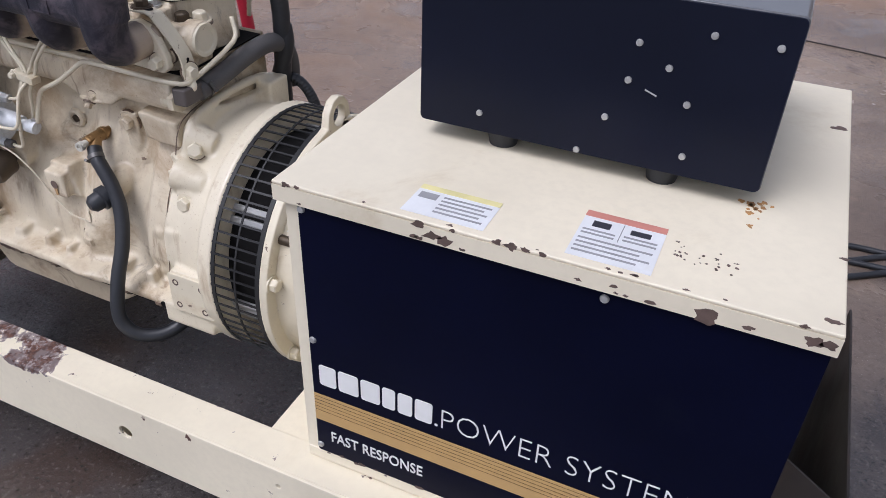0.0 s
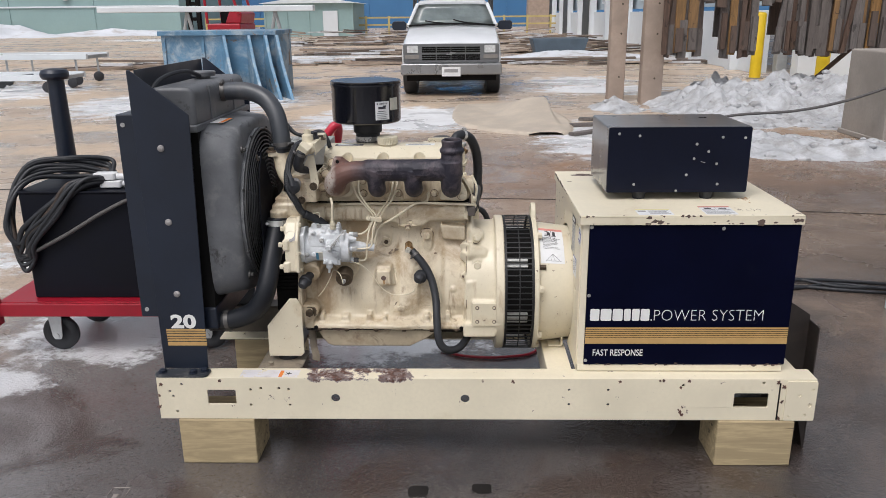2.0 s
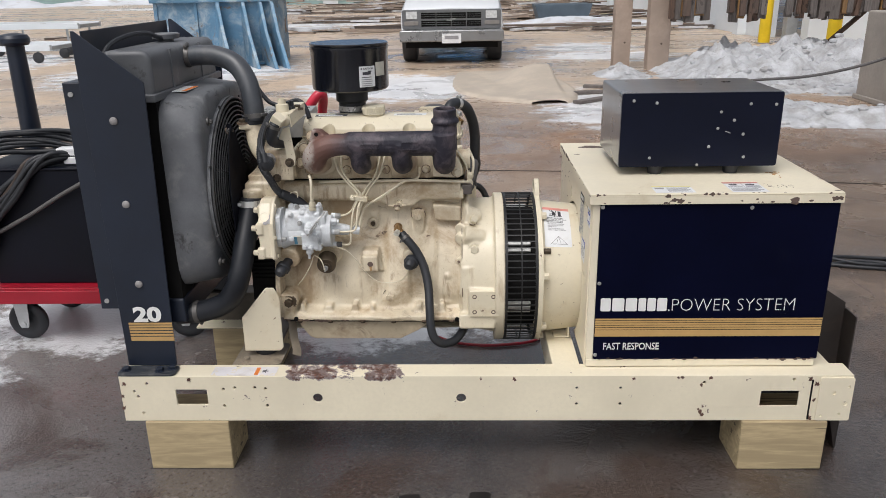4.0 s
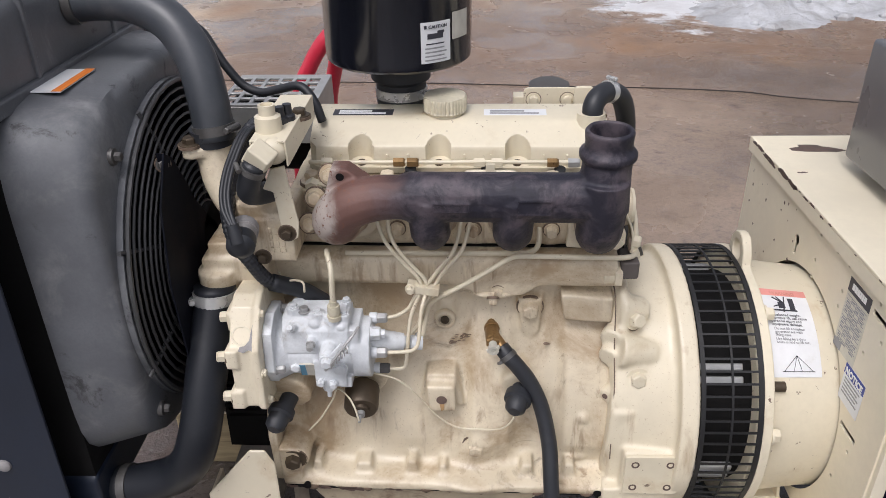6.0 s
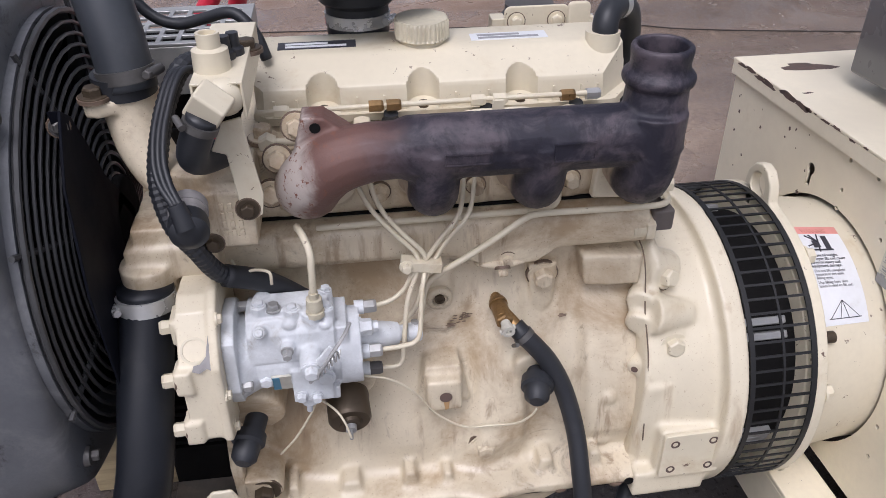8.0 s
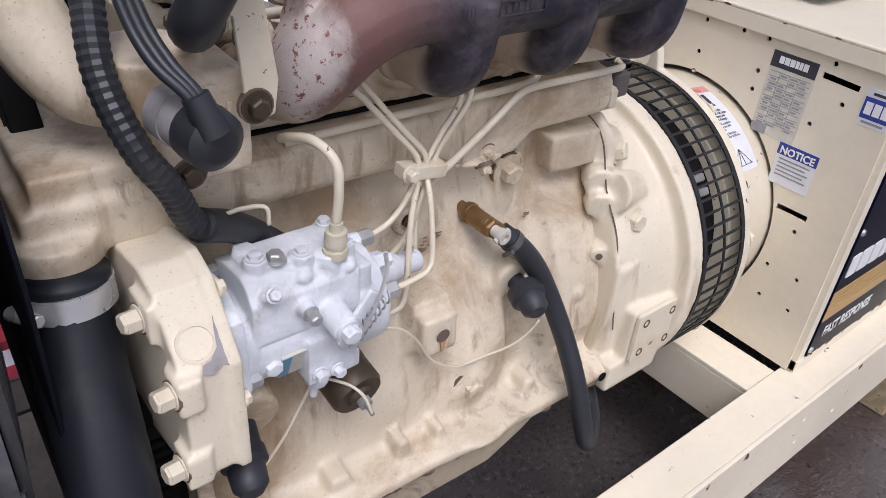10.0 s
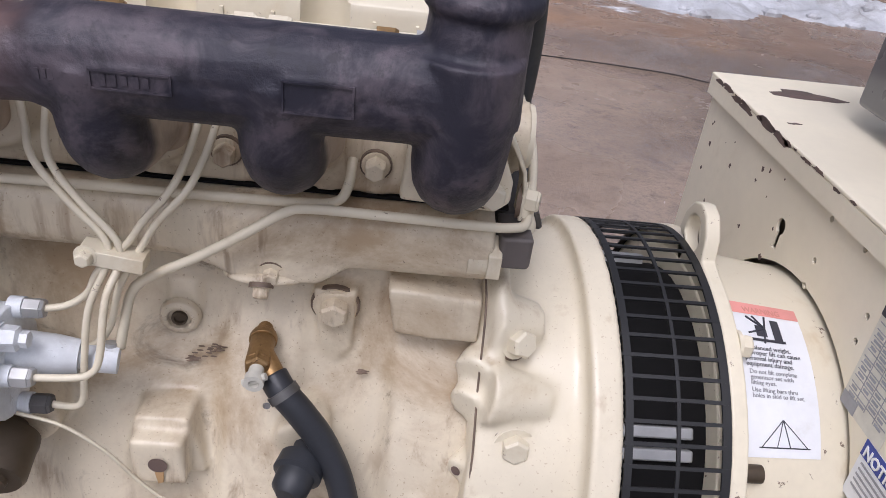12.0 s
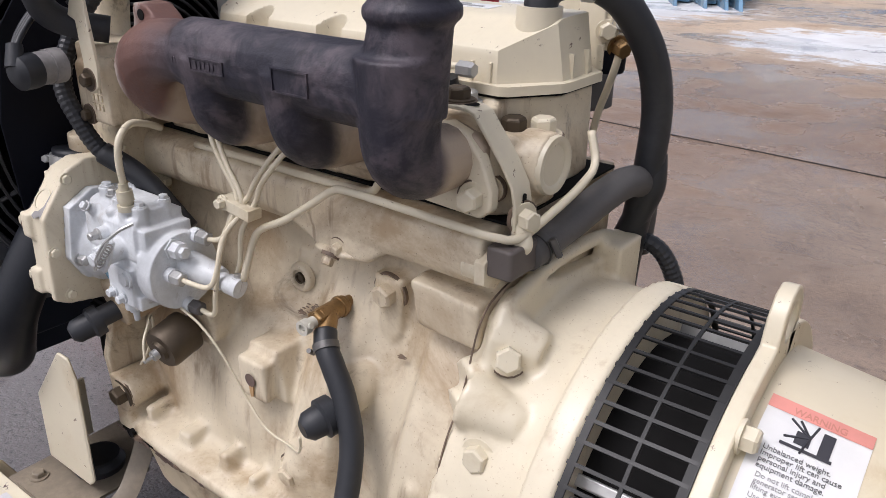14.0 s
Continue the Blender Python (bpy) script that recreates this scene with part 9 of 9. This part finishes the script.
bm = sections([(1.52, cab_out(0.60, 1.36, 0.585, 1.43, 0.02)), (1.62, cab_out(0.62, 1.36, 0.60, 1.465, 0.025)), (2.4, cab_out(0.62, 1.36, 0.60, 1.465, 0.025)), (2.5, cab_out(0.60, 1.36, 0.58, 1.43, 0.02))])
part("roof", bm, M["truck_white"], truck, smooth=35)
for s in (-1, 1):
    for (a, b) in (((0.735, 1.10, 1.05), (0.60, 1.54, 1.40)), ((0.74, 2.0, 1.05), (0.615, 1.95, 1.40)), ((0.74, 2.6, 1.05), (0.61, 2.48, 1.40))):
        bm = B()
        cyl(bm, tq(s * a[0], a[1], a[2]), tq(s * b[0], b[1], b[2]), 0.032, seg=8)
        part("pillar", bm, M["truck_white"], truck)
    bm = B()
    vs = [bm.verts.new(tq(s * u, v, w)) for u, v, w in ((0.735, 1.2, 1.06), (0.735, 2.55, 1.06), (0.605, 2.46, 1.39), (0.605, 1.56, 1.39))]
    bm.faces.new(vs)
    bmesh.ops.solidify(bm, geom=bm.faces[:], thickness=0.006)
    part("side_window", bm, M["windscreen"], truck)
bm = B()
rows = []
for j in range(5):
    t = j / 4
    hw = 0.70 * (1 - t) + 0.575 * t
    rows.append([bm.verts.new(tq(hw * i / 4, 1.10 + 0.44 * t - 0.05 * (1 - (i / 4) ** 2), 1.07 + 0.335 * t)) for i in range(-4, 5)])
for a, b in zip(rows, rows[1:]):
    for k in range(8):
        bm.faces.new((a[k], a[k + 1], b[k + 1], b[k]))
bmesh.ops.solidify(bm, geom=bm.faces[:], thickness=0.006)
part("windscreen", bm, M["windscreen"], truck, "pale reflecting windscreen", smooth=180)
for u in (-0.25, 0.22):
    bm = B()
    tube(bm, [tq(u + 0.30, 1.03, 1.075), tq(u, 1.045, 1.105), tq(u - 0.20, 1.055, 1.135 if u < 0 else 1.15)], 0.011, 6, 4)
    part("wiper", bm, M["dark"], truck)
bm = B()
tube(bm, [tq(-0.72, 1.06, 1.055), tq(-0.4, 1.0, 1.078), tq(0, 0.98, 1.085), tq(0.4, 1.0, 1.078), tq(0.72, 1.06, 1.055)], 0.02, 8, 4, flat=0.5)
part("cowl", bm, M["dark"], truck)
for s in (-1, 1):
    bm = B()
    prism(bm, rect(TX + s * 0.90 - 0.12, TX + s * 0.90 + 0.12, 0.98, 1.13, 0.05), "y", TY + 1.25, TY + 1.36)
    box(bm, tq(min(s * 0.74, s * 0.85), 1.29, 1.02), tq(max(s * 0.74, s * 0.85), 1.33, 1.06))
    part("wing_mirror", bm, M["black"], truck, bevel=0.012)
    bm = B()
    for v0, v1, w0, w1 in ((2.05, 2.35, 1.5, 1.5),):
        box(bm, tq(s * 0.73 - 0.02, 1.30, 0.5), tq(s * 0.73 + 0.02, 1.31, 0.52))
    part("door_trim", bm, M["truck_grey"], truck)
# grille, lamps, bumper
bm = B()
prism(bm, rect(TX - 0.745, TX + 0.745, 0.515, 0.80, 0.03), "y", TY - 0.03, TY + 0.01)
surround = part("grille_surround", bm, M["truck_grey"], truck, "grey plastic grille surround", bevel=0.008)
for r in range(2):
    for c in range(4):
        u0 = -0.455 + c * 0.2285
        w0 = 0.555 + r * 0.115
        bm = B()
        box(bm, tq(u0, -0.034, w0), tq(u0 + 0.218, -0.02, w0 + 0.085))
        rec = part("grille_opening", bm, M["dark"], surround)
        for j in range(2):
            bm = B()
            box(bm, tq(u0 + 0.004, -0.042, w0 + 0.026 + j * 0.03), tq(u0 + 0.214, -0.034, w0 + 0.030 + j * 0.03))
            part("slat", bm, M["truck_grey"], rec)
bm = B()
prism(bm, [(TX - 0.07, 0.655), (TX - 0.02, 0.655), (TX - 0.01, 0.672), (TX + 0.075, 0.672), (TX + 0.055, 0.650), (TX + 0.02, 0.650), (TX + 0.01, 0.635), (TX - 0.075, 0.635)], "y", TY - 0.05, TY - 0.034)
part("badge", bm, M["truck_silver"], surround, "plain silver badge")
for s in (-1, 1):
    bm = B()
    prism(bm, rect(TX + s * 0.60 - 0.085, TX + s * 0.60 + 0.085, 0.665, 0.775, 0.012), "y", TY - 0.042, TY - 0.028)
    part("headlight", bm, M["lamp_glass"], truck, "clear square headlight", bevel=0.004)
    bm = B()
    prism(bm, rect(TX + s * 0.61 - 0.11, TX + s * 0.61 + 0.11, 0.575, 0.635, 0.01), "y", TY - 0.04, TY - 0.028)
    part("indicator", bm, M["lamp_amber"], truck, "pale amber indicator lamp", bevel=0.003)
bm = B()
prism(bm, rect(TX - 0.785, TX + 0.785, 0.335, 0.505, 0.03), "y", TY - 0.13, TY + 0.05)
bumper = part("bumper", bm, M["truck_silver"], truck, "dull silver bumper", bevel=0.02, segs=3)
bm = B()
prism(bm, rect(TX - 0.145, TX + 0.145, 0.315, 0.455, 0.008), "y", TY - 0.142, TY - 0.132)
np_ = part("number_plate", bm, M["paper"], bumper, "white number plate, characters as bars")
bm = B()
box(bm, tq(-0.105, -0.145, 0.375), tq(0.105, -0.141, 0.425))
part("plate_bar", bm, M["ink_grey"], np_)
bm = B()
box(bm, tq(-0.70, -0.02, 0.24), tq(0.70, 2.9, 0.42))
part("underbody", bm, M["dark"], truck)
for s in (-1, 1):
    for v in (0.55, 3.3):
        cx = TX + s * 0.665
        bm = B()
        lathe(bm, (cx - 0.115, TY + v, 0.335), (1, 0, 0), [(0, 0.17), (0, 0.29), (0.015, 0.325), (0.04, 0.335), (0.19, 0.335), (0.215, 0.325), (0.23, 0.29), (0.23, 0.17)], 36)
        wheel = part("wheel", bm, M["rubber"], truck, "black road tyre")
        bm = B()
        lathe(bm, (cx - 0.105, TY + v, 0.335), (1, 0, 0), [(0, 0), (0.01, 0.06), (0.03, 0.15), (0.0, 0.172), (0.21, 0.172), (0.18, 0.15), (0.2, 0.06), (0.21, 0)], 28)
        part("rim", bm, M["steel"], wheel)
bm = B()
box(bm, tq(-0.775, 2.65, 0.45), tq(0.775, 4.6, 0.95))
part("load_bed", bm, M["truck_white"], truck, bevel=0.02)
rnd = random.Random(8)
for s in (-1, 1):
    for v in (2.75, 3.3, 4.5):
        bm = B()
        cyl(bm, tq(s * 0.74, v, 0.93), tq(s * 0.72, v, 1.86), 0.022, seg=10)
        part("rack_upright", bm, M["wire"], truck)
    for w in (1.72, 1.86, 1.58):
        bm = B()
        cyl(bm, tq(s * 0.725, 2.3, w), tq(s * 0.725, 4.6, w), 0.02, seg=10)
        part("rack_rail", bm, M["wire"], truck)
for v in (2.5, 3.3, 4.5):
    bm = B()
    cyl(bm, tq(-0.84, v, 1.74), tq(0.84, v, 1.74), 0.022, seg=10)
    part("rack_bar", bm, M["wire"], truck)

# ---------------- blue ribbed steel bins ----------------
bins = thing("steel_forms", (-3.0, 11, 0), "worn blue steel casting forms with sloping ribs", "steel form")
bm = B()
box(bm, (-4.0, 10.75, 0.0), (-2.15, 10.83, 0.99))
part("face_plate", bm, M["blade"], bins, bevel=0.006)
bm = B()
box(bm, (-4.03, 10.68, 0.95), (-2.12, 11.9, 1.02))
part("top_flange", bm, M["blade"], bins, bevel=0.006)
bm = B()
box(bm, (-4.0, 10.83, 0.0), (-3.92, 11.9, 0.95))
part("end_plate", bm, M["blade"], bins)
for k, x in enumerate((-3.98, -3.35, -3.02, -2.62, -2.35, -2.17)):
    bm = B()
    d = 0.80 if k > 1 else 0.12
    prism(bm, [(10.75, 0.0), (10.75 - d, 0.0), (10.75 - d * 0.92, 0.06), (10.75 - d * 0.42, 0.5), (10.75 - d * 0.34, 0.62), (10.75 - d * 0.12, 0.95), (10.75, 0.95)], "x", x, x + 0.05)
    for v in bm.verts:
        v.co.x += 0.5 * (10.75 - v.co.y) if k > 1 else 0
    part("rib", bm, M["blade"], bins, bevel=0.004)
for k in range(3):
    bm = B()
    x = -3.0 + 0.36 * k
    prism(bm, [(x, 0.0), (x + 0.34, 0.0), (x + 0.40, -0.28), (x + 0.12, -0.28)], "z", 0.02, 0.05)
    for v in bm.verts:
        v.co.y += 10.75
    part("foot_plate", bm, M["blade"], bins)
bm = B()
box(bm, (-2.22, 10.83, 0.0), (-2.15, 11.9, 0.95))
part("end_plate", bm, M["blade"], bins)

# ---------------- pale trailer frames at the side ----------------
def trailer(x, y, L, z, wr, label):
    t_ = thing("trailer_frame", (x, y, 0), label, "trailer")
    for dy in (0, 0.9):
        bm = B()
        box(bm, (x - L, y + dy, z), (x, y + dy + 0.08, z + 0.10))
        part("rail", bm, M["white_wall"], t_, bevel=0.006)
    for k in range(4):
        bm = B()
        box(bm, (x - L * k / 3.2 - 0.08, y + 0.08, z + 0.01), (x - L * k / 3.2, y + 0.9, z + 0.07))
        part("cross_bar", bm, M["steel_dull"], t_)
    for dx in (0.25, 1.6):
        for dy in (0.0, 0.9):
            bm = B()
            lathe(bm, (x - dx, y + dy + 0.02, wr), (0, 1, 0), [(0, 0), (0, wr - 0.02), (0.012, wr), (0.05, wr), (0.062, wr - 0.02), (0.062, 0)], 20)
            part("wheel", bm, M["rubber"], t_)
            bm = B()
            box(bm, (x - dx - 0.02, y + dy + 0.064, wr - 0.02), (x - dx + 0.02, y + dy + 0.075, z + 0.01))
            part("bracket", bm, M["steel_dull"], t_)


trailer(-6.1, 11.4, 3.0, 0.20, 0.09, "white trailer frame on small black wheels")
trailer(-6.3, 12.9, 3.4, 0.48, 0.10, "pale flat trailer frame parked behind another")

# ---------------- forklift and long white beam ----------------
lift = thing("forklift", (-7.6, 26, 0), "red forklift with a black mast", "forklift")
bm = B()
box(bm, (-7.9, 25.2, 0.35), (-6.75, 27.2, 1.0))
prism(bm, [(-7.3, 1.0), (-6.75, 1.0), (-6.7, 1.35), (-7.0, 1.55), (-7.15, 1.35)], "y", 25.3, 27.1)
part("body", bm, M["red"], lift, bevel=0.05, segs=3)
for x in (-8.62, -8.30):
    bm = B()
    box(bm, (x, 25.4, 0.1), (x + 0.12, 25.6, 2.3))
    part("mast_rail", bm, M["dark"], lift)
for z in (0.5, 1.1, 1.6, 2.1):
    bm = B()
    box(bm, (-8.6, 25.45, z), (-8.2, 25.55, z + 0.12))
    part("mast_bar", bm, M["dark"], lift)
for a, b in (((-7.9, 25.3, 1.0), (-7.95, 25.3, 1.95)), ((-7.95, 25.3, 1.95), (-7.0, 25.3, 2.0)), ((-7.0, 25.3, 2.0), (-6.8, 25.3, 1.3)), ((-7.9, 27.0, 1.0), (-7.95, 27.0, 1.95)), ((-7.95, 27.0, 1.95), (-7.0, 27.0, 2.0)), ((-7.0, 27.0, 2.0), (-6.8, 27.0, 1.3))):
    bm = B()
    cyl(bm, a, b, 0.05, seg=8)
    part("cage_bar", bm, M["red"], lift)
bm = B()
box(bm, (-7.6, 25.8, 1.0), (-7.2, 26.6, 1.6))
part("seat", bm, M["dark"], lift, bevel=0.04)
for x in (-8.1, -6.9):
    for y in (25.2, 27.0):
        bm = B()
        lathe(bm, (x, y, 0.32), (0, 1, 0), [(0, 0), (0, 0.28), (0.03, 0.32), (0.18, 0.32), (0.2, 0.28), (0.2, 0)], 24)
        part("wheel", bm, M["rubber"], lift)
beam = thing("beam_trailer", (-7.5, 20.5, 0), "long white beam on a wheeled stand", "trailer")
bm = B()
box(bm, (-9.4, 20.3, 1.36), (-3.3, 20.6, 1.52))
part("beam", bm, M["white_wall"], beam, bevel=0.02)
for x in (-6.9, -4.4):
    bm = B()
    cyl(bm, (x - 0.3, 20.45, 0.0), (x, 20.45, 1.36), 0.05, seg=8)
    cyl(bm, (x + 0.3, 20.45, 0.0), (x, 20.45, 1.36), 0.05, seg=8)
    part("stand", bm, M["steel_dull"], beam)
bm = B()
lathe(bm, (-7.0, 20.2, 0.36), (0, 1, 0), [(0, 0), (0, 0.16), (0.0, 0.30), (0.03, 0.36), (0.2, 0.36), (0.23, 0.3), (0.23, 0)], 28)
part("wheel", bm, M["rubber_grey"], beam)

# ---------------- scrap timber, rubble and the far fence ----------------
rnd = random.Random(21)


def scrap(x0, x1, y, n, h, label):
    bm = B()
    for k in range(n):
        L, w, t = rnd.uniform(0.5, 2.6), rnd.uniform(0.06, 0.22), rnd.uniform(0.02, 0.07)
        m = pose(rnd.uniform(x0, x1), y + rnd.uniform(-0.7, 0.7), t / 2 + h * rnd.random() ** 2, rnd.uniform(-4, 4), rnd.uniform(-6, 6) * (1 if h > 0.2 else 0.3), rnd.gauss(0, 22))
        vs = box(bm, (-L / 2, -w / 2, -t / 2), (L / 2, w / 2, t / 2))
        bmesh.ops.transform(bm, matrix=m, verts=vs)
        for v in vs:
            v.co.z = max(v.co.z, 0.0)
    return tagged(part("scrap_timber", bm, M["junk"], None), label, "scrap timber", kind="stuff")


scrap(-8.4, -7.2, 18.0, 14, 0.12, "loose heap of weathered boards")
scrap(-4.6, -0.3, 19.0, 26, 0.08, "low spread of weathered boards")
scrap(-4.2, -0.5, 24.0, 34, 0.14, "stacked scrap timber and planks")
scrap(-9.0, -0.2, 32.0, 50, 0.2, "long row of scrap timber")
scrap(2.0, 6.3, 24.0, 44, 0.25, "heap of scrap timber by the wall")
scrap(2.0, 6.2, 31.0, 50, 0.4, "tall heap of scrap timber")
scrap(2.2, 6.2, 18.5, 30, 0.12, "broken boards among slush")
scrap(-10, 7, 42.0, 70, 0.4, "long row of stacked lumber far off")


def bank(x, y, sx, sy, h, seed):
    def fn(px, py):
        e = math.exp(-(((px - x) / sx) ** 2 + ((py - y) / sy) ** 2))
        return h * e * (0.8 + 0.7 * fbm(px, py, seed, 0.5, 5)) - 0.1 * h
    tagged(heights("snow_bank", x - 2.2 * sx, x + 2.2 * sx, y - 2.2 * sy, y + 2.2 * sy, (60, 40), fn, M["snow_far"]), "bank of pushed-up snow far off", "snow bank", kind="stuff")


bank(-33, 52, 5, 3, 1.1, 3.0)
bank(-24, 55, 5, 2, 0.55, 6.0)
bank(-42, 50, 6, 3, 1.3, 9.0)
bank(4.3, 21, 1.6, 1.2, 0.35, 4.0)
crate = thing("scrap_skip", (4.0, 22.5, 0), "dark blue-grey scrap skip", "skip")
bm = B()
prism(bm, [(3.1, 0.0), (4.5, 0.0), (4.65, 0.5), (2.95, 0.5)], "y", 22.0, 23.2)
part("tub", bm, M["blade_dark"], crate, bevel=0.02)
fence = thing("rail_fence", (-4, 50, 0), "long yellow rail fence far across the yard", "fence")
for z in (0.55, 1.0):
    bm = B()
    box(bm, (-16, 50, z), (8, 50.12, z + 0.1))
    part("rail", bm, M["yellow_far"], fence)
for k in range(17):
    bm = B()
    box(bm, (-16 + 1.5 * k, 49.98, 0), (-15.88 + 1.5 * k, 50.14, 1.15))
    part("post", bm, M["yellow_far"], fence)

# ---------------- far buildings ----------------
def far_building(x0, x1, y, depth, h, mat_w, mat_r, label, bays, ridge=0.0):
    b_ = thing("far_building", ((x0 + x1) / 2, y, 0), label, "building")
    bm = B()
    box(bm, (x0, y, 0), (x1, y + depth, h))
    wall = part("wall", bm, mat_w, b_)
    n = int((x1 - x0) / bays)
    for k in range(n + 1):
        x = x0 + (x1 - x0) * k / n
        bm = B()
        box(bm, (x - 0.05, y - 0.06, 0.0), (x + 0.05, y - 0.002, h))
        part("seam", bm, mat_w, wall)
    bm = B()
    if ridge:
        prism(bm, [(x0 - 0.3, h), (x1 + 0.3, h), ((x0 + x1) / 2, h + ridge)], "y", y - 0.3, y + depth + 0.3)
    else:
        box(bm, (x0 - 0.2, y - 0.2, h), (x1 + 0.2, y + depth + 0.2, h + 0.3))
    part("roof", bm, mat_r, b_)
    return b_, wall


b_, wall = far_building(-75, -21.2, 60, 18, 3.1, M["teal_wall"], M["white_wall"], "long low grey-green shed with a white eaves band", 6)
bm = B()
box(bm, (-75, 59.9, 2.0), (-21.2, 59.99, 2.12))
part("rail_band", bm, M["white_wall"], wall)
bm = B()
lathe(bm, (-30.0, 59.9, 2.85), (0, -1, 0), [(0, 0), (0, 0.35), (0.15, 0.35), (0.3, 0.2), (0.3, 0)], 16)
part("wall_lamp", bm, M["white_wall"], wall)
far_building(-19, 13.2, 76, 30, 9.0, M["blue_wall"], M["blue_wall"], "tall blue steel-clad hall across the yard", 2.5)
far_building(13.2, 34, 75, 30, 8.0, M["blue_wall"], M["blue_wall"], "blue steel-clad annex beside the hall", 2.5)
far_building(-62, -19, 88, 20, 7.5, M["blue_wall"], M["blue_wall"], "blue hall behind the low shed", 4)
b_, wall = far_building(-11.3, -5.9, 47, 6, 1.95, M["teal_wall"], M["white_wall"], "small grey-green shed with a white door", 1.3, 0.42)
bm = B()
box(bm, (-7.7, 46.9, 0), (-6.8, 46.96, 1.5))
part("door", bm, M["white_wall"], wall)
bm = B()
box(bm, (6.4, 66, 0), (8.6, 68, 4.2))
tagged(part("brick_kiosk", bm, M["post"], None, bevel=0.05), "tan brick kiosk against the blue hall", "kiosk")
